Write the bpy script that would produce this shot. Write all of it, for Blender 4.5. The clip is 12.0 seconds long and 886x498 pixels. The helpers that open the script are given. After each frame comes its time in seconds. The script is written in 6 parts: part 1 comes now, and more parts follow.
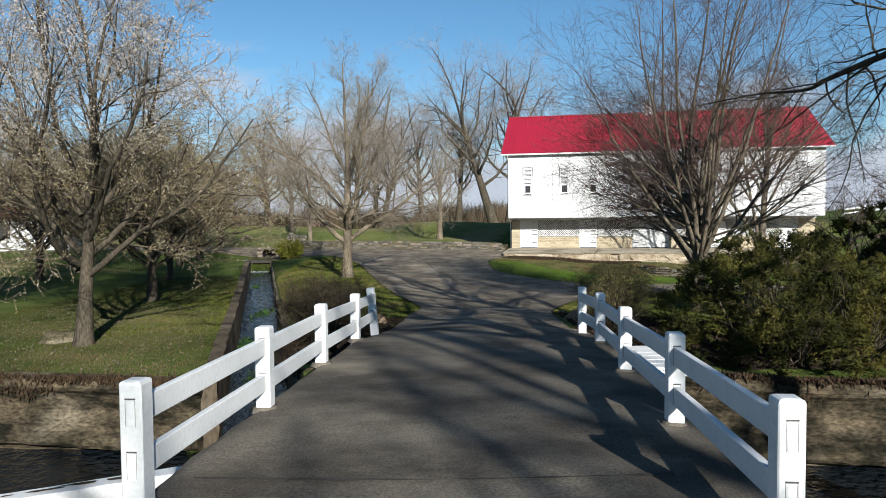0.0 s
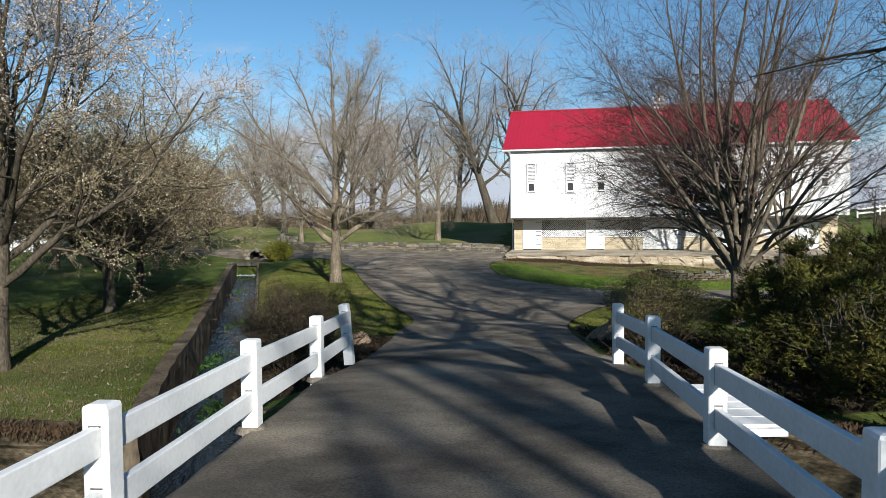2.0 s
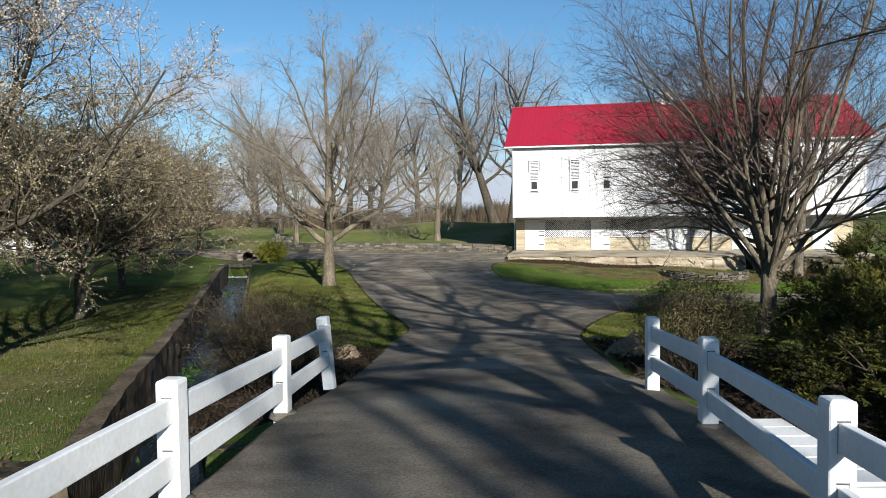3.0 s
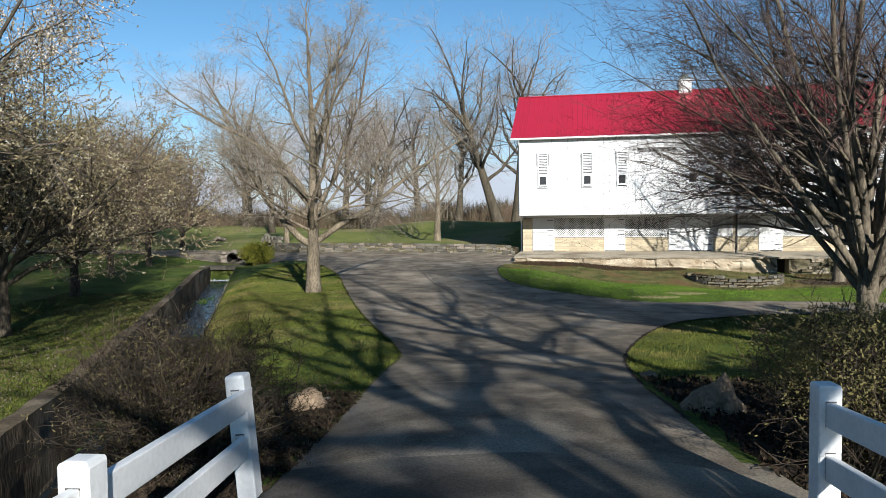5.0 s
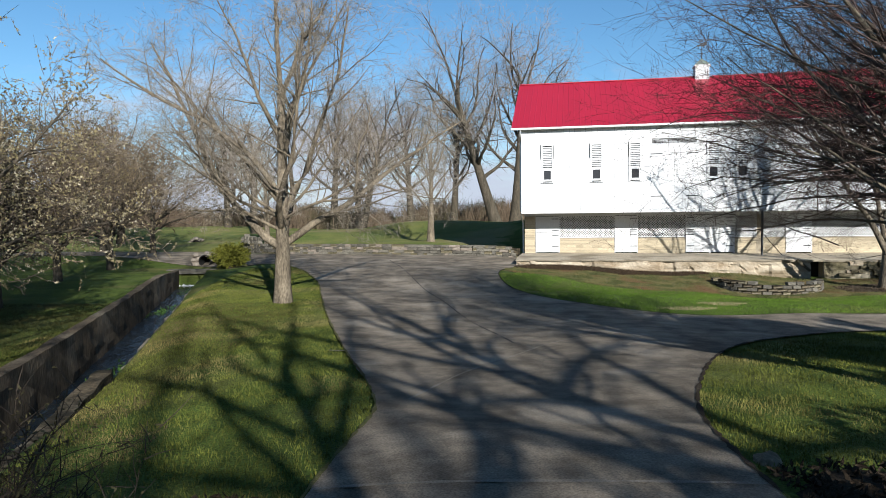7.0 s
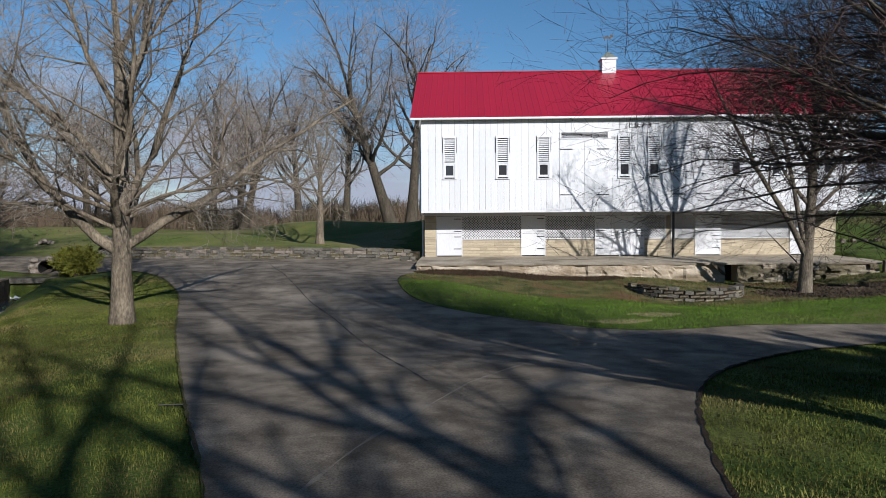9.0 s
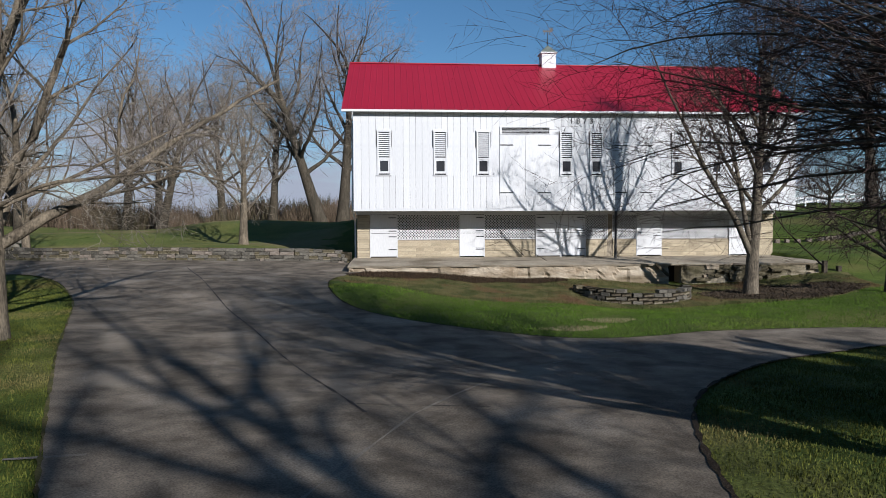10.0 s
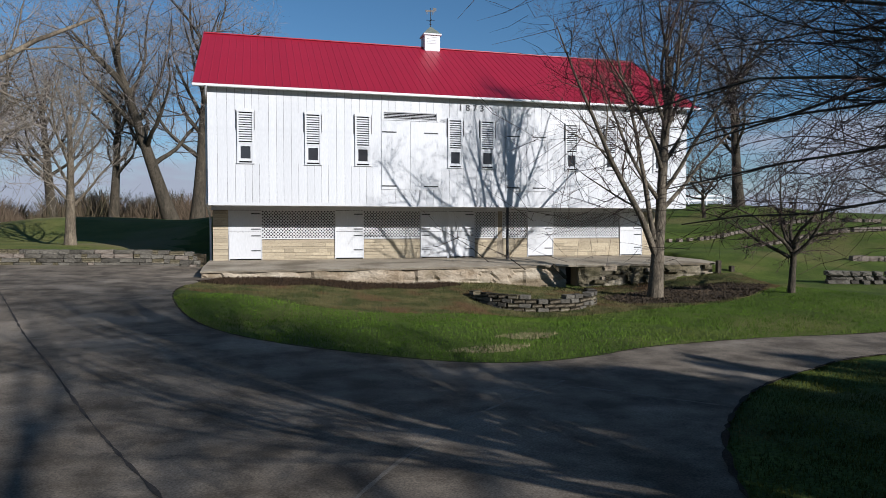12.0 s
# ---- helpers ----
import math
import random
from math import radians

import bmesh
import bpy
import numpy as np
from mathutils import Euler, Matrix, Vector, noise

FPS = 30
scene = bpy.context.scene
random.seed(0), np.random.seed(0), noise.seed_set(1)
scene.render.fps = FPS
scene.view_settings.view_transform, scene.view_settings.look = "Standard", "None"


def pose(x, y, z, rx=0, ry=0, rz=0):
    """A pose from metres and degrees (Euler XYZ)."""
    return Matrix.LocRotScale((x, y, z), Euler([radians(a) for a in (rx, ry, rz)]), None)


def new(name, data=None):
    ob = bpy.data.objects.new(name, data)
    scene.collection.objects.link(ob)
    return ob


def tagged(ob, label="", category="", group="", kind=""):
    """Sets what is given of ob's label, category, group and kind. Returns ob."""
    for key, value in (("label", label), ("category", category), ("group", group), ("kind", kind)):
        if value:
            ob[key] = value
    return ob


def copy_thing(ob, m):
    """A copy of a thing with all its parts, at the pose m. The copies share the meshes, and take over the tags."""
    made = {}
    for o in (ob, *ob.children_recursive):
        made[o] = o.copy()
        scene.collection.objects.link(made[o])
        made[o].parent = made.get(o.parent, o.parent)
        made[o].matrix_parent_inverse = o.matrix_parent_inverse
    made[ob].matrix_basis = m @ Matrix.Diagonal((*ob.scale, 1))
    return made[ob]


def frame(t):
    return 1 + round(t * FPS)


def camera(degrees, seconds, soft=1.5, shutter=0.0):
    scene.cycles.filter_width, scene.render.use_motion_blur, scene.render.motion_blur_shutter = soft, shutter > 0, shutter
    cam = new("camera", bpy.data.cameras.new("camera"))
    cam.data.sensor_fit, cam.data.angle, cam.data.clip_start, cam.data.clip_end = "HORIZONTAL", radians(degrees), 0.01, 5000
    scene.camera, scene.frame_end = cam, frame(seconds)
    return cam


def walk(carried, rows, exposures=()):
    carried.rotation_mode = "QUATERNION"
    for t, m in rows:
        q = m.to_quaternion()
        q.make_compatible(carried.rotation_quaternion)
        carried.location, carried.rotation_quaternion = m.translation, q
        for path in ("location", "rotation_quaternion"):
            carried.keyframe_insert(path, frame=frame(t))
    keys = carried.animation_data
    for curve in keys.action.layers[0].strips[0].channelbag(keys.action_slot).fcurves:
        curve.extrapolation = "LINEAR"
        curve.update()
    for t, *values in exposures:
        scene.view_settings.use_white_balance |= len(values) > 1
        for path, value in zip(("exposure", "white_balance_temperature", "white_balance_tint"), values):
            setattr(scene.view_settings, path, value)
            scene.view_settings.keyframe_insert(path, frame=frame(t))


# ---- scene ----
cam = camera(65.78, 12.0, soft=0.9)
METRES, EYE, TILT, LEAN, TURN = 22.0, 2.5, -2.5, 0.5, 0.0
ROWS = [
    (0.0, 0.0, 0.0, 0.0, 0.0, 0.0, -0.0),
    (0.5, 0.0011, 0.031, 0.0009, -0.01, 0.03, 0.02),
    (1.0, 0.0023, 0.0639, 0.0017, -0.02, 0.05, 0.04),
    (1.5, 0.003, 0.0987, 0.002, -0.05, 0.06, 0.05),
    (2.0, 0.0036, 0.1352, 0.0028, -0.06, 0.08, 0.03),
    (2.5, 0.0043, 0.1734, 0.0033, -0.06, 0.11, 0.05),
    (3.0, 0.0048, 0.212, 0.0039, -0.07, 0.11, 0.05),
    (5.0, 0.0049, 0.3783, 0.0072, -0.03, 0.09, 0.08),
    (5.5, 0.0049, 0.4225, 0.0078, -0.01, 0.12, 0.11),
    (6.0, 0.0058, 0.4679, 0.0086, 0.02, 0.13, 0.08),
    (6.5, 0.006, 0.514, 0.0092, 0.02, 0.14, 0.09),
    (8.5, 0.0086, 0.6921, 0.0122, -6.63, 0.26, 0.2),
    (9.0, 0.0112, 0.7366, 0.0127, -9.47, 0.3, 0.28),
    (9.5, 0.0151, 0.7811, 0.013, -12.33, 0.32, 0.33),
    (10.0, 0.0202, 0.8262, 0.0129, -15.2, 0.33, 0.36),
    (10.5, 0.0258, 0.8699, 0.0129, -18.04, 0.32, 0.49),
    (11.0, 0.0327, 0.913, 0.0122, -20.83, 0.37, 0.53),
    (11.5, 0.0422, 0.9554, 0.0137, -23.57, 0.33, 0.61),
    (12.0, 0.0514, 0.9962, 0.0145, -26.33, 0.27, 0.6),
]
walk(cam, [(t, pose(0, 0, EYE, TILT, LEAN, TURN) @ pose(METRES * x, METRES * y, METRES * z, 90 + pitch, roll, yaw)) for t, x, y, z, yaw, pitch, roll in ROWS], [(0.0, 0.95, 6280, 8), (6.5, 1.12, 6180, 8), (8.5, 0.54, 5980, 13), (12.0, 0.38, 5950, 13)])

from mathutils.geometry import delaunay_2d_cdt

# ---- light ----
SUN_WAY = Vector((-0.63, 1.98, -0.86)).normalized()      # the way the light travels
SUN_ELEV = math.asin(-SUN_WAY.z)
SUN_AZ = math.atan2(-SUN_WAY.x, -SUN_WAY.y)               # clockwise from +y

world = bpy.data.worlds.new("sky")
scene.world = world
world.use_nodes = True
wn, wl = world.node_tree.nodes, world.node_tree.links
wn.clear()
w_out = wn.new("ShaderNodeOutputWorld")
w_bg = wn.new("ShaderNodeBackground")
w_sky = wn.new("ShaderNodeTexSky")
w_sky.sky_type = "NISHITA"
w_sky.sun_disc = False
w_sky.sun_elevation = SUN_ELEV
w_sky.sun_rotation = SUN_AZ
w_sky.altitude = 200
w_sky.air_density, w_sky.dust_density, w_sky.ozone_density = 1.0, 0.0, 4.0
w_co = wn.new("ShaderNodeTexCoord")
w_map = wn.new("ShaderNodeMapping")
w_map.inputs["Scale"].default_value = (2.6, 2.6, 8.5)
w_map.inputs["Location"].default_value = (0.35, 0.2, 0.1)
w_cl = wn.new("ShaderNodeTexNoise")
w_cl.inputs["Scale"].default_value = 1.25
w_cl.inputs["Detail"].default_value = 9
w_cl.inputs["Roughness"].default_value = 0.58
w_sep = wn.new("ShaderNodeSeparateXYZ")
w_band = wn.new("ShaderNodeMapRange")                     # clouds lie low over the horizon
w_band.inputs["From Min"].default_value, w_band.inputs["From Max"].default_value = 0.02, 0.30
w_band.inputs["To Min"].default_value, w_band.inputs["To Max"].default_value = 0.19, -0.28
w_add = wn.new("ShaderNodeMath")
w_add.operation = "ADD"
w_ramp = wn.new("ShaderNodeMapRange")
w_ramp.interpolation_type = "SMOOTHSTEP"
w_ramp.inputs["From Min"].default_value, w_ramp.inputs["From Max"].default_value = 0.45, 0.68
w_mix = wn.new("ShaderNodeMix")
w_mix.data_type = "RGBA"
w_mix.inputs["B"].default_value = (6.6, 7.1, 8.1, 1)
wl.new(w_co.outputs["Generated"], w_map.inputs["Vector"])
wl.new(w_map.outputs["Vector"], w_cl.inputs["Vector"])
wl.new(w_co.outputs["Generated"], w_sep.inputs["Vector"])
wl.new(w_sep.outputs["Z"], w_band.inputs["Value"])
wl.new(w_cl.outputs["Fac"], w_add.inputs[0])
wl.new(w_band.outputs["Result"], w_add.inputs[1])
wl.new(w_add.outputs["Value"], w_ramp.inputs["Value"])
wl.new(w_ramp.outputs["Result"], w_mix.inputs["Factor"])
w_tint = wn.new("ShaderNodeHueSaturation")                # a clear, washed spring sky
w_tint.inputs["Hue"].default_value = 0.492
w_tint.inputs["Saturation"].default_value = 1.08
w_tint.inputs["Value"].default_value = 1.32
wl.new(w_sky.outputs["Color"], w_tint.inputs["Color"])
wl.new(w_tint.outputs["Color"], w_mix.inputs["A"])
wl.new(w_mix.outputs["Result"], w_bg.inputs["Color"])
wl.new(w_bg.outputs["Background"], w_out.inputs["Surface"])
w_bg.inputs["Strength"].default_value = 0.046

sun_data = bpy.data.lights.new("sun", "SUN")
sun_data.energy = 5.0
sun_data.angle = radians(0.53)
sun_data.color = (1.0, 0.955, 0.885)
sun = new("sun", sun_data)
sun.matrix_world = Matrix.Translation((40, -100, 60)) @ SUN_WAY.to_track_quat("-Z", "Y").to_matrix().to_4x4()


# ---- materials ----
def material(name, base, dark=None, scale=4.0, fine=40.0, rough=0.8, metal=0.0, bump=0.3, spread=0.5, stretch=(1, 1, 1), vary=0.0, fine_amount=0.35, third=None):
    """A surface with a coarse and a fine variation between two colours, in metres of the object."""
    m = bpy.data.materials.new(name)
    m.use_nodes = True
    n, l = m.node_tree.nodes, m.node_tree.links
    b = n["Principled BSDF"]
    b.inputs["Roughness"].default_value, b.inputs["Metallic"].default_value = rough, metal
    b.inputs["Specular IOR Level"].default_value = 0.5 if rough < 0.7 else 0.1
    dark = dark or [c * 0.7 for c in base]
    co = n.new("ShaderNodeTexCoord")
    mp = n.new("ShaderNodeMapping")
    mp.inputs["Scale"].default_value = stretch
    l.new(co.outputs["Object"], mp.inputs["Vector"])
    big = n.new("ShaderNodeTexNoise")
    big.inputs["Scale"].default_value, big.inputs["Detail"].default_value, big.inputs["Roughness"].default_value = scale, 5, 0.6
    small = n.new("ShaderNodeTexNoise")
    small.inputs["Scale"].default_value, small.inputs["Detail"].default_value = fine, 4
    for t in (big, small):
        l.new(mp.outputs["Vector"], t.inputs["Vector"])
    ramp = n.new("ShaderNodeMapRange")
    ramp.inputs["From Min"].default_value, ramp.inputs["From Max"].default_value = 0.5 - spread / 2, 0.5 + spread / 2
    l.new(big.outputs["Fac"], ramp.inputs["Value"])
    mix = n.new("ShaderNodeMix")
    mix.data_type = "RGBA"
    mix.inputs["A"].default_value, mix.inputs["B"].default_value = (*dark, 1), (*base, 1)
    l.new(ramp.outputs["Result"], mix.inputs["Factor"])
    col = mix.outputs["Result"]
    if third:
        mid = n.new("ShaderNodeTexNoise")
        mid.inputs["Scale"].default_value, mid.inputs["Detail"].default_value = scale * 0.37, 6
        l.new(mp.outputs["Vector"], mid.inputs["Vector"])
        mr = n.new("ShaderNodeMapRange")
        mr.interpolation_type = "SMOOTHSTEP"
        mr.inputs["From Min"].default_value, mr.inputs["From Max"].default_value = 0.5, 0.68
        l.new(mid.outputs["Fac"], mr.inputs["Value"])
        mx = n.new("ShaderNodeMix")
        mx.data_type = "RGBA"
        mx.inputs["B"].default_value = (*third, 1)
        l.new(mr.outputs["Result"], mx.inputs["Factor"])
        l.new(col, mx.inputs["A"])
        col = mx.outputs["Result"]
    hue = n.new("ShaderNodeHueSaturation")
    l.new(col, hue.inputs["Color"])
    fr = n.new("ShaderNodeMapRange")
    fr.inputs["From Min"].default_value, fr.inputs["From Max"].default_value = 0.3, 0.7
    fr.inputs["To Min"].default_value, fr.inputs["To Max"].default_value = 1 - fine_amount, 1 + fine_amount * 0.6
    l.new(small.outputs["Fac"], fr.inputs["Value"])
    val = fr.outputs["Result"]
    if vary:
        info = n.new("ShaderNodeObjectInfo")
        vr = n.new("ShaderNodeMapRange")
        vr.inputs["To Min"].default_value, vr.inputs["To Max"].default_value = 1 - vary, 1 + vary
        l.new(info.outputs["Random"], vr.inputs["Value"])
        mul = n.new("ShaderNodeMath")
        mul.operation = "MULTIPLY"
        l.new(vr.outputs["Result"], mul.inputs[0])
        l.new(val, mul.inputs[1])
        val = mul.outputs["Value"]
    l.new(val, hue.inputs["Value"])
    l.new(hue.outputs["Color"], b.inputs["Base Color"])
    if bump:
        bp = n.new("ShaderNodeBump")
        bp.inputs["Strength"].default_value, bp.inputs["Distance"].default_value = bump, 0.02
        l.new(small.outputs["Fac"], bp.inputs["Height"])
        l.new(bp.outputs["Normal"], b.inputs["Normal"])
    return m


M = {
    "grass": material("lawn", (0.085, 0.116, 0.021), (0.046, 0.068, 0.013), 0.6, 24, 0.95, bump=0.8, fine_amount=0.55, spread=0.32, third=(0.122, 0.118, 0.038)),
    "field": material("dry_upper_lawn", (0.150, 0.150, 0.045), (0.085, 0.108, 0.028), 0.35, 14, 0.95, bump=0.3, fine_amount=0.4, spread=0.3, third=(0.190, 0.160, 0.075)),
    # worn brownish grass, darkened further to paint in tree shade on the pear lawn
    "worn": material("worn_shaded_blade", (0.062, 0.056, 0.018), (0.032, 0.037, 0.010), 0.5, 9, 0.9, bump=0, fine_amount=0.5, spread=0.3, third=(0.115, 0.085, 0.045)),
    "turf": material("mossy_lawn_blade", (0.108, 0.116, 0.022), (0.054, 0.064, 0.012), 1.1, 9, 0.9, bump=0, fine_amount=0.5, spread=0.28, third=(0.165, 0.135, 0.050)),
    "fresh": material("fresh_grass_blade", (0.090, 0.150, 0.018), (0.052, 0.092, 0.011), 0.5, 9, 0.9, bump=0, fine_amount=0.5, spread=0.34, third=(0.130, 0.150, 0.034)),
    "mulch": material("bare_soil", (0.070, 0.052, 0.034), (0.036, 0.027, 0.018), 2.2, 30, 0.95, bump=0.8, fine_amount=0.6, third=(0.098, 0.072, 0.046)),
    "dry": material("dry_grass", (0.124, 0.108, 0.044), (0.050, 0.058, 0.018), 1.5, 30, 0.95, bump=0.5, spread=0.24, third=(0.115, 0.068, 0.034)),
    "straw": material("dead_straw", (0.30, 0.255, 0.150), (0.15, 0.130, 0.065), 3, 20, 0.95, bump=0),
    "soil": material("soil", (0.0413, 0.03, 0.0195), (0.0225, 0.0165, 0.0112), 3, 35, 0.95, bump=0.8, fine_amount=0.6),
    "asphalt": material("asphalt", (0.198, 0.165, 0.126), (0.090, 0.075, 0.057), 1.5, 45, 0.9, bump=0.3, fine_amount=0.42, spread=0.26, third=(0.262, 0.222, 0.172)),
    "deck": material("bridge_asphalt", (0.158, 0.136, 0.108), (0.066, 0.057, 0.046), 0.9, 48, 0.9, bump=0.35, fine_amount=0.42, spread=0.24, stretch=(1.0, 1.25, 1), third=(0.250, 0.212, 0.160)),
    "joint": material("road_joint", (0.06, 0.055, 0.05), None, 2, 60, 0.9),
    "pale": material("pale_joint_fill", (0.23, 0.205, 0.17), (0.15, 0.132, 0.11), 2, 60, 0.9),
    "concrete": material("concrete", (0.225, 0.195, 0.15), (0.1275, 0.1087, 0.0825), 1.3, 40, 0.9, bump=0.5, third=(0.0675, 0.06, 0.045)),
    "oldwall": material("mossy_concrete", (0.100, 0.078, 0.050), (0.014, 0.013, 0.008), 1.7, 14, 0.95, bump=1.0, fine_amount=0.6, spread=0.22, stretch=(0.8, 0.8, 1.7), third=(0.165, 0.138, 0.098)),
    "terrace": material("worn_terrace", (0.42, 0.36, 0.27), (0.23, 0.175, 0.115), 1.3, 22, 0.9, bump=0.9, spread=0.35, fine_amount=0.35, stretch=(0.7, 0.7, 1.8), third=(0.16, 0.125, 0.08)),
    "white": material("white_paint", (0.55, 0.55, 0.545), (0.485, 0.485, 0.48), 1.2, 20, 0.55, bump=0.12, fine_amount=0.08, vary=0.05, stretch=(1, 1, 0.25)),
    "fence": material("fence_paint", (0.67, 0.67, 0.67), (0.57, 0.57, 0.555), 2.5, 30, 0.55, bump=0.08, fine_amount=0.08),
    "seam": material("paint_seam", (0.34, 0.33, 0.31), None, 6, 60, 0.7),
    "endgrain": material("post_seam", (0.12, 0.11, 0.10), None, 6, 60, 0.8),
    "roof": material("red_metal_roof", (0.3024, 0.0094, 0.0252), (0.2592, 0.0079, 0.0216), 0.6, 14, 0.42, bump=0.04, fine_amount=0.10, vary=0.05),
    "gutter": material("gutter_enamel", (0.6474, 0.6474, 0.6308), (0.5644, 0.5644, 0.5478), 1.5, 20, 0.4, bump=0.05, fine_amount=0.06),
    "black": material("black_iron", (0.015, 0.015, 0.015), None, 8, 60, 0.5, bump=0.2),
    # near-black that paints unlit depth behind openings; the drain pipes use it too
    "shadeblack": material("shade_black", (0.02, 0.019, 0.018), None, 2, 20, 0.9),
    "stone": material("tan_limestone", (0.4524, 0.39, 0.2808), (0.3276, 0.2652, 0.1716), 3.5, 30, 0.9, bump=0.5, vary=0.18, fine_amount=0.25),
    "mortar": material("mortar", (0.312, 0.2652, 0.195), None, 3, 40, 0.95, bump=0.4),
    "greystone": material("grey_fieldstone", (0.17, 0.153, 0.1224), (0.0612, 0.0564, 0.0462), 4, 25, 0.92, bump=0.7, vary=0.35, fine_amount=0.4),
    "boulder": material("boulder", (0.24, 0.176, 0.12), (0.144, 0.104, 0.068), 3.5, 25, 0.9, bump=0.8, fine_amount=0.4),
    "paleboulder": material("pale_boulder", (0.27, 0.2325, 0.1875), (0.12, 0.0938, 0.075), 3.0, 22, 0.9, bump=0.8, fine_amount=0.4),
    "bark": material("grey_bark", (0.175, 0.145, 0.105), (0.060, 0.050, 0.037), 4, 26, 0.95, bump=1.0, spread=0.4, stretch=(1, 1, 0.35), fine_amount=0.5),
    "darkbark": material("dark_bark", (0.092, 0.075, 0.054), (0.034, 0.030, 0.022), 4, 26, 0.95, bump=1.0, spread=0.4, stretch=(1, 1, 0.35), fine_amount=0.5),
    "palebark": material("pale_bark", (0.205, 0.168, 0.118), (0.070, 0.056, 0.040), 4, 26, 0.95, bump=1.0, spread=0.4, stretch=(1, 1, 0.35), fine_amount=0.5),
    "twig": material("brown_twig", (0.125, 0.096, 0.07), (0.07, 0.055, 0.043), 2, 30, 0.9, bump=0),
    "redtwig": material("reddish_twig", (0.120, 0.082, 0.068), (0.052, 0.038, 0.032), 2, 30, 0.9, bump=0),
    "paletwig": material("pale_twig", (0.265, 0.228, 0.182), (0.150, 0.128, 0.102), 2, 30, 0.9, bump=0),
    "hazetwig": material("grey_pink_twig", (0.285, 0.242, 0.212), (0.160, 0.136, 0.118), 2, 30, 0.9, bump=0),
    "brownbud": material("brown_leaf_bud", (0.175, 0.135, 0.080), (0.085, 0.065, 0.034), 6, 30, 0.8, bump=0),
    "olivebud": material("unfolding_leaf_bud", (0.28, 0.235, 0.130), (0.11, 0.088, 0.042), 6, 30, 0.8, bump=0, third=(0.36, 0.32, 0.235)),
    "bud": material("blossom_bud", (0.52, 0.475, 0.45), (0.25, 0.22, 0.16), 6, 30, 0.8, bump=0),
    "darkleaf": material("dark_brown_leaf", (0.110, 0.092, 0.042), (0.042, 0.035, 0.018), 5, 30, 0.8, bump=0, fine_amount=0.4),
    "leaf": material("shrub_leaf", (0.055, 0.056, 0.02), (0.024, 0.026, 0.011), 5, 30, 0.8, bump=0, fine_amount=0.4),
    "juniper": material("juniper_spray", (0.082, 0.080, 0.017), (0.016, 0.019, 0.006), 1.3, 20, 0.9, bump=0, fine_amount=0.5, spread=0.35, third=(0.150, 0.122, 0.028)),
    "goldshrub": material("golden_conifer", (0.165, 0.160, 0.022), (0.070, 0.075, 0.013), 3, 20, 0.8, bump=0),
    "brush": material("dry_brush", (0.145, 0.105, 0.070), (0.080, 0.060, 0.043), 0.4, 5, 0.95, bump=0, third=(0.075, 0.066, 0.036)),
    "pipe": material("culvert_pipe", (0.10, 0.10, 0.10), None, 4, 30, 0.7),
    "copper": material("weathered_copper", (0.16, 0.18, 0.15), (0.10, 0.12, 0.10), 4, 30, 0.6),
    "redsiding": material("far_red_roof", (0.20, 0.06, 0.05), None, 1, 10, 0.8),
    "weed": material("water_weed", (0.035, 0.075, 0.014), (0.018, 0.04, 0.009), 5, 30, 0.8),
    "mossface": material("mossy_stone_face", (0.15, 0.125, 0.08), (0.05, 0.045, 0.024), 1.6, 22, 0.95, bump=0.9, spread=0.35, fine_amount=0.5, stretch=(0.7, 0.7, 1.8), third=(0.30, 0.26, 0.19)),
    "ivy": material("brown_ivy", (0.058, 0.036, 0.020), (0.026, 0.018, 0.011), 3, 20, 0.8, bump=0, fine_amount=0.5),
    "walk": material("pale_concrete_walk", (0.42, 0.365, 0.275), (0.27, 0.225, 0.165), 1.2, 30, 0.9, bump=0.6, fine_amount=0.3, third=(0.20, 0.165, 0.115)),
    "darktwig": material("dark_twig", (0.062, 0.046, 0.034), (0.032, 0.025, 0.019), 2, 30, 0.9, bump=0),
    "oliveleaf": material("olive_leaf", (0.160, 0.138, 0.055), (0.070, 0.062, 0.025), 5, 30, 0.85, bump=0, fine_amount=0.4),
    "channel": material("stained_channel_concrete", (0.125, 0.096, 0.064), (0.055, 0.043, 0.030), 1.4, 14, 0.95, bump=0.8, fine_amount=0.45, spread=0.35, stretch=(1.2, 1.2, 0.5), third=(0.17, 0.14, 0.10)),
    "foam": material("white_water", (0.55, 0.57, 0.60), (0.16, 0.18, 0.2), 7, 18, 0.5, bump=0.6, fine_amount=0.3, stretch=(2.5, 1, 0.4)),
}


def water_material(name, scale, tilt, stretch):
    m = bpy.data.materials.new(name)
    m.use_nodes = True
    n, l = m.node_tree.nodes, m.node_tree.links
    b = n["Principled BSDF"]
    b.inputs["Base Color"].default_value = (0.008, 0.011, 0.014, 1)
    b.inputs["Roughness"].default_value = 0.02
    b.inputs["IOR"].default_value = 1.33
    co = n.new("ShaderNodeTexCoord")
    t = n.new("ShaderNodeTexNoise")
    t.inputs["Scale"].default_value, t.inputs["Detail"].default_value = scale, 3
    mp = n.new("ShaderNodeMapping")
    mp.inputs["Scale"].default_value = stretch
    l.new(co.outputs["Object"], mp.inputs["Vector"])
    l.new(mp.outputs["Vector"], t.inputs["Vector"])
    bp = n.new("ShaderNodeBump")
    bp.inputs["Strength"].default_value, bp.inputs["Distance"].default_value = 1.0, tilt
    l.new(t.outputs["Fac"], bp.inputs["Height"])
    l.new(bp.outputs["Normal"], b.inputs["Normal"])
    return m


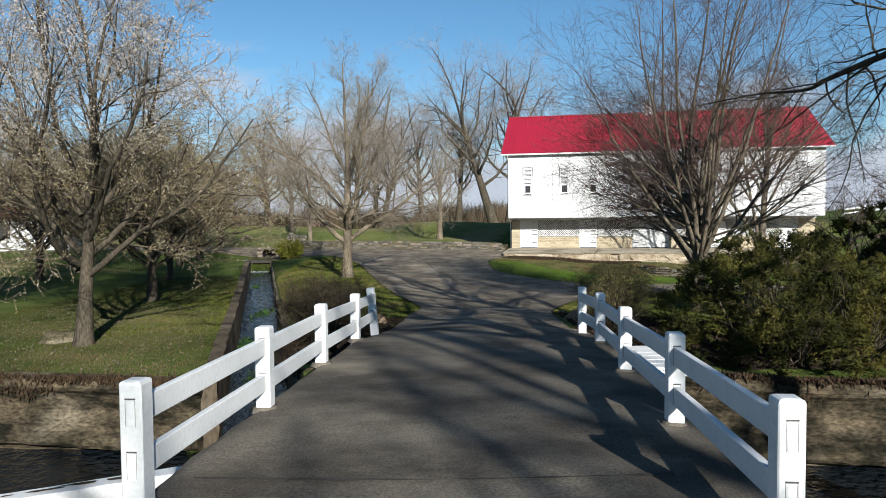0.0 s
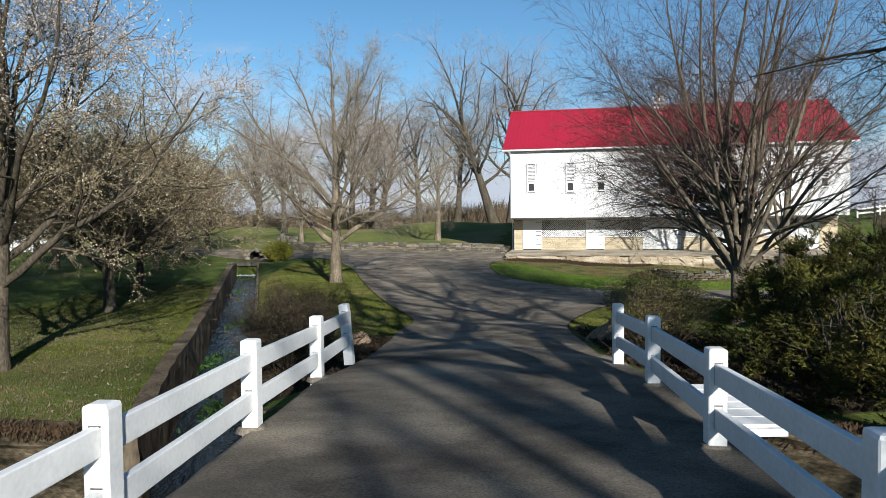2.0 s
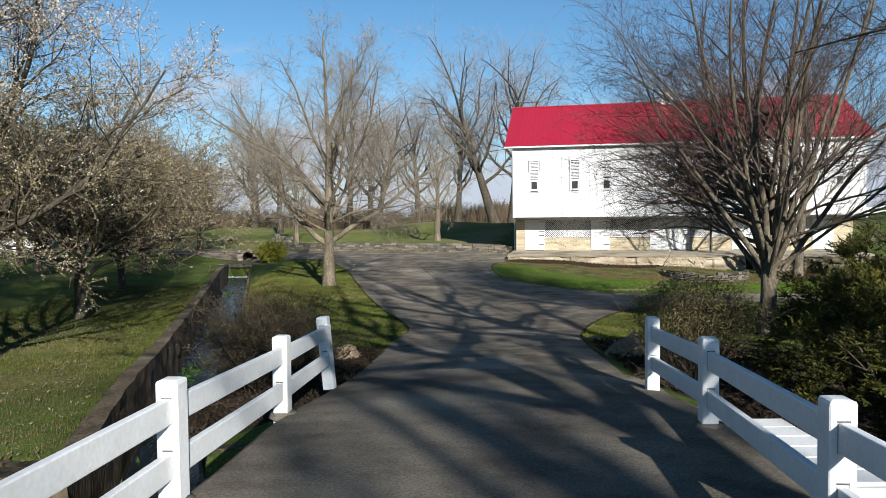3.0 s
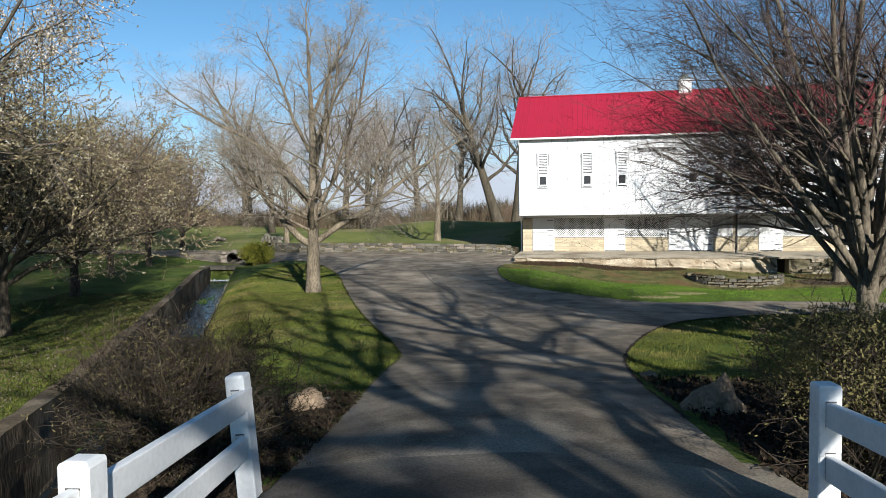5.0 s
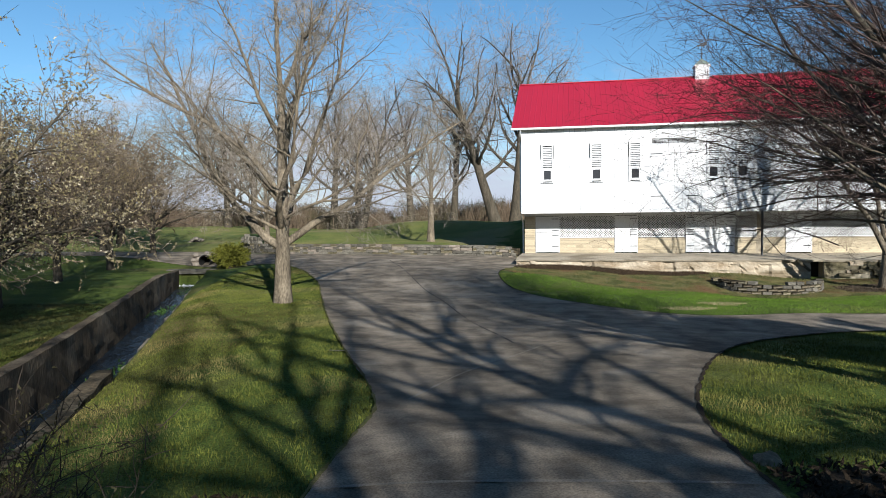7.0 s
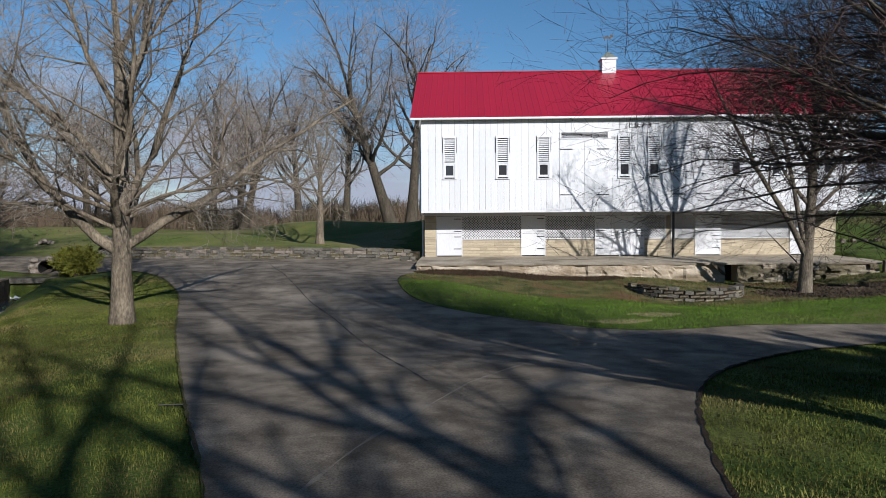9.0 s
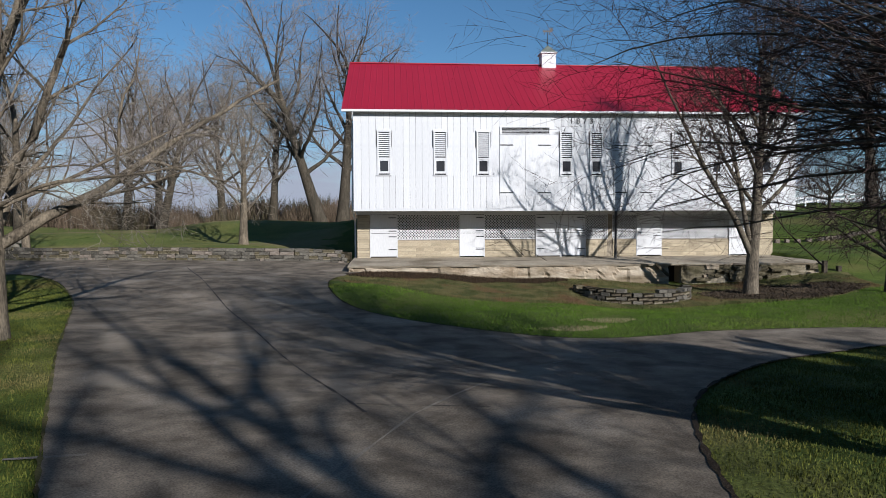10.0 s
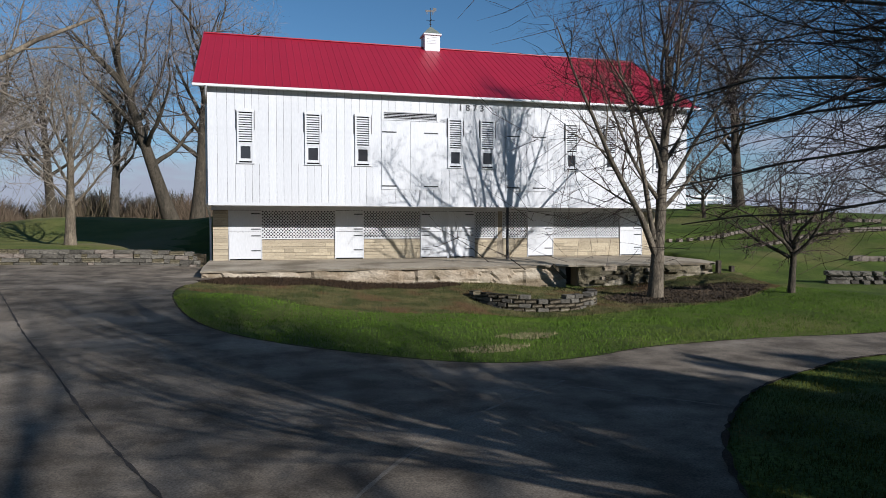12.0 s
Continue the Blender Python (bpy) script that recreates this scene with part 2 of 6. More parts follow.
def glass_material():
    m = bpy.data.materials.new("window_glass")
    m.use_nodes = True
    b = m.node_tree.nodes["Principled BSDF"]
    b.inputs["Base Color"].default_value = (0.03, 0.03, 0.032, 1)
    b.inputs["Roughness"].default_value = 0.12
    return m


M["water"] = water_material("stream_water", 5.0, 0.12, (1, 1, 1))
M["ripple"] = water_material("rippled_water", 14.0, 0.04, (1.0, 0.6, 1))
M["glass"] = glass_material()


# ---- mesh helpers ----
def mesh_of(name, verts, faces, mat, smooth=False):
    me = bpy.data.meshes.new(name)
    me.from_pydata(verts, [], faces)
    me.materials.append(mat)
    if smooth:
        me.shade_smooth()
    me.update()
    return me


def part(name, bm, mat, parent=None, label="", m=None, smooth=False):
    """Links a bmesh as one mesh object, under a thing or a part."""
    me = bpy.data.meshes.new(name)
    bmesh.ops.recalc_face_normals(bm, faces=bm.faces[:])
    bm.to_mesh(me)
    bm.free()
    me.materials.append(mat)
    if smooth:
        me.shade_smooth()
    ob = new(name, me)
    if parent:
        ob.parent = parent
    if m is not None:
        ob.matrix_basis = m
    if label:
        ob["label"] = label
    return ob


def piece(name, me, parent, m):
    ob = new(name, me)
    ob.parent = parent
    ob.matrix_basis = m
    return ob


def thing(name, m=None, label="", category="", group="", kind=""):
    ob = new(name)
    ob.matrix_basis = m if m is not None else Matrix()
    return tagged(ob, label, category, group, kind)


def box(bm, x0, x1, y0, y1, z0, z1, bevel=0.0):
    made = bmesh.ops.create_cube(bm, size=1, matrix=Matrix.LocRotScale(((x0 + x1) / 2, (y0 + y1) / 2, (z0 + z1) / 2), None, (abs(x1 - x0), abs(y1 - y0), abs(z1 - z0))))
    if bevel:
        edges = {e for v in made["verts"] for e in v.link_edges}
        bmesh.ops.bevel(bm, geom=list(edges), offset=bevel, segments=2, affect="EDGES", profile=0.5)
    return bm


def boxes(*rows, bevel=0.0):
    bm = bmesh.new()
    for r in rows:
        box(bm, *r, bevel=bevel)
    return bm


def tube(bm, pts, radii, sides=8):
    rings = []
    pts = [Vector(p) for p in pts]
    for i, p in enumerate(pts):
        d = (pts[min(i + 1, len(pts) - 1)] - pts[max(i - 1, 0)]).normalized()
        a = d.orthogonal().normalized()
        b = d.cross(a)
        rings.append([bm.verts.new(p + (a * math.cos(k * math.tau / sides) + b * math.sin(k * math.tau / sides)) * radii[i]) for k in range(sides)])
    for r, s in zip(rings, rings[1:]):
        for k in range(sides):
            bm.faces.new((r[k], r[(k + 1) % sides], s[(k + 1) % sides], s[k]))
    bm.faces.new(rings[0][::-1])
    bm.faces.new(rings[-1])
    return bm


def spline(points, step=0.5, closed=False):
    """A smooth line through the points, sampled about every step metres."""
    pts = [Vector(p) for p in points]
    n = len(pts)
    out = []
    for i in range(n if closed else n - 1):
        p0 = pts[(i - 1) % n] if closed or i > 0 else pts[0]
        p1, p2 = pts[i], pts[(i + 1) % n]
        p3 = pts[(i + 2) % n] if closed or i + 2 < n else pts[-1]
        k = max(1, int((p2 - p1).length / step))
        for j in range(k):
            t = j / k
            out.append(0.5 * ((2 * p1) + (p2 - p0) * t + (2 * p0 - 5 * p1 + 4 * p2 - p3) * t * t + (3 * p1 - p0 - 3 * p2 + p3) * t ** 3))
    if not closed:
        out.append(pts[-1])
    return out


# ---- the lie of the land ----
# heights known at places of the plan: x, y, z
# the fall of the drive from the bridge and its rise to the barn: x, y, height
DRIVE_GRADE = [
    (1, 13.2, 0.44), (1, 15, 0.25), (1, 18, -0.02), (1.5, 22, -0.38), (2, 26, -0.5), (3, 31, -0.62), (0, 36, -0.45),
    (3, 42, -0.12), (0, 46, 0.02), (1, 51, 0.17), (-6, 50, 0.05), (-4.2, 13, -0.42), (-5, 34, -0.36), (-5, 20, -0.42),
    (-3, 17, -0.25), (6, 13, -0.3), (5, 46.4, -0.12),
]
# the lawns beside it
LAWN_GRADE = [
    (16, 41, -0.92), (18.5, 40.2, -0.82), (13, 39.3, -1.02), (9, 38.5, -0.72), (8, 36, -0.55), (8, 31.8, -0.7), (18, 31.5, -0.88),
    (13, 30, -0.82), (24, 38, -0.5), (-8.5, 16, -0.38), (-10.6, 25, -0.42), (-14, 50, -0.45), (7.6, 20.3, -0.35), (12, 18, -0.3),
    (-20, 20, -0.35), (13, 44, -0.42),
]
# the slope behind the barn and the land round about
HILL_GRADE = [
    (-12, 60, 0.15), (43, 57.5, 3.1), (28, 31, -0.9), (-25, 40, -0.2), (-20, 60, 0.2), (-2, 58, 0.8), (-10, 72, 1.3),
    (0, 75, 2.2), (12, 66, 2.6), (-25, 85, 1.8), (28, 60, 2.2), (28, 46, 0.5), (40, 50, 2), (45, 35, 0.6),
    (25, 20, -0.2), (-30, 0, -0.4), (20, 0, -0.3), (60, 80, 4), (-60, 110, 2.5), (20, 110, 3.5), (90, 40, 2.5),
    (-90, 40, 1), (80, 0, 0.5), (-80, -20, 0), (0, -60, 0), (0, 180, 3.2), (150, 150, 5), (-150, 150, 3),
]


def height(x, y):
    """Smooth height of the ground; x and y may be arrays."""
    x, y = np.asarray(x, float), np.asarray(y, float)
    num, den = np.zeros(x.shape), np.zeros(x.shape)
    for a, b, c in DRIVE_GRADE + LAWN_GRADE + HILL_GRADE:
        w = 1.0 / ((x - a) ** 2 + (y - b) ** 2 + 2.5) ** 1.6
        num += w * c
        den += w
    return num / den


def gz(x, y):
    return float(height(x, y))


def fill(outline, step, lift, mat, name, zfun=None, dip=0.0):
    """A sheet over the ground inside a closed outline of (x, y)."""

    pts = [Vector((p[0], p[1])) for p in outline]
    n = len(pts)
    arr = np.array([(p.x, p.y) for p in pts])
    gx, gy = np.meshgrid(np.arange(arr[:, 0].min(), arr[:, 0].max(), step), np.arange(arr[:, 1].min(), arr[:, 1].max(), step))
    q = np.stack([gx.ravel(), gy.ravel()], 1)
    keep = inside(q, arr)
    q = q[keep]
    far = np.min(np.linalg.norm(q[:, None, :] - arr[None, :, :], axis=2), axis=1) > step * 0.4
    q = q[far]
    verts, _, faces, *_ = delaunay_2d_cdt(pts + [Vector(p) for p in q], [(i, (i + 1) % n) for i in range(n)], [], 1, 1e-4)
    zz = height(np.array([v.x for v in verts]), np.array([v.y for v in verts])) if zfun is None else np.array([zfun(v.x, v.y) for v in verts])
    me = mesh_of(name, [(v.x, v.y, z + lift - (dip if i < n else 0)) for i, (v, z) in enumerate(zip(verts, zz))], faces, mat, True)
    return new(name, me)


def inside(q, poly):
    x, y = q[:, 0], q[:, 1]
    hit = np.zeros(len(q), bool)
    for (x0, y0), (x1, y1) in zip(poly, np.roll(poly, -1, axis=0)):
        cross = ((y0 > y) != (y1 > y)) & (x < (x1 - x0) * (y - y0) / (y1 - y0 + 1e-12) + x0)
        hit ^= cross
    return hit


# ---- ground, streams, road ----
def canal_x(y):
    """Left edge of the side channel at y."""
    return -4.3 - 0.265 * (y - 12.5)


CANAL_W = 1.65
WATER_Z = -1.62


def bank_far(x):
    return 11.75 - 0.09 * x


def bank_near(x):
    return 3.2 - 0.09 * x


def verge(x, y):
    """How far the grass falls off towards the channel's low edging."""
    d = x - (canal_x(y) + CANAL_W)
    along = np.clip((y - 20) / 5, 0, 1) * np.clip((50 - y) / 4, 0, 1)
    return np.where((d > -0.05) & (d < 1.3), 0.34 * along * (1 - np.clip(d, 0, 1.3) / 1.3) ** 1.5, 0.0)


def axis(lo, hi, fine_lo, fine_hi, step, grow):
    v = list(np.arange(fine_lo, fine_hi + 1e-6, step))
    s, a = step, v[-1]
    while a < hi:
        s *= grow
        a += s
        v.append(a)
    s, a = step, v[0]
    while a > lo:
        s *= grow
        a -= s
        v.insert(0, a)
    return np.array(v)


def build_ground():
    xs, ys = axis(-900, 900, -26, 34, 0.4, 1.25), axis(-700, 1500, -6, 80, 0.4, 1.22)
    X, Y = np.meshgrid(xs, ys)
    Z = height(X, Y)
    rng = np.random.default_rng(3)
    Z += rng.normal(0, 0.008, Z.shape)
    # the grid lines are drawn to the edges of the channel and the stream, so that the banks drop sheer
    for r in range(len(ys)):
        y = ys[r]
        if 11.4 < y < 50.6:
            for e, s in ((canal_x(y), 1), (canal_x(y) + CANAL_W, -1)):
                j = int(np.argmin(np.abs(xs - e)))
                X[r, j] = e - 0.03 * s
                X[r, j + s] = e + 0.03 * s
    for c in range(len(xs)):
        x = xs[c]
        if abs(x) < 70:
            for e, s in ((bank_near(x), 1), (bank_far(x), -1)):
                j = int(np.argmin(np.abs(ys - e)))
                if not canal_x(12) - 0.4 < x < canal_x(12) + CANAL_W + 0.4 or s > 0:
                    Y[j, c] = e - 0.03 * s
                    Y[j + s, c] = e + 0.03 * s
    Z = height(X, Y) + rng.normal(0, 0.008, X.shape)
    Z -= verge(X, Y)
    in_canal = (X > canal_x(Y)) & (X < canal_x(Y) + CANAL_W) & (Y > 11) & (Y < 50.4)
    Z[in_canal] = -1.85
    in_stream = (Y < bank_far(X)) & (Y > bank_near(X)) & (np.abs(X) < 72)
    Z[in_stream] = -2.0
    under = (np.abs(X - 0.3) < 2.0) & (Y > -8) & (Y <= 13.4)
    Z[under & ~in_stream] = np.minimum(Z[under & ~in_stream], 0.25)
    barn_u = (X - 4.73) * math.cos(radians(11.3)) - (Y - 49.55) * math.sin(radians(11.3))
    barn_v = (X - 4.73) * math.sin(radians(11.3)) + (Y - 49.55) * math.cos(radians(11.3))
    under_barn = (barn_u > 0.3) & (barn_u < 20.7) & (barn_v > -2.7) & (barn_v < 11.0)
    Z[under_barn] = np.minimum(Z[under_barn], -0.3)
    ny, nx = X.shape
    verts = np.stack([X, Y, Z], -1).reshape(-1, 3)
    idx = np.arange(ny * nx).reshape(ny, nx)
    faces = np.stack([idx[:-1, :-1], idx[:-1, 1:], idx[1:, 1:], idx[1:, :-1]], -1).reshape(-1, 4)
    me = mesh_of("ground", verts.tolist(), faces.tolist(), M["grass"], True)
    return tagged(new("ground", me), "mown green lawn with dry patches, rising behind the barn", "ground", kind="structure")


build_ground()

ROAD_LEFT = [(-1.32, 13.2), (-1.15, 16), (-0.98, 18), (-0.75, 20.2), (-0.72, 21.4), (-1.05, 23.2), (-1.6, 25.4), (-2.4, 28.8), (-3.2, 32.4), (-3.9, 36), (-5.0, 41), (-7.2, 46.4), (-11, 50.5), (-18, 54.5), (-30, 58), (-60, 62)]
ROAD_BACK = [(-60, 65), (-30, 62), (-17, 59.5), (-10, 56.2), (-5, 53.6), (0, 51.9), (4.9, 50.6)]
ISLAND = [(4.6, 46.2), (3.3, 44.2), (2.75, 41.5), (2.8, 38.7), (3.55, 36.2), (5.2, 34.0), (7.0, 32.5), (9.0, 32.1), (12, 32.6), (16.2, 32.4), (22, 31.6), (40, 29), (70, 26)]
ROAD_RIGHT = [(70, 23.4), (40, 26.6), (22, 29.3), (15.0, 30.2), (12.4, 29.9), (9.9, 29.0), (7.7, 27.6), (6.2, 26.2), (5.1, 24.6), (4.2, 22.8), (3.55, 21.2), (3.1, 19.4), (2.85, 17.8), (2.65, 15.4), (2.5, 13.1)]
outline = []
for line in (ROAD_LEFT, ROAD_BACK, ISLAND, ROAD_RIGHT):
    for p in spline([(a, b, 0) for a, b in line], 0.3):
        k = 0.05 if 14.5 < p.y < 48 else 0.0
        outline.append((p.x + k * noise.noise(Vector((p.x * 2.1, p.y * 2.1, 1))) + k * 0.6 * noise.noise(Vector((p.x * 6, p.y * 6, 2))), p.y + k * noise.noise(Vector((p.x * 2.1, p.y * 2.1, 5)))))
road = fill(outline, 0.8, 0.035, M["asphalt"], "road")
tagged(road, "grey asphalt farm drive that forks before the barn", "road", kind="structure")
ROAD_POLY = np.array(outline)


def strip(name, line, width, lift, mat, label, wobble=0.0, zfun=None):
    """A narrow band laid along a line on the ground."""
    pts = spline([(a, b, 0) for a, b in line], 0.16)
    rng = random.Random(len(pts))
    verts, faces = [], []
    for i, p in enumerate(pts):
        d = (pts[min(i + 1, len(pts) - 1)] - pts[max(i - 1, 0)]).normalized()
        s = Vector((-d.y, d.x, 0)) * width * (0.5 + wobble * rng.uniform(-0.5, 0.5))
        for q in (p + s, p - s):
            verts.append((q.x, q.y, (gz(q.x, q.y) if zfun is None else zfun(q.x, q.y)) + lift))
        if i:
            faces.append((2 * i - 2, 2 * i - 1, 2 * i + 1, 2 * i))
    ob = new(name, mesh_of(name, verts, faces, mat))
    return tagged(ob, label, "joint", kind="structure")


upper = [(3.8, 52.7), (-5, 55.3), (-10, 57.9), (-17, 61.1), (-30, 63.6), (-60, 66.6), (-75, 95), (-20, 112), (16, 104), (10, 70), (5.4, 61)]
ob = fill([(p.x, p.y) for p in spline([(a, b, 0) for a, b in upper], 2.0, True)], 2.0, 0.04, M["field"], "upper_lawn", dip=0.06)
tagged(ob, "pale olive grass with dry patches above the garden wall", "ground", kind="structure")

strip("road_joint", [(-0.95, 18.0), (0.9, 17.9), (2.85, 17.8)], 0.05, 0.041, M["pale"], "pale seam across the drive at the bridge approach", 0.6)
strip("road_joint", [(2.36, 26.65), (4.21, 28.55), (5.9, 29.75), (7.63, 30.72)], 0.04, 0.041, M["pale"], "pale filled seam in the grey asphalt", 0.8)
strip("road_joint", [(-0.29, 21.73), (0.48, 23.48), (1.3, 25.0), (2.36, 26.65)], 0.04, 0.041, M["pale"], "pale filled seam in the grey asphalt", 0.8)
strip("road_joint", [(-2.5, 49.5), (-0.11, 36.62), (1.17, 29.89), (1.76, 26.88)], 0.035, 0.041, M["joint"], "dark straight seam along the middle of the drive", 0.8)
strip("road_joint", [(-2.05, 25.87), (-1.29, 25.87)], 0.05, 0.041, M["pale"], "short pale seam at the drive's grass edge", 0.8)
strip("road_joint", [(-0.41, 37.3), (1.5, 36.85), (3.3, 36.44)], 0.04, 0.041, M["pale"], "pale seam across the drive", 0.8)
strip("road_joint", [(1.71, 27.34), (3.4, 26.69)], 0.02, 0.041, M["joint"], "fine crack across the drive", 0.9)
strip("road_joint", [(7.56, 30.29), (8.6, 28.33)], 0.035, 0.041, M["pale"], "pale seam where the side drive begins", 0.8)
strip("road_joint", [(-6.2, 47.2), (0, 47.4), (3.6, 45.8)], 0.07, 0.041, M["pale"], "pale seam where the upper drive begins", 0.8)

# the left and fork strips also colour in the shadow at the lawn's edge
for edge, wide, mat, lab in ((ROAD_LEFT[1:12], 0.035, "dry", "brown strip painting the edge shadow between lawn and drive"), (ISLAND[:11], 0.04, "soil", "dark soil edge of the lawn before the barn"), (ROAD_RIGHT[2:14], 0.05, "soil", "dark soil edge of the lawn in the fork, with its edge shadow")):
    strip("verge_edge", edge, wide, 0.044, M[mat], lab, 1.0)

# the planted bank in front of the barn terrace and the mulch round the tree
BARN = pose(4.73, 49.55, 0, 0, 0, -11.3)


def barn_xy(u, v):
    p = BARN @ Vector((u, v, 0))
    return (p.x, p.y)


bed = [barn_xy(u, v) for u, v in ((-0.9, -4.6), (-0.2, -3.2), (0.3, -2.9), (6, -2.9), (12, -2.9), (20.5, -2.9), (21.3, -3.8), (20.6, -6.6), (17, -8.4), (12.6, -9.1), (7, -9.2), (3.3, -8.7), (0.3, -7.2))]
ob = fill([(p.x, p.y) for p in spline([(a, b, 0) for a, b in bed], 0.5, True)], 0.5, 0.03, M["dry"], "planting_bed", dip=0.05)
tagged(ob, "bed of dry brown grass and ivy below the terrace wall", "ground", kind="structure")
mulch = [(16.6, 39.5), (18.4, 38.2), (21.0, 38.2), (23.4, 39.3), (23.2, 41.0), (20.2, 42.0), (17.0, 41.4)]
ob = fill([(p.x, p.y) for p in spline([(a, b, 0) for a, b in mulch], 0.5, True)], 0.5, 0.05, M["mulch"], "mulch_bed", dip=0.07)
tagged(ob, "dark bare soil round the foot of a tree", "ground", kind="structure")
for line, lab in ((((2.7, 13.4), (2.9, 16), (3.0, 18.2), (3.9, 18.6), (5.4, 18.4), (7.5, 17.5), (9, 15), (8.5, 12.4), (5, 12.2)), "dark leaf-strewn soil under the shrubs by the bridge"),
                  (((-1.5, 13.4), (-1.3, 15.5), (-1.15, 17.6), (-1.8, 18.1), (-3.0, 17.7), (-3.8, 15.6), (-3.0, 12.9)), "dark leaf-strewn soil beside the drive")):
    ob = fill([(p.x, p.y) for p in spline([(a, b, 0) for a, b in line], 0.5, True)], 0.5, 0.03, M["soil"], "shrub_bed", dip=0.05)
    tagged(ob, lab, "ground", kind="structure")


def wall_band(name, line, z0, z1, thick, mat, label, lumps=0.03, layers=5, steps=()):
    """A wall along a line, with an uneven face; z0 and z1 are functions of x and y. steps: (share of the height, how far the face stands out)."""
    pts = spline([(a, b, 0) for a, b in line], 0.16 if steps else 0.5)
    bm = bmesh.new()
    rng = random.Random(len(pts))
    rows = []
    n = layers * 2
    for i, p in enumerate(pts):
        d = (pts[min(i + 1, len(pts) - 1)] - pts[max(i - 1, 0)]).normalized()
        s = Vector((-d.y, d.x, 0))
        lo, hi = z0(p.x, p.y), z1(p.x, p.y)
        ring = []
        for side, order in ((1, range(layers)), (-1, range(layers - 1, -1, -1))):
            for k in order:
                f = k / (layers - 1)
                z = lo + (hi - lo) * f
                out = thick / 2
                if steps:
                    sag = 0.05 * noise.noise(Vector((p.x * 0.35, p.y * 0.35, 0)))
                    out += float(np.interp(f + sag, [q[0] for q in steps], [q[1] for q in steps]))
                    out += 0.07 * noise.noise(Vector((p.x * 0.9, p.y * 0.9, z * 2.2))) + 0.035 * noise.noise(Vector((p.x * 3.1, p.y * 3.1, z * 6)))
                q = p + s * side * out
                ring.append(bm.verts.new((q.x + rng.uniform(-lumps, lumps), q.y + rng.uniform(-lumps, lumps), z + rng.uniform(-lumps, lumps) * 0.6)))
        rows.append(ring)
    for a, b in zip(rows, rows[1:]):
        for k in range(n):
            bm.faces.new((a[k], a[(k + 1) % n], b[(k + 1) % n], b[k]))
    bm.faces.new(rows[0])
    bm.faces.new(rows[-1][::-1])
    ob = part(name, bm, mat)
    return tagged(ob, label, "wall", kind="structure")


COURSES = ((0.0, -0.24), (0.24, -0.24), (0.29, 0.16), (0.40, 0.18), (0.45, -0.06), (0.58, -0.02), (0.64, -0.14), (0.84, -0.02), (0.90, 0.10), (1.0, 0.06))
flat = lambda z: (lambda x, y: z)
over = lambda dz: (lambda x, y: gz(x, y) + dz)
wall_band("channel_wall", [(canal_x(y), y) for y in (12.1, 20, 30, 40, 50.6)], flat(-1.9), over(0.06), 0.28, M["channel"], "stained concrete wall along the side channel", 0.02, 8)
wall_band("channel_wall", [(canal_x(y) + CANAL_W, y) for y in (12.9, 20, 24.5)], flat(-1.9), over(-0.05), 0.28, M["oldwall"], "low dark stone wall of the side channel")
wall_band("channel_wall", [(canal_x(y) + CANAL_W + 0.1, y) for y in (24.5, 32, 40, 49.5)], flat(-1.9), lambda x, y: gz(x, y) - 0.40, 0.3, M["concrete"], "low pale stone edging of the side channel", 0.06)
wall_band("stream_wall", [(-26, bank_far(-26)), (-20, bank_far(-20)), (canal_x(12.3) - 0.05, bank_far(-4.3))], flat(-2.0), over(0.05), 0.35, M["oldwall"], "weathered stream wall under the lawn, in worn courses", 0.008, 26, COURSES)
wall_band("stream_wall", [(canal_x(12.3) + CANAL_W, bank_far(-2.7) + 0.6), (-1.4, bank_far(-1.4) + 0.2)], flat(-2.0), over(0.0), 0.35, M["oldwall"], "weathered stream wall beside the bridge", 0.05)
wall_band("stream_wall", [(2.4, bank_far(2.4)), (8, bank_far(8)), (20, bank_far(20)), (28, bank_far(28))], flat(-2.0), over(0.03), 0.4, M["oldwall"], "weathered stone stream wall under the juniper", 0.008, 26, COURSES)
wall_band("stream_wall", [(-40, bank_near(-40)), (0, bank_near(0)), (45, bank_near(45))], flat(-2.0), over(0.0), 0.35, M["oldwall"], "weathered near stream wall", 0.05)


def water_sheet(name, pts, label, mat):
    me = mesh_of(name, pts, [tuple(range(len(pts)))], mat)
    return tagged(new(name, me), label, "water", kind="structure")


water_sheet("water", [(-60, bank_near(-60), WATER_Z), (60, bank_near(60), WATER_Z), (60, bank_far(60), WATER_Z), (-60, bank_far(-60), WATER_Z)], "dark slow stream that runs under the bridge", M["water"])
water_sheet("water", [(canal_x(11.9), 11.9, -1.70), (canal_x(11.9) + CANAL_W, 11.9, -1.70), (canal_x(50.3) + CANAL_W, 50.3, -1.42), (canal_x(50.3), 50.3, -1.42)], "dark bed under the channel's water", M["water"])


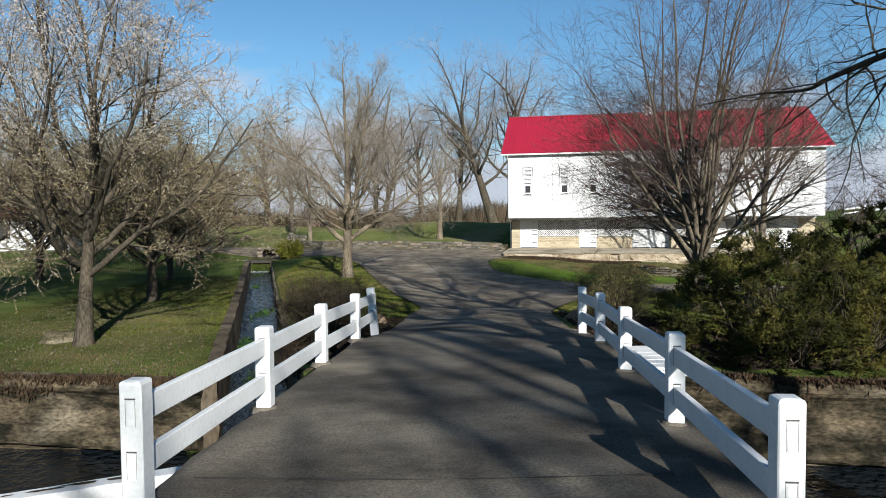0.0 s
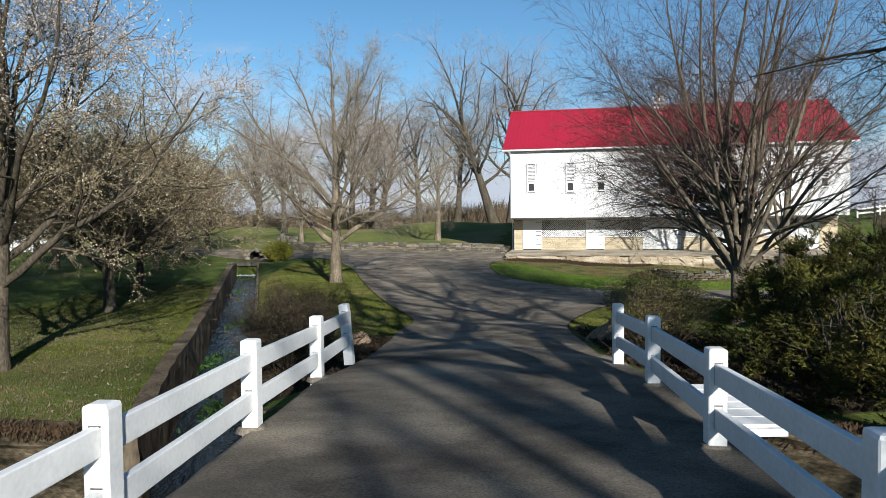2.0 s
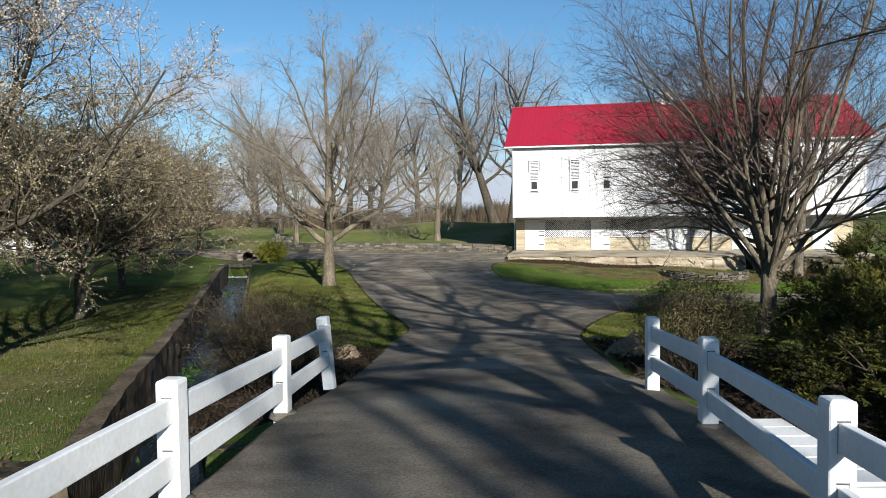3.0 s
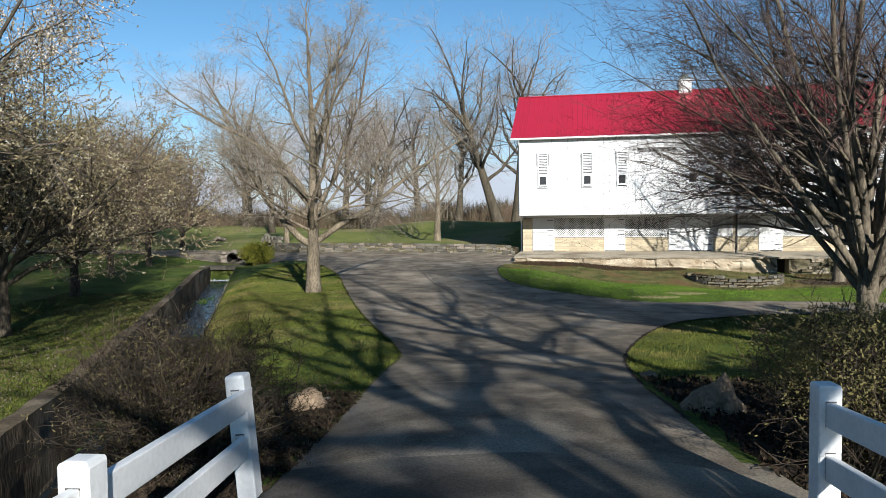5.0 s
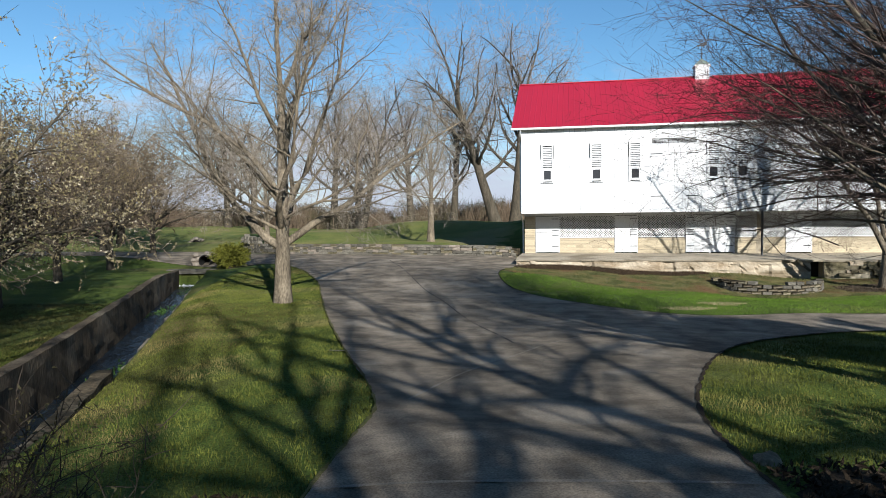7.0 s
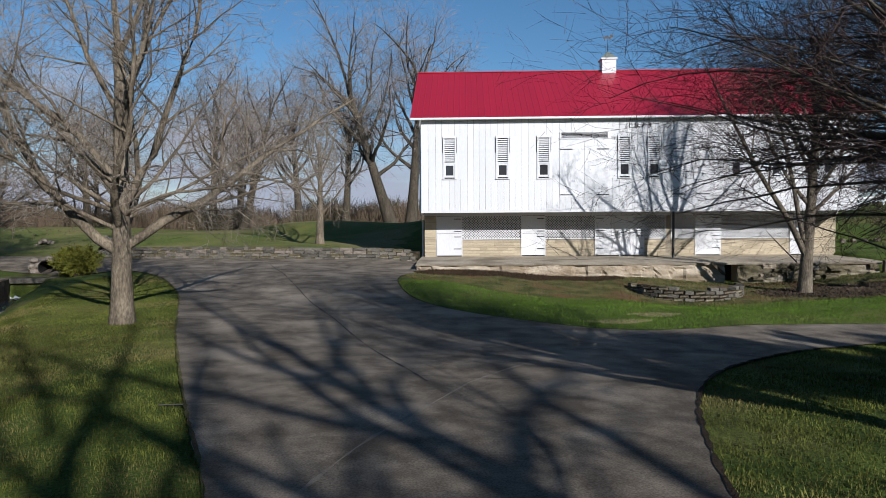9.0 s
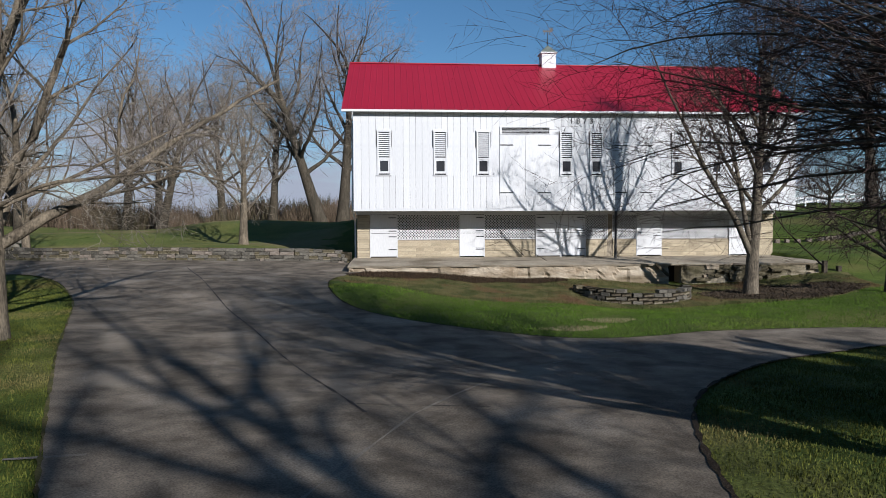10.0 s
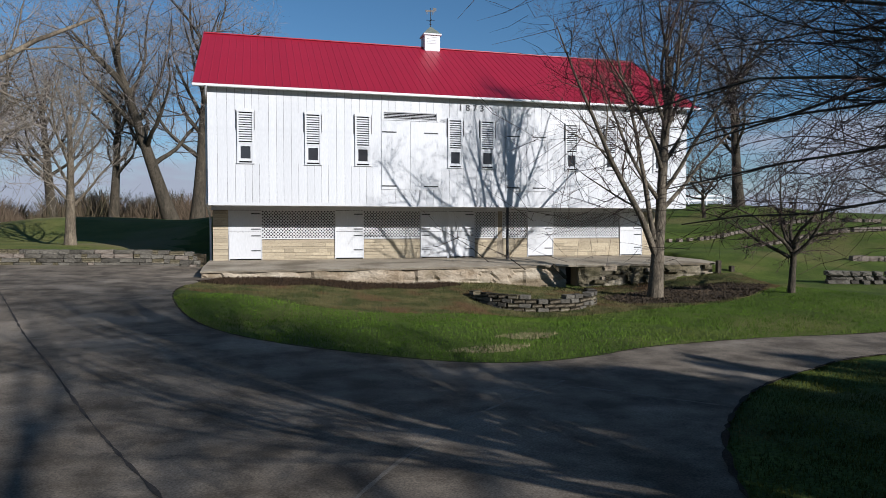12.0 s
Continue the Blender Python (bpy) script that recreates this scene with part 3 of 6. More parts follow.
def channel_water():
    """Short choppy ripples down the channel, as a fine sheet."""
    across, down = np.linspace(0.02, 0.98, 26), np.arange(11.95, 50.25, 0.11)
    y, f = np.meshgrid(down, across, indexing="ij")
    x = canal_x(y) + CANAL_W * f
    z = -1.56 + 0.28 * (y - 11.9) / 38.4
    wave = np.array([[noise.noise(Vector((a * 4.2, b * 2.6, 0))) + 0.5 * noise.noise(Vector((a * 9.5, b * 6.0, 4))) for a, b in zip(r, q)] for r, q in zip(x, y)])
    v = np.stack([x, y, z + 0.034 * wave], -1).reshape(-1, 3)
    idx = np.arange(x.size).reshape(x.shape)
    q = np.stack([idx[:-1, :-1], idx[:-1, 1:], idx[1:, 1:], idx[1:, :-1]], -1).reshape(-1, 4)
    me = mesh_of("water", v.tolist(), q.tolist(), M["ripple"], True)
    return tagged(new("water", me), "rippled blue water in the side channel", "water", kind="structure")


channel_water()


# ---- bridge ----
BRIDGE_A, BRIDGE_W = radians(-4.6), 4.35


def deck_z(y):
    return float(np.interp(y, (-8, 0, 4, 6, 8.3, 11, 12.7, 13.4, 14.0), (0.66, 0.74, 0.73, 0.70, 0.64, 0.54, 0.450, 0.39, 0.322)))


def deck_x(y):
    """Middle of the bridge at y."""
    return 0.10 + 0.078 * (y - 6.2)


def build_bridge():
    b = thing("bridge", label="low farm bridge with a worn asphalt deck", category="bridge")
    ys = np.arange(-8, 14.01, 0.4)
    bm = bmesh.new()
    rows = []
    rng = random.Random(5)
    for y in ys:
        w = BRIDGE_W / 2
        c, z = deck_x(y), deck_z(y)
        row = [bm.verts.new((c + w * (f if f > 0 else f * 0.9) + (rng.uniform(-0.03, 0.03) if abs(f) == 1 else 0), y, z - dz + 0.02 * (1 - f * f) - 0.12 * f * f * min(1.0, max(0.0, (y - 11.2) / 1.6)))) for f, dz in ((-1, 0.62), (-1, 0.03), (-0.96, 0.0), (-0.5, 0), (0, 0), (0.5, 0), (0.96, 0.0), (1, 0.03), (1, 0.62))]
        rows.append(row)
    for a, c in zip(rows, rows[1:]):
        for k in range(9):
            bm.faces.new((a[k], a[(k + 1) % 9], c[(k + 1) % 9], c[k]))
    bm.faces.new(rows[0])
    bm.faces.new(rows[-1][::-1])
    part("deck", bm, M["deck"], b)
    for y, y2 in ((2.0, 3.1), (11.9, 13.2)):
        c = deck_x(y)
        part("abutment", boxes((c - BRIDGE_W / 2 + 0.1, c + BRIDGE_W / 2 - 0.1, y, y2, -2.0, deck_z(y2) - 0.6)), M["oldwall"], b, "stained concrete abutment")
    return b


build_bridge()
strip("deck_seam", [(deck_x(4.6) - 1.7, 4.62), (deck_x(4.6), 4.55), (deck_x(4.6) + 1.6, 4.62)], 0.03, 0.026, M["joint"], "dark seam across the bridge deck", 0.9, lambda x, y: deck_z(y))


def post_mesh(h):
    bm = bmesh.new()
    w = 0.072
    box(bm, -w, w, -w, w, -0.15, h)
    top = [e for e in bm.edges if all(v.co.z > h - 0.01 for v in e.verts)]
    bmesh.ops.bevel(bm, geom=top, offset=0.028, segments=2, affect="EDGES", profile=0.5)
    side = [e for e in bm.edges if abs(e.verts[0].co.z - e.verts[1].co.z) > 0.3]
    bmesh.ops.bevel(bm, geom=side, offset=0.008, segments=1, affect="EDGES")
    return bm


def build_fence(name, spots, label, face):
    """spots: (x, y, height, lean) of the posts; face: side of the posts on which the drive lies."""
    f = thing(name, pose(0, 0, 0), label, "fence")
    tops = []
    for x, y, h, lean in spots:
        z = deck_z(y)
        p = part("post", post_mesh(h), M["fence"], f, m=pose(x, y, z, 0, lean, -4.6))
        for zz in (h - 0.112, h - 0.442):
            part("slot", boxes((-0.034, 0.034, -0.0745, -0.0700, zz - 0.005, zz + 0.005)), M["endgrain"], p, "dark slot above the rail end")
            part("joint", boxes((-0.0325, -0.0295, -0.0745, -0.0700, zz - 0.17, zz - 0.008), (0.0295, 0.0325, -0.0745, -0.0700, zz - 0.17, zz - 0.008)), M["seam"], p, "fine grey joint round the rail end")
        if (x, y, h, lean) != spots[-1]:
            rng = random.Random(int(y * 100))
            bm = bmesh.new()
            rim = [bm.verts.new((0.135 * math.cos(a) * rng.uniform(0.8, 1.25), 0.135 * math.sin(a) * rng.uniform(0.8, 1.25), -0.03)) for a in (math.tau * i / 14 for i in range(14))]
            lip = [bm.verts.new((v.co.x * 0.86, v.co.y * 0.86, 0.022 + rng.uniform(-0.006, 0.008))) for v in rim]
            for i in range(14):
                bm.faces.new((rim[i], rim[(i + 1) % 14], lip[(i + 1) % 14], lip[i]))
            bm.faces.new(lip)
            part("foot", bm, M["deck"], p, "dark asphalt collar round the post", smooth=True)
        tops.append((x, y, z, h))
    for (x0, y0, z0, h0), (x1, y1, z1, h1) in zip(tops, tops[1:]):
        for dz in (0.20, 0.545):
            a, c = Vector((x0, y0, z0 + h0 - dz)), Vector((x1, y1, z1 + h1 - dz))
            d = c - a
            bm = bmesh.new()
            box(bm, -0.028, 0.028, -0.0755, d.length + 0.055, -0.082, 0.082, bevel=0.008)
            for v in bm.verts:
                v.co.z += 0.012 * math.sin(v.co.y * 1.7 + x0) * 0.5
            rail = part("rail", bm, M["fence"], f, m=Matrix.Translation(a) @ d.to_track_quat("Y", "Z").to_matrix().to_4x4())
            rng = random.Random(int(y0 * 10 + dz * 100))
            for k in range(2):
                bm = bmesh.new()
                y, z, long = rng.uniform(0.15, d.length - 0.9), rng.uniform(-0.05, 0.04), rng.uniform(0.25, 0.7)
                rows = []
                for i in range(9):
                    zz = z + rng.uniform(-0.006, 0.006) + 0.02 * i / 8 * rng.choice((-1, 1)) * 0.3
                    w = 0.0022 * math.sin(math.pi * (i + 0.3) / 8.6) + 0.0004
                    rows.append([bm.verts.new((face * -0.0288, y + long * i / 8, zz + s * w)) for s in (-1, 1)])
                for p, q in zip(rows, rows[1:]):
                    bm.faces.new((p[0], q[0], q[1], p[1]))
                part("crack", bm, M["endgrain"], rail, "dark crack in the paint")
    return f


RIGHT_POSTS = [(1.83, 3.62, 0.81, 0), (2.01, 5.92, 0.80, 0), (2.20, 8.27, 0.78, 0), (2.44, 10.65, 0.78, 0), (2.58, 12.72, 0.77, 0)]
LEFT_POSTS = [(-1.92, 4.22, 0.80, 0), (-1.735, 6.57, 0.80, 0), (-1.61, 8.94, 0.79, 0), (-1.46, 11.24, 0.76, 0), (-1.37, 13.38, 0.78, -5)]
build_fence("fence", RIGHT_POSTS, "white-painted wooden two-rail fence on the bridge, cracked paint", -1)
build_fence("fence", LEFT_POSTS, "white-painted wooden two-rail fence, end post leaning", 1)


# ---- barn ----
LEN, DEEP, RECESS = 21.0, 11.6, 1.8
SOFFIT, EAVE, RIDGE, RIDGE_V = 2.62, 7.12, 10.56, 5.8
SILL = 0.28
WINDOWS = [(1.09, 1.72), (3.67, 4.31), (5.66, 6.30), (9.56, 10.20), (10.98, 11.62), (14.90, 15.52), (16.80, 17.40), (19.26, 19.86)]
WIN_Z = (4.18, 6.20)
DOORS = [(0.70, 1.97, 1), (5.06, 6.24, 1), (8.84, 10.06, -1), (10.06, 11.28, 1), (13.92, 15.14, 1), (18.68, 19.80, 1)]
LATTICES = [(2.0, 5.04), (6.27, 8.81), (11.31, 12.40), (12.70, 13.89), (15.17, 18.65)]


def lattice_mesh(w, h, step=0.135, slat=0.036):
    """Crossing diagonal slats inside a w by h frame."""
    bm = bmesh.new()
    for sgn, y in ((1, 0.0), (-1, -0.012)):
        k = -h
        while k < w:
            a, b = (k, 0.0), (k + h, h)
            x0, x1 = max(0.0, k), min(w, k + h)
            if x1 - x0 > 0.02:
                p0 = Vector((x0, 0, x0 - k))
                p1 = Vector((x1, 0, x1 - k))
                if sgn < 0:
                    p0.z, p1.z = h - p0.z, h - p1.z
                d = (p1 - p0).normalized()
                s = Vector((-d.z, 0, d.x)) * slat / 2
                vs = [bm.verts.new((q.x, y + o, q.z)) for o in (0, 0.008) for q in (p0 + s, p1 + s, p1 - s, p0 - s)]
                bm.faces.new(vs[:4])
                bm.faces.new(vs[4:][::-1])
                bm.faces.new((vs[0], vs[4], vs[5], vs[1]))
                bm.faces.new((vs[3], vs[2], vs[6], vs[7]))
            k += step
    box(bm, -0.03, w + 0.03, -0.03, 0.02, -0.05, 0.0)
    box(bm, -0.03, w + 0.03, -0.03, 0.02, h, h + 0.05)
    box(bm, -0.03, 0.0, -0.03, 0.02, 0, h)
    box(bm, w, w + 0.03, -0.03, 0.02, 0, h)
    return bm


def shutter_window(u0, u1, barn):
    """Narrow louvred window with a segmental head, a small pane at its foot and a sill."""
    w, (z0, z1) = u1 - u0, WIN_Z
    win = part("window", boxes((u0, u0 + 0.07, -0.05, 0.03, z0, z1 - 0.05), (u1 - 0.07, u1, -0.05, 0.03, z0, z1 - 0.05), (u0 + 0.07, u1 - 0.07, -0.045, 0.03, 4.90, 4.97)), M["white"], barn, "white louvred window with a small dark pane")
    bm = bmesh.new()
    n = 7
    lo = [bm.verts.new((u0 - 0.02 + (w + 0.04) * i / n, -0.06, z1 - 0.06)) for i in range(n + 1)]
    hi = [bm.verts.new((u0 - 0.02 + (w + 0.04) * i / n, -0.06, z1 + 0.02 + 0.07 * math.sin(math.pi * i / n))) for i in range(n + 1)]
    fs = [bm.faces.new((lo[i], lo[i + 1], hi[i + 1], hi[i])) for i in range(n)]
    r = bmesh.ops.extrude_face_region(bm, geom=fs)
    for v in r["geom"]:
        if isinstance(v, bmesh.types.BMVert):
            v.co.y += 0.09
    part("head", bm, M["white"], win)
    part("sill", boxes((u0 - 0.02, u1 + 0.02, -0.065, 0.03, z0 - 0.04, z0), bevel=0.008), M["white"], win)
    for s, e in ((u0 - 0.034, u0 - 0.022), (u1 + 0.022, u1 + 0.034)):
        part("hood_line", boxes((s, e, -0.052, 0.0, z1 - 0.75, z1 + 0.02)), M["endgrain"], win, "narrow dark strip beside the window head")
    for k in range(12):
        z = 5.02 + k * 0.092
        bm = boxes((u0 + 0.07, u1 - 0.07, -0.006, 0.006, -0.036, 0.036))
        part("slat", bm, M["white"], win, m=Matrix.Translation((0, -0.01, z + 0.03)) @ Matrix.Rotation(radians(-38), 4, "X"))
    part("pane", boxes((u0 + 0.13, u1 - 0.13, 0.004, 0.012, z0 + 0.16, 4.82)), M["glass"], win, "dark glass pane")
    part("frame", boxes((u0 + 0.07, u0 + 0.13, -0.03, 0.02, z0 + 0.06, 4.90), (u1 - 0.13, u1 - 0.07, -0.03, 0.02, z0 + 0.06, 4.90), (u0 + 0.13, u1 - 0.13, -0.03, 0.02, 4.82, 4.90), (u0 + 0.13, u1 - 0.13, -0.03, 0.02, z0 + 0.06, z0 + 0.16)), M["white"], win)
    return win


def build_barn():
    barn = thing("barn", BARN, "white bank barn with red metal roof and stone ground floor", "barn")
    # upper walls: a shell behind the boards, with gables
    bm = bmesh.new()
    t = 0.12
    box(bm, 0.02, LEN - 0.02, 0.03, 0.03 + t, SOFFIT, EAVE)
    box(bm, 0.02, LEN - 0.02, DEEP - t, DEEP, 0.2, EAVE)
    for u in (0.02, LEN - 0.02 - t):
        prof = [(0.03, SOFFIT), (DEEP, SOFFIT), (DEEP, EAVE - 0.02), (RIDGE_V, RIDGE - 0.12), (0.03, EAVE - 0.02)]
        a = [bm.verts.new((u, v, z)) for v, z in prof]
        b = [bm.verts.new((u + t, v, z)) for v, z in prof]
        bm.faces.new(a)
        bm.faces.new(b[::-1])
        for k in range(5):
            bm.faces.new((a[k], a[(k + 1) % 5], b[(k + 1) % 5], b[k]))
    part("wall", bm, M["white"], barn)
    part("forebay_floor", boxes((0, LEN, 0.0, RECESS + 0.1, SOFFIT - 0.10, SOFFIT + 0.02)), M["white"], barn)
    part("beam", boxes((0, LEN, RECESS - 0.05, RECESS + 0.15, 2.38, SOFFIT - 0.10)), M["white"], barn)
    # stone ground floor
    bm = bmesh.new()
    box(bm, 0.05, 0.35, RECESS + 0.06, DEEP, 0.0, SOFFIT)
    box(bm, LEN - 0.4, LEN - 0.05, RECESS + 0.06, DEEP, 0.0, SOFFIT)
    box(bm, 0.05, LEN - 0.05, DEEP - 0.3, DEEP, 0.0, SOFFIT)
    for a, b in LATTICES:
        box(bm, a, b, RECESS + 0.06, RECESS + 0.34, 0.0, 1.14)
    box(bm, 0.05, 0.68, RECESS + 0.06, RECESS + 0.34, 0.0, 2.38)
    box(bm, 19.82, LEN - 0.05, RECESS + 0.06, RECESS + 0.34, 0.0, 2.38)
    box(bm, 12.40, 12.70, RECESS + 0.06, RECESS + 0.34, 0.0, 2.38)
    part("ground_floor_wall", bm, M["mortar"], barn, "tan coursed limestone wall")
    # black sheet behind doors and lattice: the interior's shade as colour
    part("shade_black", boxes((0.4, LEN - 0.45, RECESS + 0.42, RECESS + 0.5, 0.2, 2.5)), M["shadeblack"], barn)
    for a, b in LATTICES:
        part("lattice_panel", lattice_mesh(b - a, 1.14), M["white"], barn, "white diagonal lattice panel", m=Matrix.Translation((a, RECESS + 0.06, 1.21)))
    # doors with strap hinges
    for a, b, side in DOORS:
        d = part("door", boxes((a, b, RECESS + 0.0, RECESS + 0.05, SILL + 0.06, 1.46), (a, b, RECESS + 0.0, RECESS + 0.05, 1.475, 2.36), bevel=0.006), M["white"], barn, "white-painted two-leaf stable door")
        for s, e in ((a - 0.035, a - 0.003), (b + 0.003, b + 0.035)):
            part("casing", boxes((s, e, RECESS - 0.02, RECESS + 0.08, SILL, 2.38)), M["white"], d)
        for z in (2.22, 1.58, 1.30, 0.68):
            e = (b - 0.40, b - 0.02) if side > 0 else (a + 0.02, a + 0.40)
            part("hinge", boxes((e[0], e[1], RECESS - 0.014, RECESS, z - 0.022, z + 0.022)), M["black"], d, "black iron strap hinge")
    # post and downpipe
    bm = tube(bmesh.new(), [(12.3, 0.2, 0.2), (12.3, 0.2, SOFFIT - 0.1)], [0.06, 0.06], 10)
    part("steel_post", bm, M["black"], barn, "dark steel post under the forebay")
    bm = tube(bmesh.new(), [(0.0, -0.55, EAVE - 0.10), (-0.05, -0.2, EAVE - 0.35), (-0.06, 0.5, EAVE - 0.7), (-0.06, 0.5, SOFFIT), (-0.05, 2.1, SOFFIT - 0.6), (-0.05, 2.1, 0.1)], [0.045] * 6, 10)
    part("downpipe", bm, M["gutter"], barn, "white downpipe")
    # front boards, cut round the windows
    rng = random.Random(11)
    cache = {}
    u = 0.0
    while u < LEN - 0.05:
        w = min(rng.choice((0.27, 0.30, 0.33, 0.36)), LEN - u)
        if LEN - u - w < 0.12:
            w = LEN - u
        spans = [(SOFFIT - 0.06, EAVE + 0.05)]
        for a, b in WINDOWS:
            if u < b - 0.01 and u + w > a + 0.01:
                spans = [(SOFFIT - 0.06, WIN_Z[0] - 0.02), (WIN_Z[1] - 0.03, EAVE + 0.05)]
        if u < 9.06 and u + w > 6.83:
            spans = [(SOFFIT - 0.06, 6.05), (6.42, EAVE + 0.05)]
        for z0, z1 in spans:
            key = (round(w, 2), round(z0, 2), round(z1, 2))
            if key not in cache:
                bm = boxes((0.004, w - 0.005, 0, 0.025, z0, z1))
                me = bpy.data.meshes.new("board")
                bm.to_mesh(me)
                bm.free()
                me.materials.append(M["white"])
                cache[key] = me
            piece("board", cache[key], barn, Matrix.Translation((u, rng.uniform(-0.004, 0.004), 0)))
        u += w
    # shade of the board gaps, painted as a black sheet on the shell
    part("joint_shade", boxes((0.0, LEN, 0.026, 0.03, SOFFIT - 0.05, EAVE)), M["shadeblack"], barn, "black sheet behind the boards that paints the shade in their gaps")
    # boards and long louvre fill what the spans leave beside the windows
    for a, b in WINDOWS:
        shutter_window(a, b, barn)
        for s, e in ((a - 0.34, a), (b, b + 0.34)):
            part("board", boxes((s, e, 0.004, 0.024, WIN_Z[0] - 0.02, WIN_Z[1] - 0.03)), M["white"], barn)
    vent = part("vent", boxes((6.74, 6.83, -0.04, 0.03, 6.05, 6.42), (9.06, 9.15, -0.04, 0.03, 6.05, 6.42), (6.83, 9.06, -0.03, 0.03, 6.05, 6.09), (6.83, 9.06, -0.03, 0.03, 6.38, 6.42)), M["white"], barn, "long louvred vent over the hay door")
    for k in range(5):
        part("slat", boxes((6.83, 9.06, -0.004, 0.004, -0.009, 0.009)), M["white"], vent, m=Matrix.Translation((0, 0.0, 6.12 + k * 0.06)) @ Matrix.Rotation(radians(-30), 4, "X"))
    for a, b in ((6.42, 6.74), (9.15, 9.48)):
        part("board", boxes((a, b, 0.004, 0.024, 6.03, 6.44)), M["white"], barn)
    for a, b in ((6.74, 9.15), (12.15, 14.0)):
        hay = part("hay_door", boxes((a, (a + b) / 2 - 0.006, -0.034, -0.008, 3.22, 6.0), ((a + b) / 2 + 0.006, b, -0.034, -0.008, 3.22, 6.0)), M["white"], barn, "white hay door flush with the boards")
        for z in (5.56, 3.36):
            for s, e in ((a + 0.02, a + 0.62), (b - 0.62, b - 0.02)):
                part("hinge", boxes((s, e, -0.05, -0.034, z - 0.025, z + 0.025)), M["black"], hay, "black iron strap hinge")
    # date under the eaves
    c = bpy.data.curves.new("date_numerals", "FONT")
    c.body, c.size, c.extrude, c.space_character = "1873", 0.36, 0.012, 1.75
    c.offset = 0.006
    n = new("date_numerals", c)
    n.data.materials.append(M["black"])
    n.parent = barn
    n.matrix_basis = Matrix.Translation((10.02, -0.02, 6.57)) @ Matrix.Rotation(radians(90), 4, "X")
    n["label"] = "black date numerals 1873"
    # roof: ribbed metal sheets on both slopes
    over_e, over_g, th = 0.24, 0.50, 0.05
    slope = (RIDGE - EAVE) / (RIDGE_V + over_e)
    run = math.hypot(RIDGE_V + over_e, RIDGE - EAVE)
    ang = math.atan(slope)
    bm = bmesh.new()
    prof = [(-over_e, EAVE), (RIDGE_V, RIDGE), (2 * RIDGE_V + over_e, EAVE), (2 * RIDGE_V + over_e, EAVE - 0.10), (RIDGE_V, RIDGE - 0.11), (-over_e, EAVE - 0.10)]
    a = [bm.verts.new((-over_g, v, z - 0.02)) for v, z in prof]
    b = [bm.verts.new((LEN + over_g, v, z - 0.02)) for v, z in prof]
    bm.faces.new(a)
    bm.faces.new(b[::-1])
    for k in range(6):
        bm.faces.new((a[k], a[(k + 1) % 6], b[(k + 1) % 6], b[k]))
    roof = part("roof", bm, M["gutter"], barn, "gable roof of ribbed red metal sheets")
    bm = bmesh.new()
    sw = (LEN + 2 * over_g) / 24
    xs = []
    for k in range(3):
        o = k * sw / 3
        xs += [(o, 0), (o + sw / 3 - 0.05, 0), (o + sw / 3 - 0.035, 0.014), (o + sw / 3 - 0.012, 0.014)]
    xs.append((sw, 0))
    for (x0, z0), (x1, z1) in zip(xs, xs[1:]):
        q = [bm.verts.new((x0, 0, z0)), bm.verts.new((x1, 0, z1)), bm.verts.new((x1, run, z1)), bm.verts.new((x0, run, z0))]
        bm.faces.new(q)
    sheet = bpy.data.meshes.new("roof_sheet")
    bm.to_mesh(sheet)
    bm.free()
    sheet.materials.append(M["roof"])
    for k in range(24):
        piece("roof_sheet", sheet, roof, Matrix.Translation((-over_g + k * sw, -over_e - 0.02, EAVE)) @ Matrix.Rotation(ang, 4, "X"))
        piece("roof_sheet", sheet, roof, Matrix.Translation((-over_g + (k + 1) * sw, 2 * RIDGE_V + over_e + 0.02, EAVE)) @ Matrix.Rotation(math.pi, 4, "Z") @ Matrix.Rotation(ang, 4, "X"))
    part("ridge_cap", boxes((-over_g, LEN + over_g, RIDGE_V - 0.12, RIDGE_V + 0.12, RIDGE - 0.02, RIDGE + 0.035), bevel=0.015), M["roof"], roof)
    bm = bmesh.new()
    g0 = -over_e - 0.13
    prof = [(0, 0.10), (0, 0.02), (0.02, 0), (0.10, 0), (0.12, 0.03), (0.12, 0.10), (0.105, 0.10), (0.105, 0.03), (0.02, 0.02), (0.012, 0.10)]
    a = [bm.verts.new((-over_g, g0 + v, EAVE - 0.12 + z)) for v, z in prof]
    b = [bm.verts.new((LEN + over_g, g0 + v, EAVE - 0.12 + z)) for v, z in prof]
    for k in range(len(prof)):
        bm.faces.new((a[k], a[(k + 1) % len(prof)], b[(k + 1) % len(prof)], b[k]))
    bm.faces.new(a)
    bm.faces.new(b[::-1])
    part("gutter", bm, M["gutter"], roof, "white eaves gutter")
    # cupola with its vane
    cu, cw = 10.25, 0.39
    cup = part("cupola", boxes((cu - cw, cu + cw, RIDGE_V - cw, RIDGE_V + cw, RIDGE - 0.35, 11.12), bevel=0.01), M["white"], barn, "small white louvred roof cupola")
    part("cornice", boxes((cu - cw - 0.07, cu + cw + 0.07, RIDGE_V - cw - 0.07, RIDGE_V + cw + 0.07, 11.12, 11.20), bevel=0.012), M["white"], cup)
    for k in range(5):
        part("slat", boxes((cu - 0.27, cu + 0.27, RIDGE_V - cw - 0.02, RIDGE_V - cw - 0.002, 10.72 + k * 0.075, 10.76 + k * 0.075)), M["gutter"], cup)
    bm = bmesh.new()
    bmesh.ops.create_cone(bm, cap_ends=True, segments=4, radius1=0.62, radius2=0.06, depth=0.42, matrix=Matrix.Translation((cu, RIDGE_V, 11.41)) @ Matrix.Rotation(radians(45), 4, "Z"))
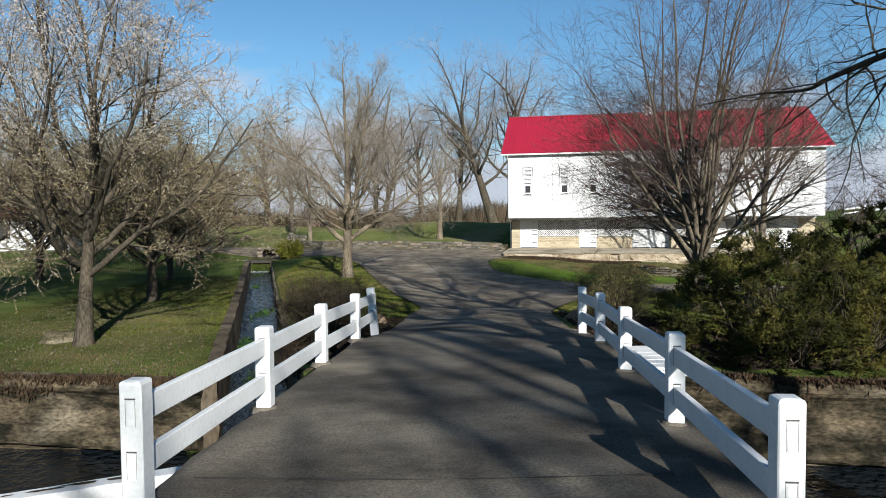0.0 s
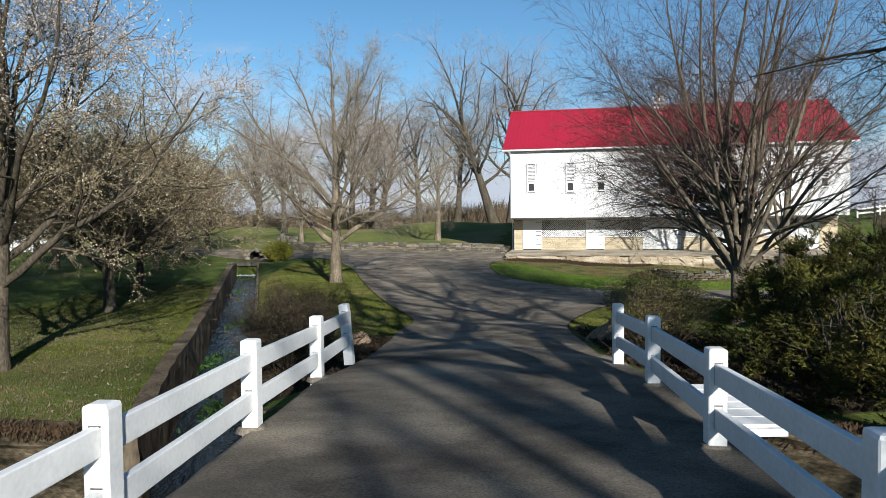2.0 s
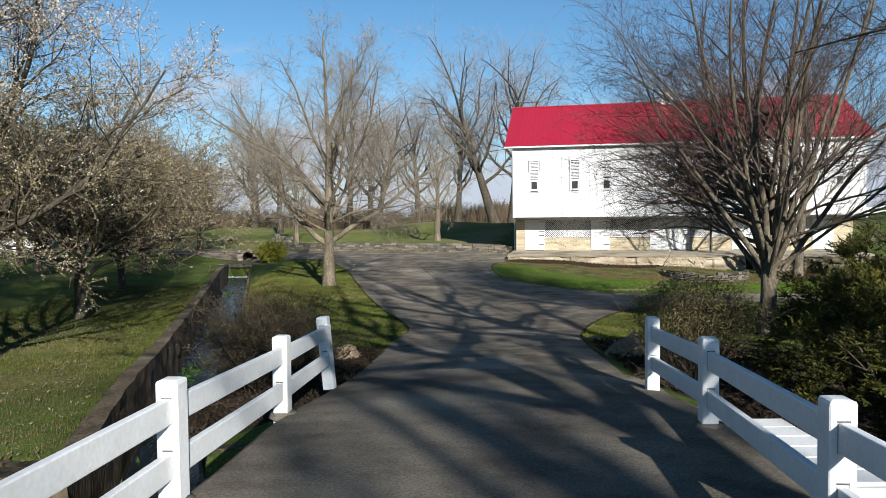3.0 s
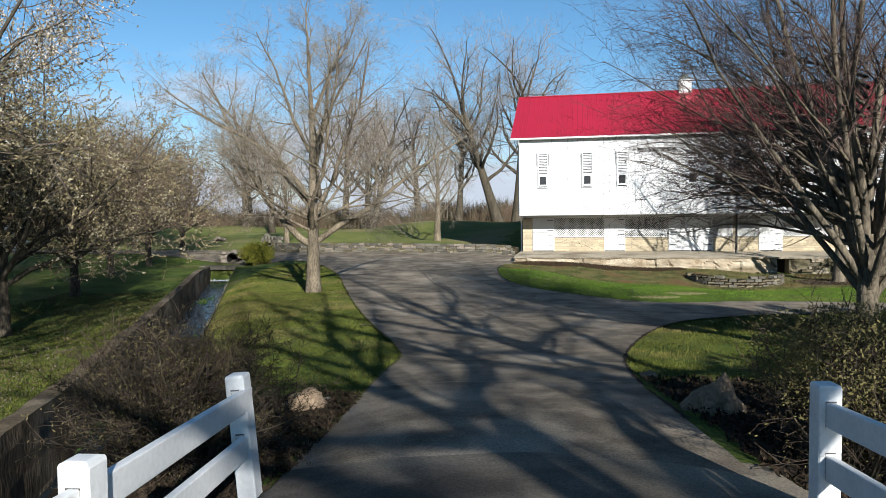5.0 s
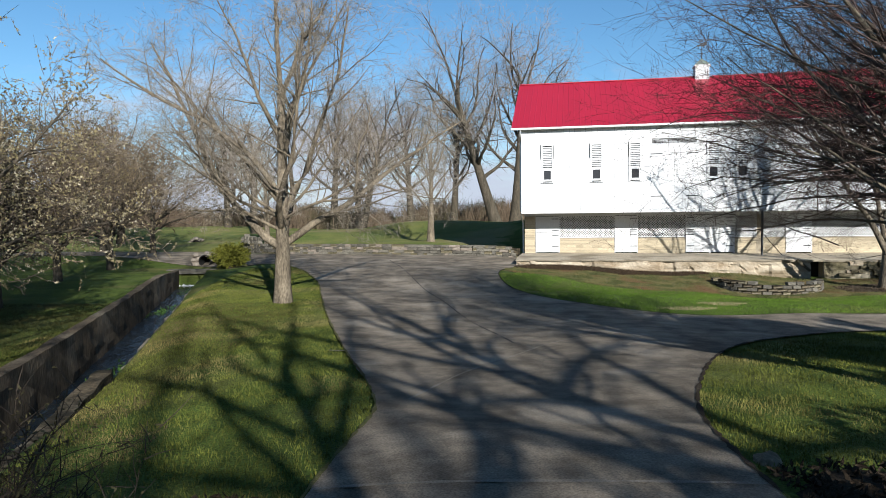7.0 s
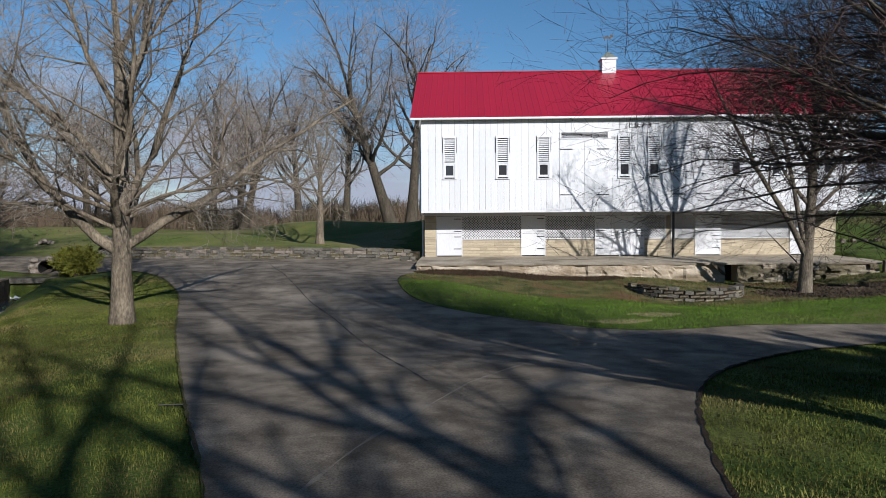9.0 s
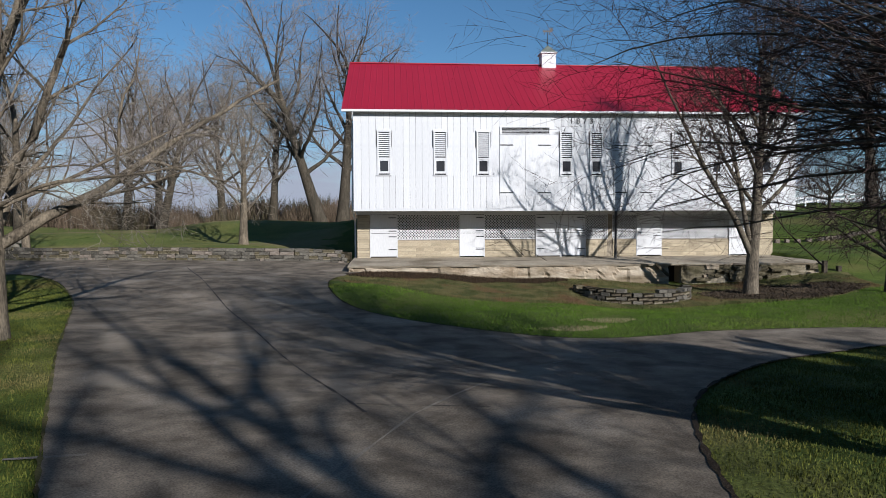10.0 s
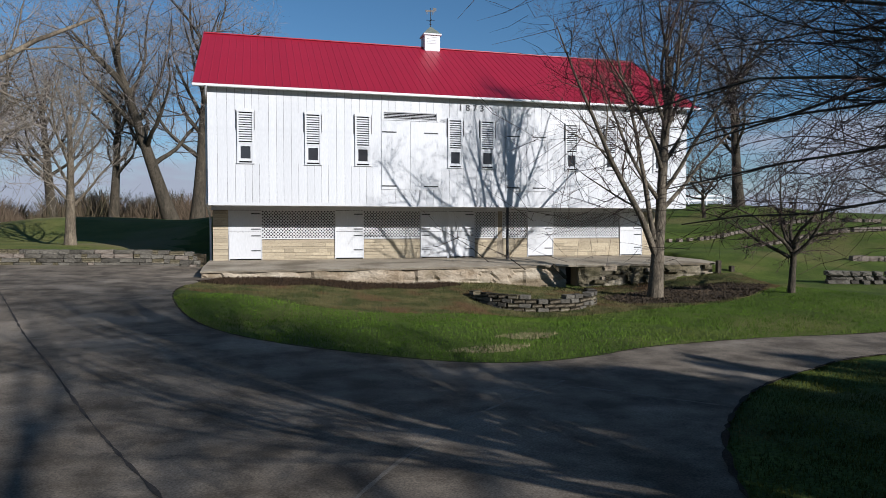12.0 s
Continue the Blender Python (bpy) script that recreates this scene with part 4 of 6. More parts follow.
    part("cupola_roof", bm, M["copper"], cup, "weathered copper pyramid roof")
    bm = tube(bmesh.new(), [(cu, RIDGE_V, 11.6), (cu, RIDGE_V, 12.55)], [0.02, 0.012], 6)
    tube(bm, [(cu - 0.22, RIDGE_V, 11.95), (cu + 0.22, RIDGE_V, 11.95)], [0.012, 0.012], 5)
    tube(bm, [(cu, RIDGE_V - 0.22, 11.95), (cu, RIDGE_V + 0.22, 11.95)], [0.012, 0.012], 5)
    bmesh.ops.create_uvsphere(bm, u_segments=8, v_segments=6, radius=0.05, matrix=Matrix.Translation((cu, RIDGE_V, 11.75)))
    box(bm, cu - 0.26, cu + 0.20, RIDGE_V - 0.01, RIDGE_V + 0.01, 12.36, 12.46)
    box(bm, cu + 0.12, cu + 0.30, RIDGE_V - 0.01, RIDGE_V + 0.01, 12.42, 12.58)
    box(bm, cu - 0.20, cu - 0.16, RIDGE_V - 0.01, RIDGE_V + 0.01, 12.24, 12.38)
    box(bm, cu + 0.10, cu + 0.14, RIDGE_V - 0.01, RIDGE_V + 0.01, 12.24, 12.38)
    part("weather_vane", bm, M["black"], cup, "black iron weather vane")
    # limestone blocks of the ground floor
    meshes = []
    for k in range(6):
        bm = boxes((0, 1, 0, 0.05, 0, 1))
        for v in bm.verts:
            v.co.y += rng.uniform(-0.006, 0.006)
        me = bpy.data.meshes.new("stone")
        bm.to_mesh(me)
        bm.free()
        me.materials.append(M["stone"])
        meshes.append(me)
    for a, b, top in [(x, y, 1.13) for x, y in LATTICES] + [(0.05, 0.66, 2.37), (19.84, LEN - 0.06, 2.37)]:
        z = SILL - 0.12
        while z < top - 0.05:
            h = min(rng.uniform(0.10, 0.20), top - z)
            u = a
            while u < b - 0.02:
                w = min(rng.uniform(0.35, 0.95), b - u)
                piece("stone", rng.choice(meshes), barn, Matrix.Translation((u + 0.005, RECESS + 0.02, z + 0.005)) @ Matrix.Diagonal((w - 0.01, 1, h - 0.012, 1)))
                u += w
            z += h
    return barn


build_barn()


def build_terrace():
    """Worn concrete walk on a stone retaining wall before the barn, with a recess and steps."""
    t = thing("terrace", BARN, "worn pale concrete terrace on a rough stone retaining wall", "terrace")
    rng = random.Random(4)
    bm = bmesh.new()
    edges = np.arange(-0.1, 20.8, 0.22)
    rows = []
    for u in edges:
        f = -2.84 + 0.10 * noise.noise(Vector((u * 0.9, 0, 3))) + 0.07 * noise.noise(Vector((u * 3.3, 0, 7)))
        rows.append([bm.verts.new(p) for p in ((u, f + 0.05, 0.10), (u, f, 0.17 + 0.03 * noise.noise(Vector((u * 2.2, 1, 3)))), (u, -1.5, 0.24), (u, 2.1, 0.29), (u, 2.1, 0.10))])
    for a, b in zip(rows, rows[1:]):
        for k in range(5):
            bm.faces.new((a[k], a[(k + 1) % 5], b[(k + 1) % 5], b[k]))
    bm.faces.new(rows[0])
    bm.faces.new(rows[-1][::-1])
    part("slab", bm, M["walk"], t)
    part("core", boxes((0.1, 13.7, -2.55, -1.0, -1.1, 0.10), (14.3, 20.5, -2.55, -1.0, -1.1, 0.10)), M["mortar"], t)
    # near-black block at the back paints the opening's shade
    bm = boxes((13.7, 14.3, -1.9, -1.0, -1.1, 0.09))
    part("recess", bm, M["shadeblack"], t, "dark opening with a ramp in the wall, its shade a black block")
    bm = boxes((12.95, 13.72, -2.98, -2.86, -0.10, 0.02))
    bmesh.ops.rotate(bm, verts=bm.verts[:], cent=(13.3, -2.9, -0.05), matrix=Matrix.Rotation(radians(42), 3, "Y"))
    part("ramp", bm, M["oldwall"], t, "dark slab set slanting beside the opening")
    for u0, u1, mat, lab in ((-0.05, 9.3, "terrace", "pale crumbling rendered face"), (9.3, 13.7, "terrace", "pale crumbling rendered face"), (14.3, 20.45, "mossface", "dark mossy stone face")):
        bm = bmesh.new()
        rows = []
        n = int((u1 - u0) / 0.11)
        for i in range(n + 1):
            u = u0 + (u1 - u0) * i / n
            col = []
            for k in range(12):
                z = 0.10 - 1.1 * k / 11
                p = Vector((u * 0.9, 0.0, z * 3.2))
                out = 0.10 * noise.noise(p) + 0.05 * noise.noise(p * 2.7) + 0.02 * noise.noise(p * 7)
                if noise.noise(Vector((u * 1.3, 5.0, z * 1.5))) > 0.22:
                    out -= 0.10
                col.append(bm.verts.new((u + rng.uniform(-0.02, 0.02), -2.74 - out, z + rng.uniform(-0.015, 0.015))))
            rows.append(col)
        for a, b in zip(rows, rows[1:]):
            for k in range(11):
                bm.faces.new((a[k], b[k], b[k + 1], a[k + 1]))
        part("face", bm, M[mat], t, lab)
    me = []
    for k in range(3):
        bm = boxes((0, 1, 0, 1, 0, 1))
        bmesh.ops.subdivide_edges(bm, edges=bm.edges[:], cuts=1)
        for v in bm.verts:
            v.co += Vector((rng.uniform(-0.06, 0.06), rng.uniform(-0.15, 0.15), rng.uniform(-0.10, 0.10)))
        m = bpy.data.meshes.new("stone")
        bm.to_mesh(m)
        bm.free()
        m.materials.append((M["terrace"], M["mossface"], M["mossface"])[k])
        me.append(m)
    for k in range(22):
        u, w = rng.uniform(14.3, 20.0), rng.uniform(0.25, 0.6)
        if u + w > 13.65 and u < 14.3:
            continue
        piece("stone", rng.choice(me), t, Matrix.Translation((u, -2.90 + rng.uniform(-0.03, 0.04), rng.uniform(-0.62, -0.08))) @ Matrix.Diagonal((w, 0.22, rng.uniform(0.09, 0.2), 1)))
    for u in (20.55, 21.2):
        part("post", boxes((u - 0.09, u + 0.09, -3.1, -2.92, -0.7, 0.28 if u < 20.9 else 0.05), bevel=0.02), M["darkbark"], t, "dark rotted timber post")
    return t


build_terrace()


def build_ring():
    """Half-round bed of stacked grey blocks."""
    ring = thing("stone_ring", label="low curved wall of stacked grey blocks round an old bed", category="garden wall")
    rng = random.Random(8)
    meshes = []
    for k in range(5):
        bm = boxes((-0.5, 0.5, -0.5, 0.5, -0.5, 0.5), bevel=0.09)
        for v in bm.verts:
            v.co += Vector([rng.uniform(-0.05, 0.05) for _ in range(3)])
        m = bpy.data.meshes.new("block")
        bm.to_mesh(m)
        bm.free()
        m.materials.append((M["greystone"], M["oldwall"], M["greystone"], M["mossface"], M["oldwall"])[k])
        meshes.append(m)
    cx, cy = barn_xy(10.9, -5.9)
    rx, ry = 2.05, 2.1
    for row in range(5):
        n = 18
        for k in range(n):
            a = math.pi * (1.02 + (k + 0.5 * (row % 2)) / n * 0.98)
            x, y = rx * math.cos(a), ry * math.sin(a)
            p = Matrix.Rotation(radians(-11.3), 3, "Z") @ Vector((x, y, 0))
            zb = -1.0 + row * 0.132
            if row == 4 and rng.random() < 0.35:
                continue
            piece("block", rng.choice(meshes), ring, Matrix.Translation((cx + p.x, cy + p.y, zb)) @ Matrix.Rotation(a + math.pi / 2 + radians(-11.3) + rng.uniform(-0.16, 0.16), 4, "Z") @ Matrix.Diagonal((rng.uniform(0.30, 0.38), rng.uniform(0.24, 0.34), rng.uniform(0.115, 0.132), 1)))
    return ring


build_ring()


def build_garden_wall():
    """Low stone wall beside the upper drive."""
    g = thing("garden_wall", label="low grey fieldstone wall along the upper drive", category="wall")
    rng = random.Random(21)
    line = spline([(4.75, 50.95, 0), (0.0, 52.3, 0), (-5.0, 54.1, 0), (-10, 56.8, 0), (-12.5, 59.2, 0)], 0.2)
    bm = bmesh.new()
    core = [(p.x, p.y) for p in line[::4]]
    rows = []
    for i, (x, y) in enumerate(core):
        z = gz(x, y - 0.4)
        rows.append([bm.verts.new(q) for q in ((x - 0.05, y - 0.10, z - 0.4), (x - 0.05, y - 0.10, z + 0.55), (x + 0.1, y + 0.22, z + 0.55), (x + 0.1, y + 0.22, z - 0.4))])
    for a, b in zip(rows, rows[1:]):
        for k in range(4):
            bm.faces.new((a[k], a[(k + 1) % 4], b[(k + 1) % 4], b[k]))
    bm.faces.new(rows[0])
    bm.faces.new(rows[-1][::-1])
    part("core", bm, M["oldwall"], g)
    meshes = []
    for k in range(7):
        bm = boxes((-0.5, 0.5, -0.5, 0.5, -0.5, 0.5), bevel=0.1)
        for v in bm.verts:
            v.co += Vector([rng.uniform(-0.08, 0.08) for _ in range(3)])
        m = bpy.data.meshes.new("stone")
        bm.to_mesh(m)
        bm.free()
        m.materials.append((M["greystone"], M["mossface"], M["greystone"], M["paleboulder"], M["mossface"], M["greystone"], M["greystone"])[k])
        meshes.append(m)
    total = len(line)
    for row in range(4):
        i = row
        while i < total - 3:
            k = rng.choice((1, 2, 2, 3))
            p, q = line[i], line[min(i + k, total - 1)]
            d = q - p
            mid = (p + q) / 2
            z = gz(mid.x, mid.y - 0.4) - 0.02 + row * 0.165 + 0.07
            piece("stone", rng.choice(meshes), g, Matrix.Translation((mid.x - 0.05, mid.y - 0.10, z)) @ Matrix.Rotation(math.atan2(d.y, d.x), 4, "Z") @ Matrix.Diagonal((d.length * 0.96, 0.34, 0.16, 1)))
            i += k
    return g


build_garden_wall()


# ---- trees ----
def unit(v):
    return v / (np.linalg.norm(v, axis=-1, keepdims=True) + 1e-9)


def tubes(pts, rad, sides):
    """Vertices and quads of many tubes at once: pts (n, k, 3), rad (n, k)."""
    n, k, _ = pts.shape
    d = unit(np.gradient(pts, axis=1))
    ref = np.where(np.abs(d[..., 2:3]) > 0.9, np.array([1.0, 0, 0]), np.array([0, 0, 1.0]))
    a = unit(np.cross(d, ref))
    b = np.cross(d, a)
    if sides == 1:                                        # the finest twigs, thinner than a pencil: narrow bands
        turn = np.random.default_rng(n).uniform(0, math.pi, (n, 1, 1))
        w = (a * np.cos(turn) + b * np.sin(turn)) * rad[..., None]
        verts = np.stack([pts - w, pts + w], 2).reshape(-1, 3)
        idx = np.arange(n * k * 2).reshape(n, k, 2)
        return verts, np.stack([idx[:, :-1, 0], idx[:, :-1, 1], idx[:, 1:, 1], idx[:, 1:, 0]], -1).reshape(-1, 4)
    ang = np.arange(sides) * math.tau / sides
    ring = pts[:, :, None, :] + rad[:, :, None, None] * (a[:, :, None, :] * np.cos(ang)[None, None, :, None] + b[:, :, None, :] * np.sin(ang)[None, None, :, None])
    verts = ring.reshape(-1, 3)
    idx = np.arange(n * k * sides).reshape(n, k, sides)
    nxt = np.roll(idx, -1, axis=2)
    quads = np.stack([idx[:, :-1], nxt[:, :-1], nxt[:, 1:], idx[:, 1:]], -1).reshape(-1, 4)
    return verts, quads


def quad_mesh(name, verts, quads, mat, smooth=True):
    me = bpy.data.meshes.new(name)
    me.vertices.add(len(verts))
    me.vertices.foreach_set("co", np.ascontiguousarray(verts, dtype=np.float32).ravel())
    me.loops.add(quads.size)
    me.loops.foreach_set("vertex_index", np.ascontiguousarray(quads, dtype=np.int32).ravel())
    me.polygons.add(len(quads))
    me.polygons.foreach_set("loop_start", np.arange(0, quads.size, quads.shape[1], dtype=np.int32))
    me.materials.append(mat)
    me.update(calc_edges=True)
    me.validate()
    if smooth:
        me.shade_smooth()
    return me


def grow(seed, stems, levels):
    """Branches level by level. stems: (base, way, length, radius). levels: one dict a level:
    seg, wander, lift (pull upwards), taper, sides; kids, first, angle, ratio, thin for its children."""
    rng = np.random.default_rng(seed)
    P = np.array([s[0] for s in stems], float)
    D = unit(np.array([s[1] for s in stems], float))
    L = np.array([s[2] for s in stems], float)
    R = np.array([s[3] for s in stems], float)
    out = []
    for lv in levels:
        n, k = len(P), lv["seg"]
        pts, dirs = [P], [D]
        d = D
        for i in range(k):
            d = unit(d + rng.normal(0, lv["wander"], (n, 3)) + np.array([0, 0, lv["lift"]]))
            pts.append(pts[-1] + d * (L / k)[:, None])
            dirs.append(d)
        pts, dirs = np.stack(pts, 1), np.stack(dirs, 1)
        t = np.linspace(0, 1, k + 1)
        rad = R[:, None] * (1 - lv["taper"] * t[None, :])
        out.append((pts, rad, lv["sides"]))
        c = lv.get("kids", 0)
        if not c:
            break
        s = lv["first"] + (1 - lv["first"]) * (np.arange(c)[None, :] + rng.random((n, c))) / c
        s = np.clip(s, 0, 0.985)
        f = s * k
        i0 = np.minimum(f.astype(int), k - 1)
        w = (f - i0)[..., None]
        rows = np.arange(n)[:, None]
        base = pts[rows, i0] * (1 - w) + pts[rows, i0 + 1] * w
        pd = dirs[rows, np.minimum(i0 + 1, k)]
        pr = R[:, None] * (1 - lv["taper"] * s)
        az = rng.random((n, 1)) * math.tau + np.arange(c)[None, :] * 2.4 + rng.normal(0, 0.4, (n, c))
        ref = np.where(np.abs(pd[..., 2:3]) > 0.95, np.array([1.0, 0, 0]), np.array([0, 0, 1.0]))
        a = unit(np.cross(pd, ref))
        b = np.cross(pd, a)
        side = a * np.cos(az)[..., None] + b * np.sin(az)[..., None]
        an = np.radians(lv["angle"] + rng.normal(0, lv.get("angle_var", 9), (n, c)))[..., None]
        nd = unit(pd * np.cos(an) + side * np.sin(an))
        nl = L[:, None] * lv["ratio"] * (1 - lv.get("shrink", 0.25) * s) * rng.uniform(0.65, 1.2, (n, c))
        nr = np.minimum(pr * lv["thin"], pr * 0.9) * rng.uniform(0.8, 1.1, (n, c))
        P, D, L, R = base.reshape(-1, 3), nd.reshape(-1, 3), nl.ravel(), np.maximum(nr.ravel(), lv.get("least", 0.004))
    return out


def clear_below(rows, z):
    """Leaves out the branches that would hang lower than z."""
    return [(p[p[:, :, 2].min(1) > z], r[p[:, :, 2].min(1) > z], k) for p, r, k in rows]


def join(rows):
    vs, qs, o = [], [], 0
    for pts, rad, sides in rows:
        v, q = tubes(pts, rad, sides)
        vs.append(v)
        qs.append(q + o)
        o += len(v)
    return np.concatenate(vs), np.concatenate(qs)


def tree(name, m, grown, split, bark, twig, label, group="", buds=0, bud_size=0.02, seed=1, bud_mat=None, olive_below=0.0):
    """Trunk and limbs are one part, the finer branches another; buds in a third."""
    t = thing(name, m, label, "tree", group)
    for pname, rows, mat in (("trunk", grown[:split], bark), ("crown", grown[split:], twig)):
        v, q = join(rows)
        o = new(pname, quad_mesh(pname, v, q, mat))
        o.parent = t
    if buds:
        rng = np.random.default_rng(seed)
        pts = grown[-1][0]
        n, k, _ = pts.shape
        pick = rng.integers(0, n, buds)
        seg = rng.integers(0, k - 1, buds)
        w = rng.random((buds, 1))
        c = pts[pick, seg] * (1 - w) + pts[pick, seg + 1] * w + rng.normal(0, 0.012, (buds, 3))
        low = c[:, 2] + rng.normal(0, 0.7, buds) < olive_below
        for pname, some, mat, lab in (("bloom", c[~low], bud_mat or M["bud"], "pale opening blossom buds"), ("young_leaves", c[low], M["olivebud"], "olive-brown unfolding leaves")):
            if len(some):
                o = new(pname, specks(pname, some, bud_size, mat, rng))
                o.parent = t
                o["label"] = lab
    return t


def specks(name, centres, size, mat, rng):
    """Small three-cornered buds at the centres."""
    n = len(centres)
    a = unit(rng.normal(0, 1, (n, 3)))
    b = unit(np.cross(a, unit(rng.normal(0, 1, (n, 3)))))
    s = size * rng.uniform(0.6, 1.3, (n, 1))
    verts = np.stack([centres - a * s * 0.8, centres + b * s * 0.7 + a * s * 0.4, centres - b * s * 0.7 + a * s * 0.4], 1).reshape(-1, 3)
    return quad_mesh(name, verts, np.arange(3 * n).reshape(-1, 3), mat, False)


def flakes(name, centres, size, mat, rng, stretch=1.0, way=None):
    """Many small four-cornered leaves at the centres."""
    n = len(centres)
    a = unit(rng.normal(0, 1, (n, 3))) if way is None else unit(way + rng.normal(0, 0.35, (n, 3)))
    b = unit(np.cross(a, unit(rng.normal(0, 1, (n, 3)))))
    s = size * rng.uniform(0.6, 1.3, (n, 1))
    c0, c1, c2, c3 = centres - a * s * stretch, centres + b * s * 0.5, centres + a * s * stretch, centres - b * s * 0.5
    verts = np.stack([c0, c1, c2, c3], 1).reshape(-1, 3)
    return quad_mesh(name, verts, np.arange(4 * n).reshape(-1, 4), mat, False)


def lv(seg, wander, lift, taper, sides, kids=0, first=0.3, angle=40, ratio=0.5, thin=0.6, **more):
    return dict(seg=seg, wander=wander, lift=lift, taper=taper, sides=sides, kids=kids, first=first, angle=angle, ratio=ratio, thin=thin, **more)


def at(x, y, turn=0.0, size=1.0, sink=0.12):
    return Matrix.Translation((x, y, gz(x, y) - sink)) @ Matrix.Rotation(radians(turn), 4, "Z") @ Matrix.Scale(size, 4)


def stem(base, top, r0, r1, root=1.5, seed=0):
    """One trunk with a flared foot, as a row for join()."""
    rng = np.random.default_rng(seed)
    t = np.linspace(0, 1, 9)
    pts = np.array(base)[None, :] * (1 - t[:, None]) + np.array(top)[None, :] * t[:, None] + rng.normal(0, 0.02, (9, 3)) * t[:, None]
    rad = r0 + (r1 - r0) * t + r0 * (root - 1) * np.exp(-t * 9)
    return (pts[None], rad[None], 14)


# the spreading maple left of the drive
def crown(z0, z1, n, lean0, lean1, long0, long1, r0, r1, seed, ring=0.08, drift=(0, 0)):
    """Limbs that leave the trunk one above the other, the lower ones flatter."""
    rng = random.Random(seed)
    rows = []
    for k in range(n):
        f = k / max(1, n - 1)
        a = k * 2.4 + rng.uniform(-0.4, 0.4)
        e = lean0 + (lean1 - lean0) * f + rng.uniform(-0.1, 0.1)
        rows.append(((ring * math.cos(a) + drift[0] * f, ring * math.sin(a) + drift[1] * f, z0 + (z1 - z0) * f), (math.cos(a) * e, math.sin(a) * e, 1.0), (long0 + (long1 - long0) * f) * rng.uniform(0.85, 1.12), r0 + (r1 - r0) * f))
    return rows


RIGHTWARD, AWAY = np.array([0.97, 0.26, 0.0]), np.array([-0.26, 0.97, 0.0])


def limb_row(z, side, back, up, long, r):
    """A limb that leaves the trunk at height z: its lean across the drive's line, along it, and its rise."""
    return (np.array([0.012 * z, 0.0, z]), RIGHTWARD * side + AWAY * back + np.array([0, 0, up]), long, r)


maple_limbs = [
    limb_row(1.85, -0.90, 0.0, 0.52, 8.0, 0.135), limb_row(1.95, 0.72, -0.1, 0.62, 7.6, 0.125), limb_row(2.9, 0.62, 0.2, 0.9, 6.8, 0.11),
    limb_row(3.4, -0.70, -0.1, 0.9, 6.6, 0.10), limb_row(4.6, 0.40, -0.2, 1.0, 5.4, 0.09), limb_row(2.2, 0.1, 0.85, 0.6, 6.6, 0.11),
    limb_row(2.4, -0.15, -0.85, 0.65, 6.4, 0.105), limb_row(3.2, -0.6, 0.5, 0.9, 6.2, 0.095), limb_row(4.2, 0.2, -0.6, 1.0, 5.6, 0.085),
    limb_row(5.2, -0.38, 0.2, 1.0, 5.0, 0.08), limb_row(5.6, 0.36, 0.25, 1.0, 4.8, 0.075), limb_row(2.4, -1.0, -0.3, 0.55, 5.0, 0.055),
    limb_row(2.7, 1.0, 0.2, 0.62, 4.8, 0.055), limb_row(2.7, 0.5, -0.9, 0.62, 4.6, 0.05), limb_row(2.8, -0.8, 0.6, 0.55, 5.2, 0.06),
    limb_row(2.8, -0.9, -0.5, 0.55, 5.2, 0.06), limb_row(3.0, 0.9, 0.5, 0.65, 5.2, 0.06),
    limb_row(6.4, -0.10, 0.05, 1.0, 4.6, 0.095), limb_row(6.5, 0.16, -0.1, 1.0, 4.4, 0.085)]
maple = grow(12, maple_limbs, [
    lv(13, 0.09, 0.018, 0.80, 8, 11, 0.2, 44, 0.42, 0.52, shrink=0.4),
    lv(7, 0.14, 0.035, 0.8, 5, 7, 0.15, 45, 0.55, 0.58),
    lv(4, 0.17, 0.02, 0.75, 3, 6, 0.12, 44, 0.6, 0.6, least=0.005),
    lv(2, 0.18, -0.01, 0.6, 1, 3, 0.1, 42, 0.78, 0.7, least=0.0038),
    lv(2, 0.17, 0.0, 0.5, 1)])
maple.insert(0, stem((0, 0, -0.2), (0.1, 0, 6.8), 0.25, 0.11, 1.4, 1))
maple_tree = tree("maple_tree", at(-4.77, 33.94, 0), maple, 4, M["palebark"], M["paletwig"], "bare grey maple with wide limbs on the lawn beside the drive")

# the vase-shaped tree beyond the right-hand fence
def sweep(n, a0, a1, z0, z1, e0, e1, long, r, seed):
    """Limbs that reach out to one side, between two bearings."""
    rng = random.Random(seed)
    rows = []
    for k in range(n):
        f = k / (n - 1)
        a, e = radians(rng.uniform(a0, a1)), rng.uniform(e0, e1)
        rows.append(((0.12 * math.cos(a), 0.12 * math.sin(a), z0 + (z1 - z0) * f), (math.cos(a) * e, math.sin(a) * e, 1.0), long * rng.uniform(0.85, 1.1), r))
    return rows


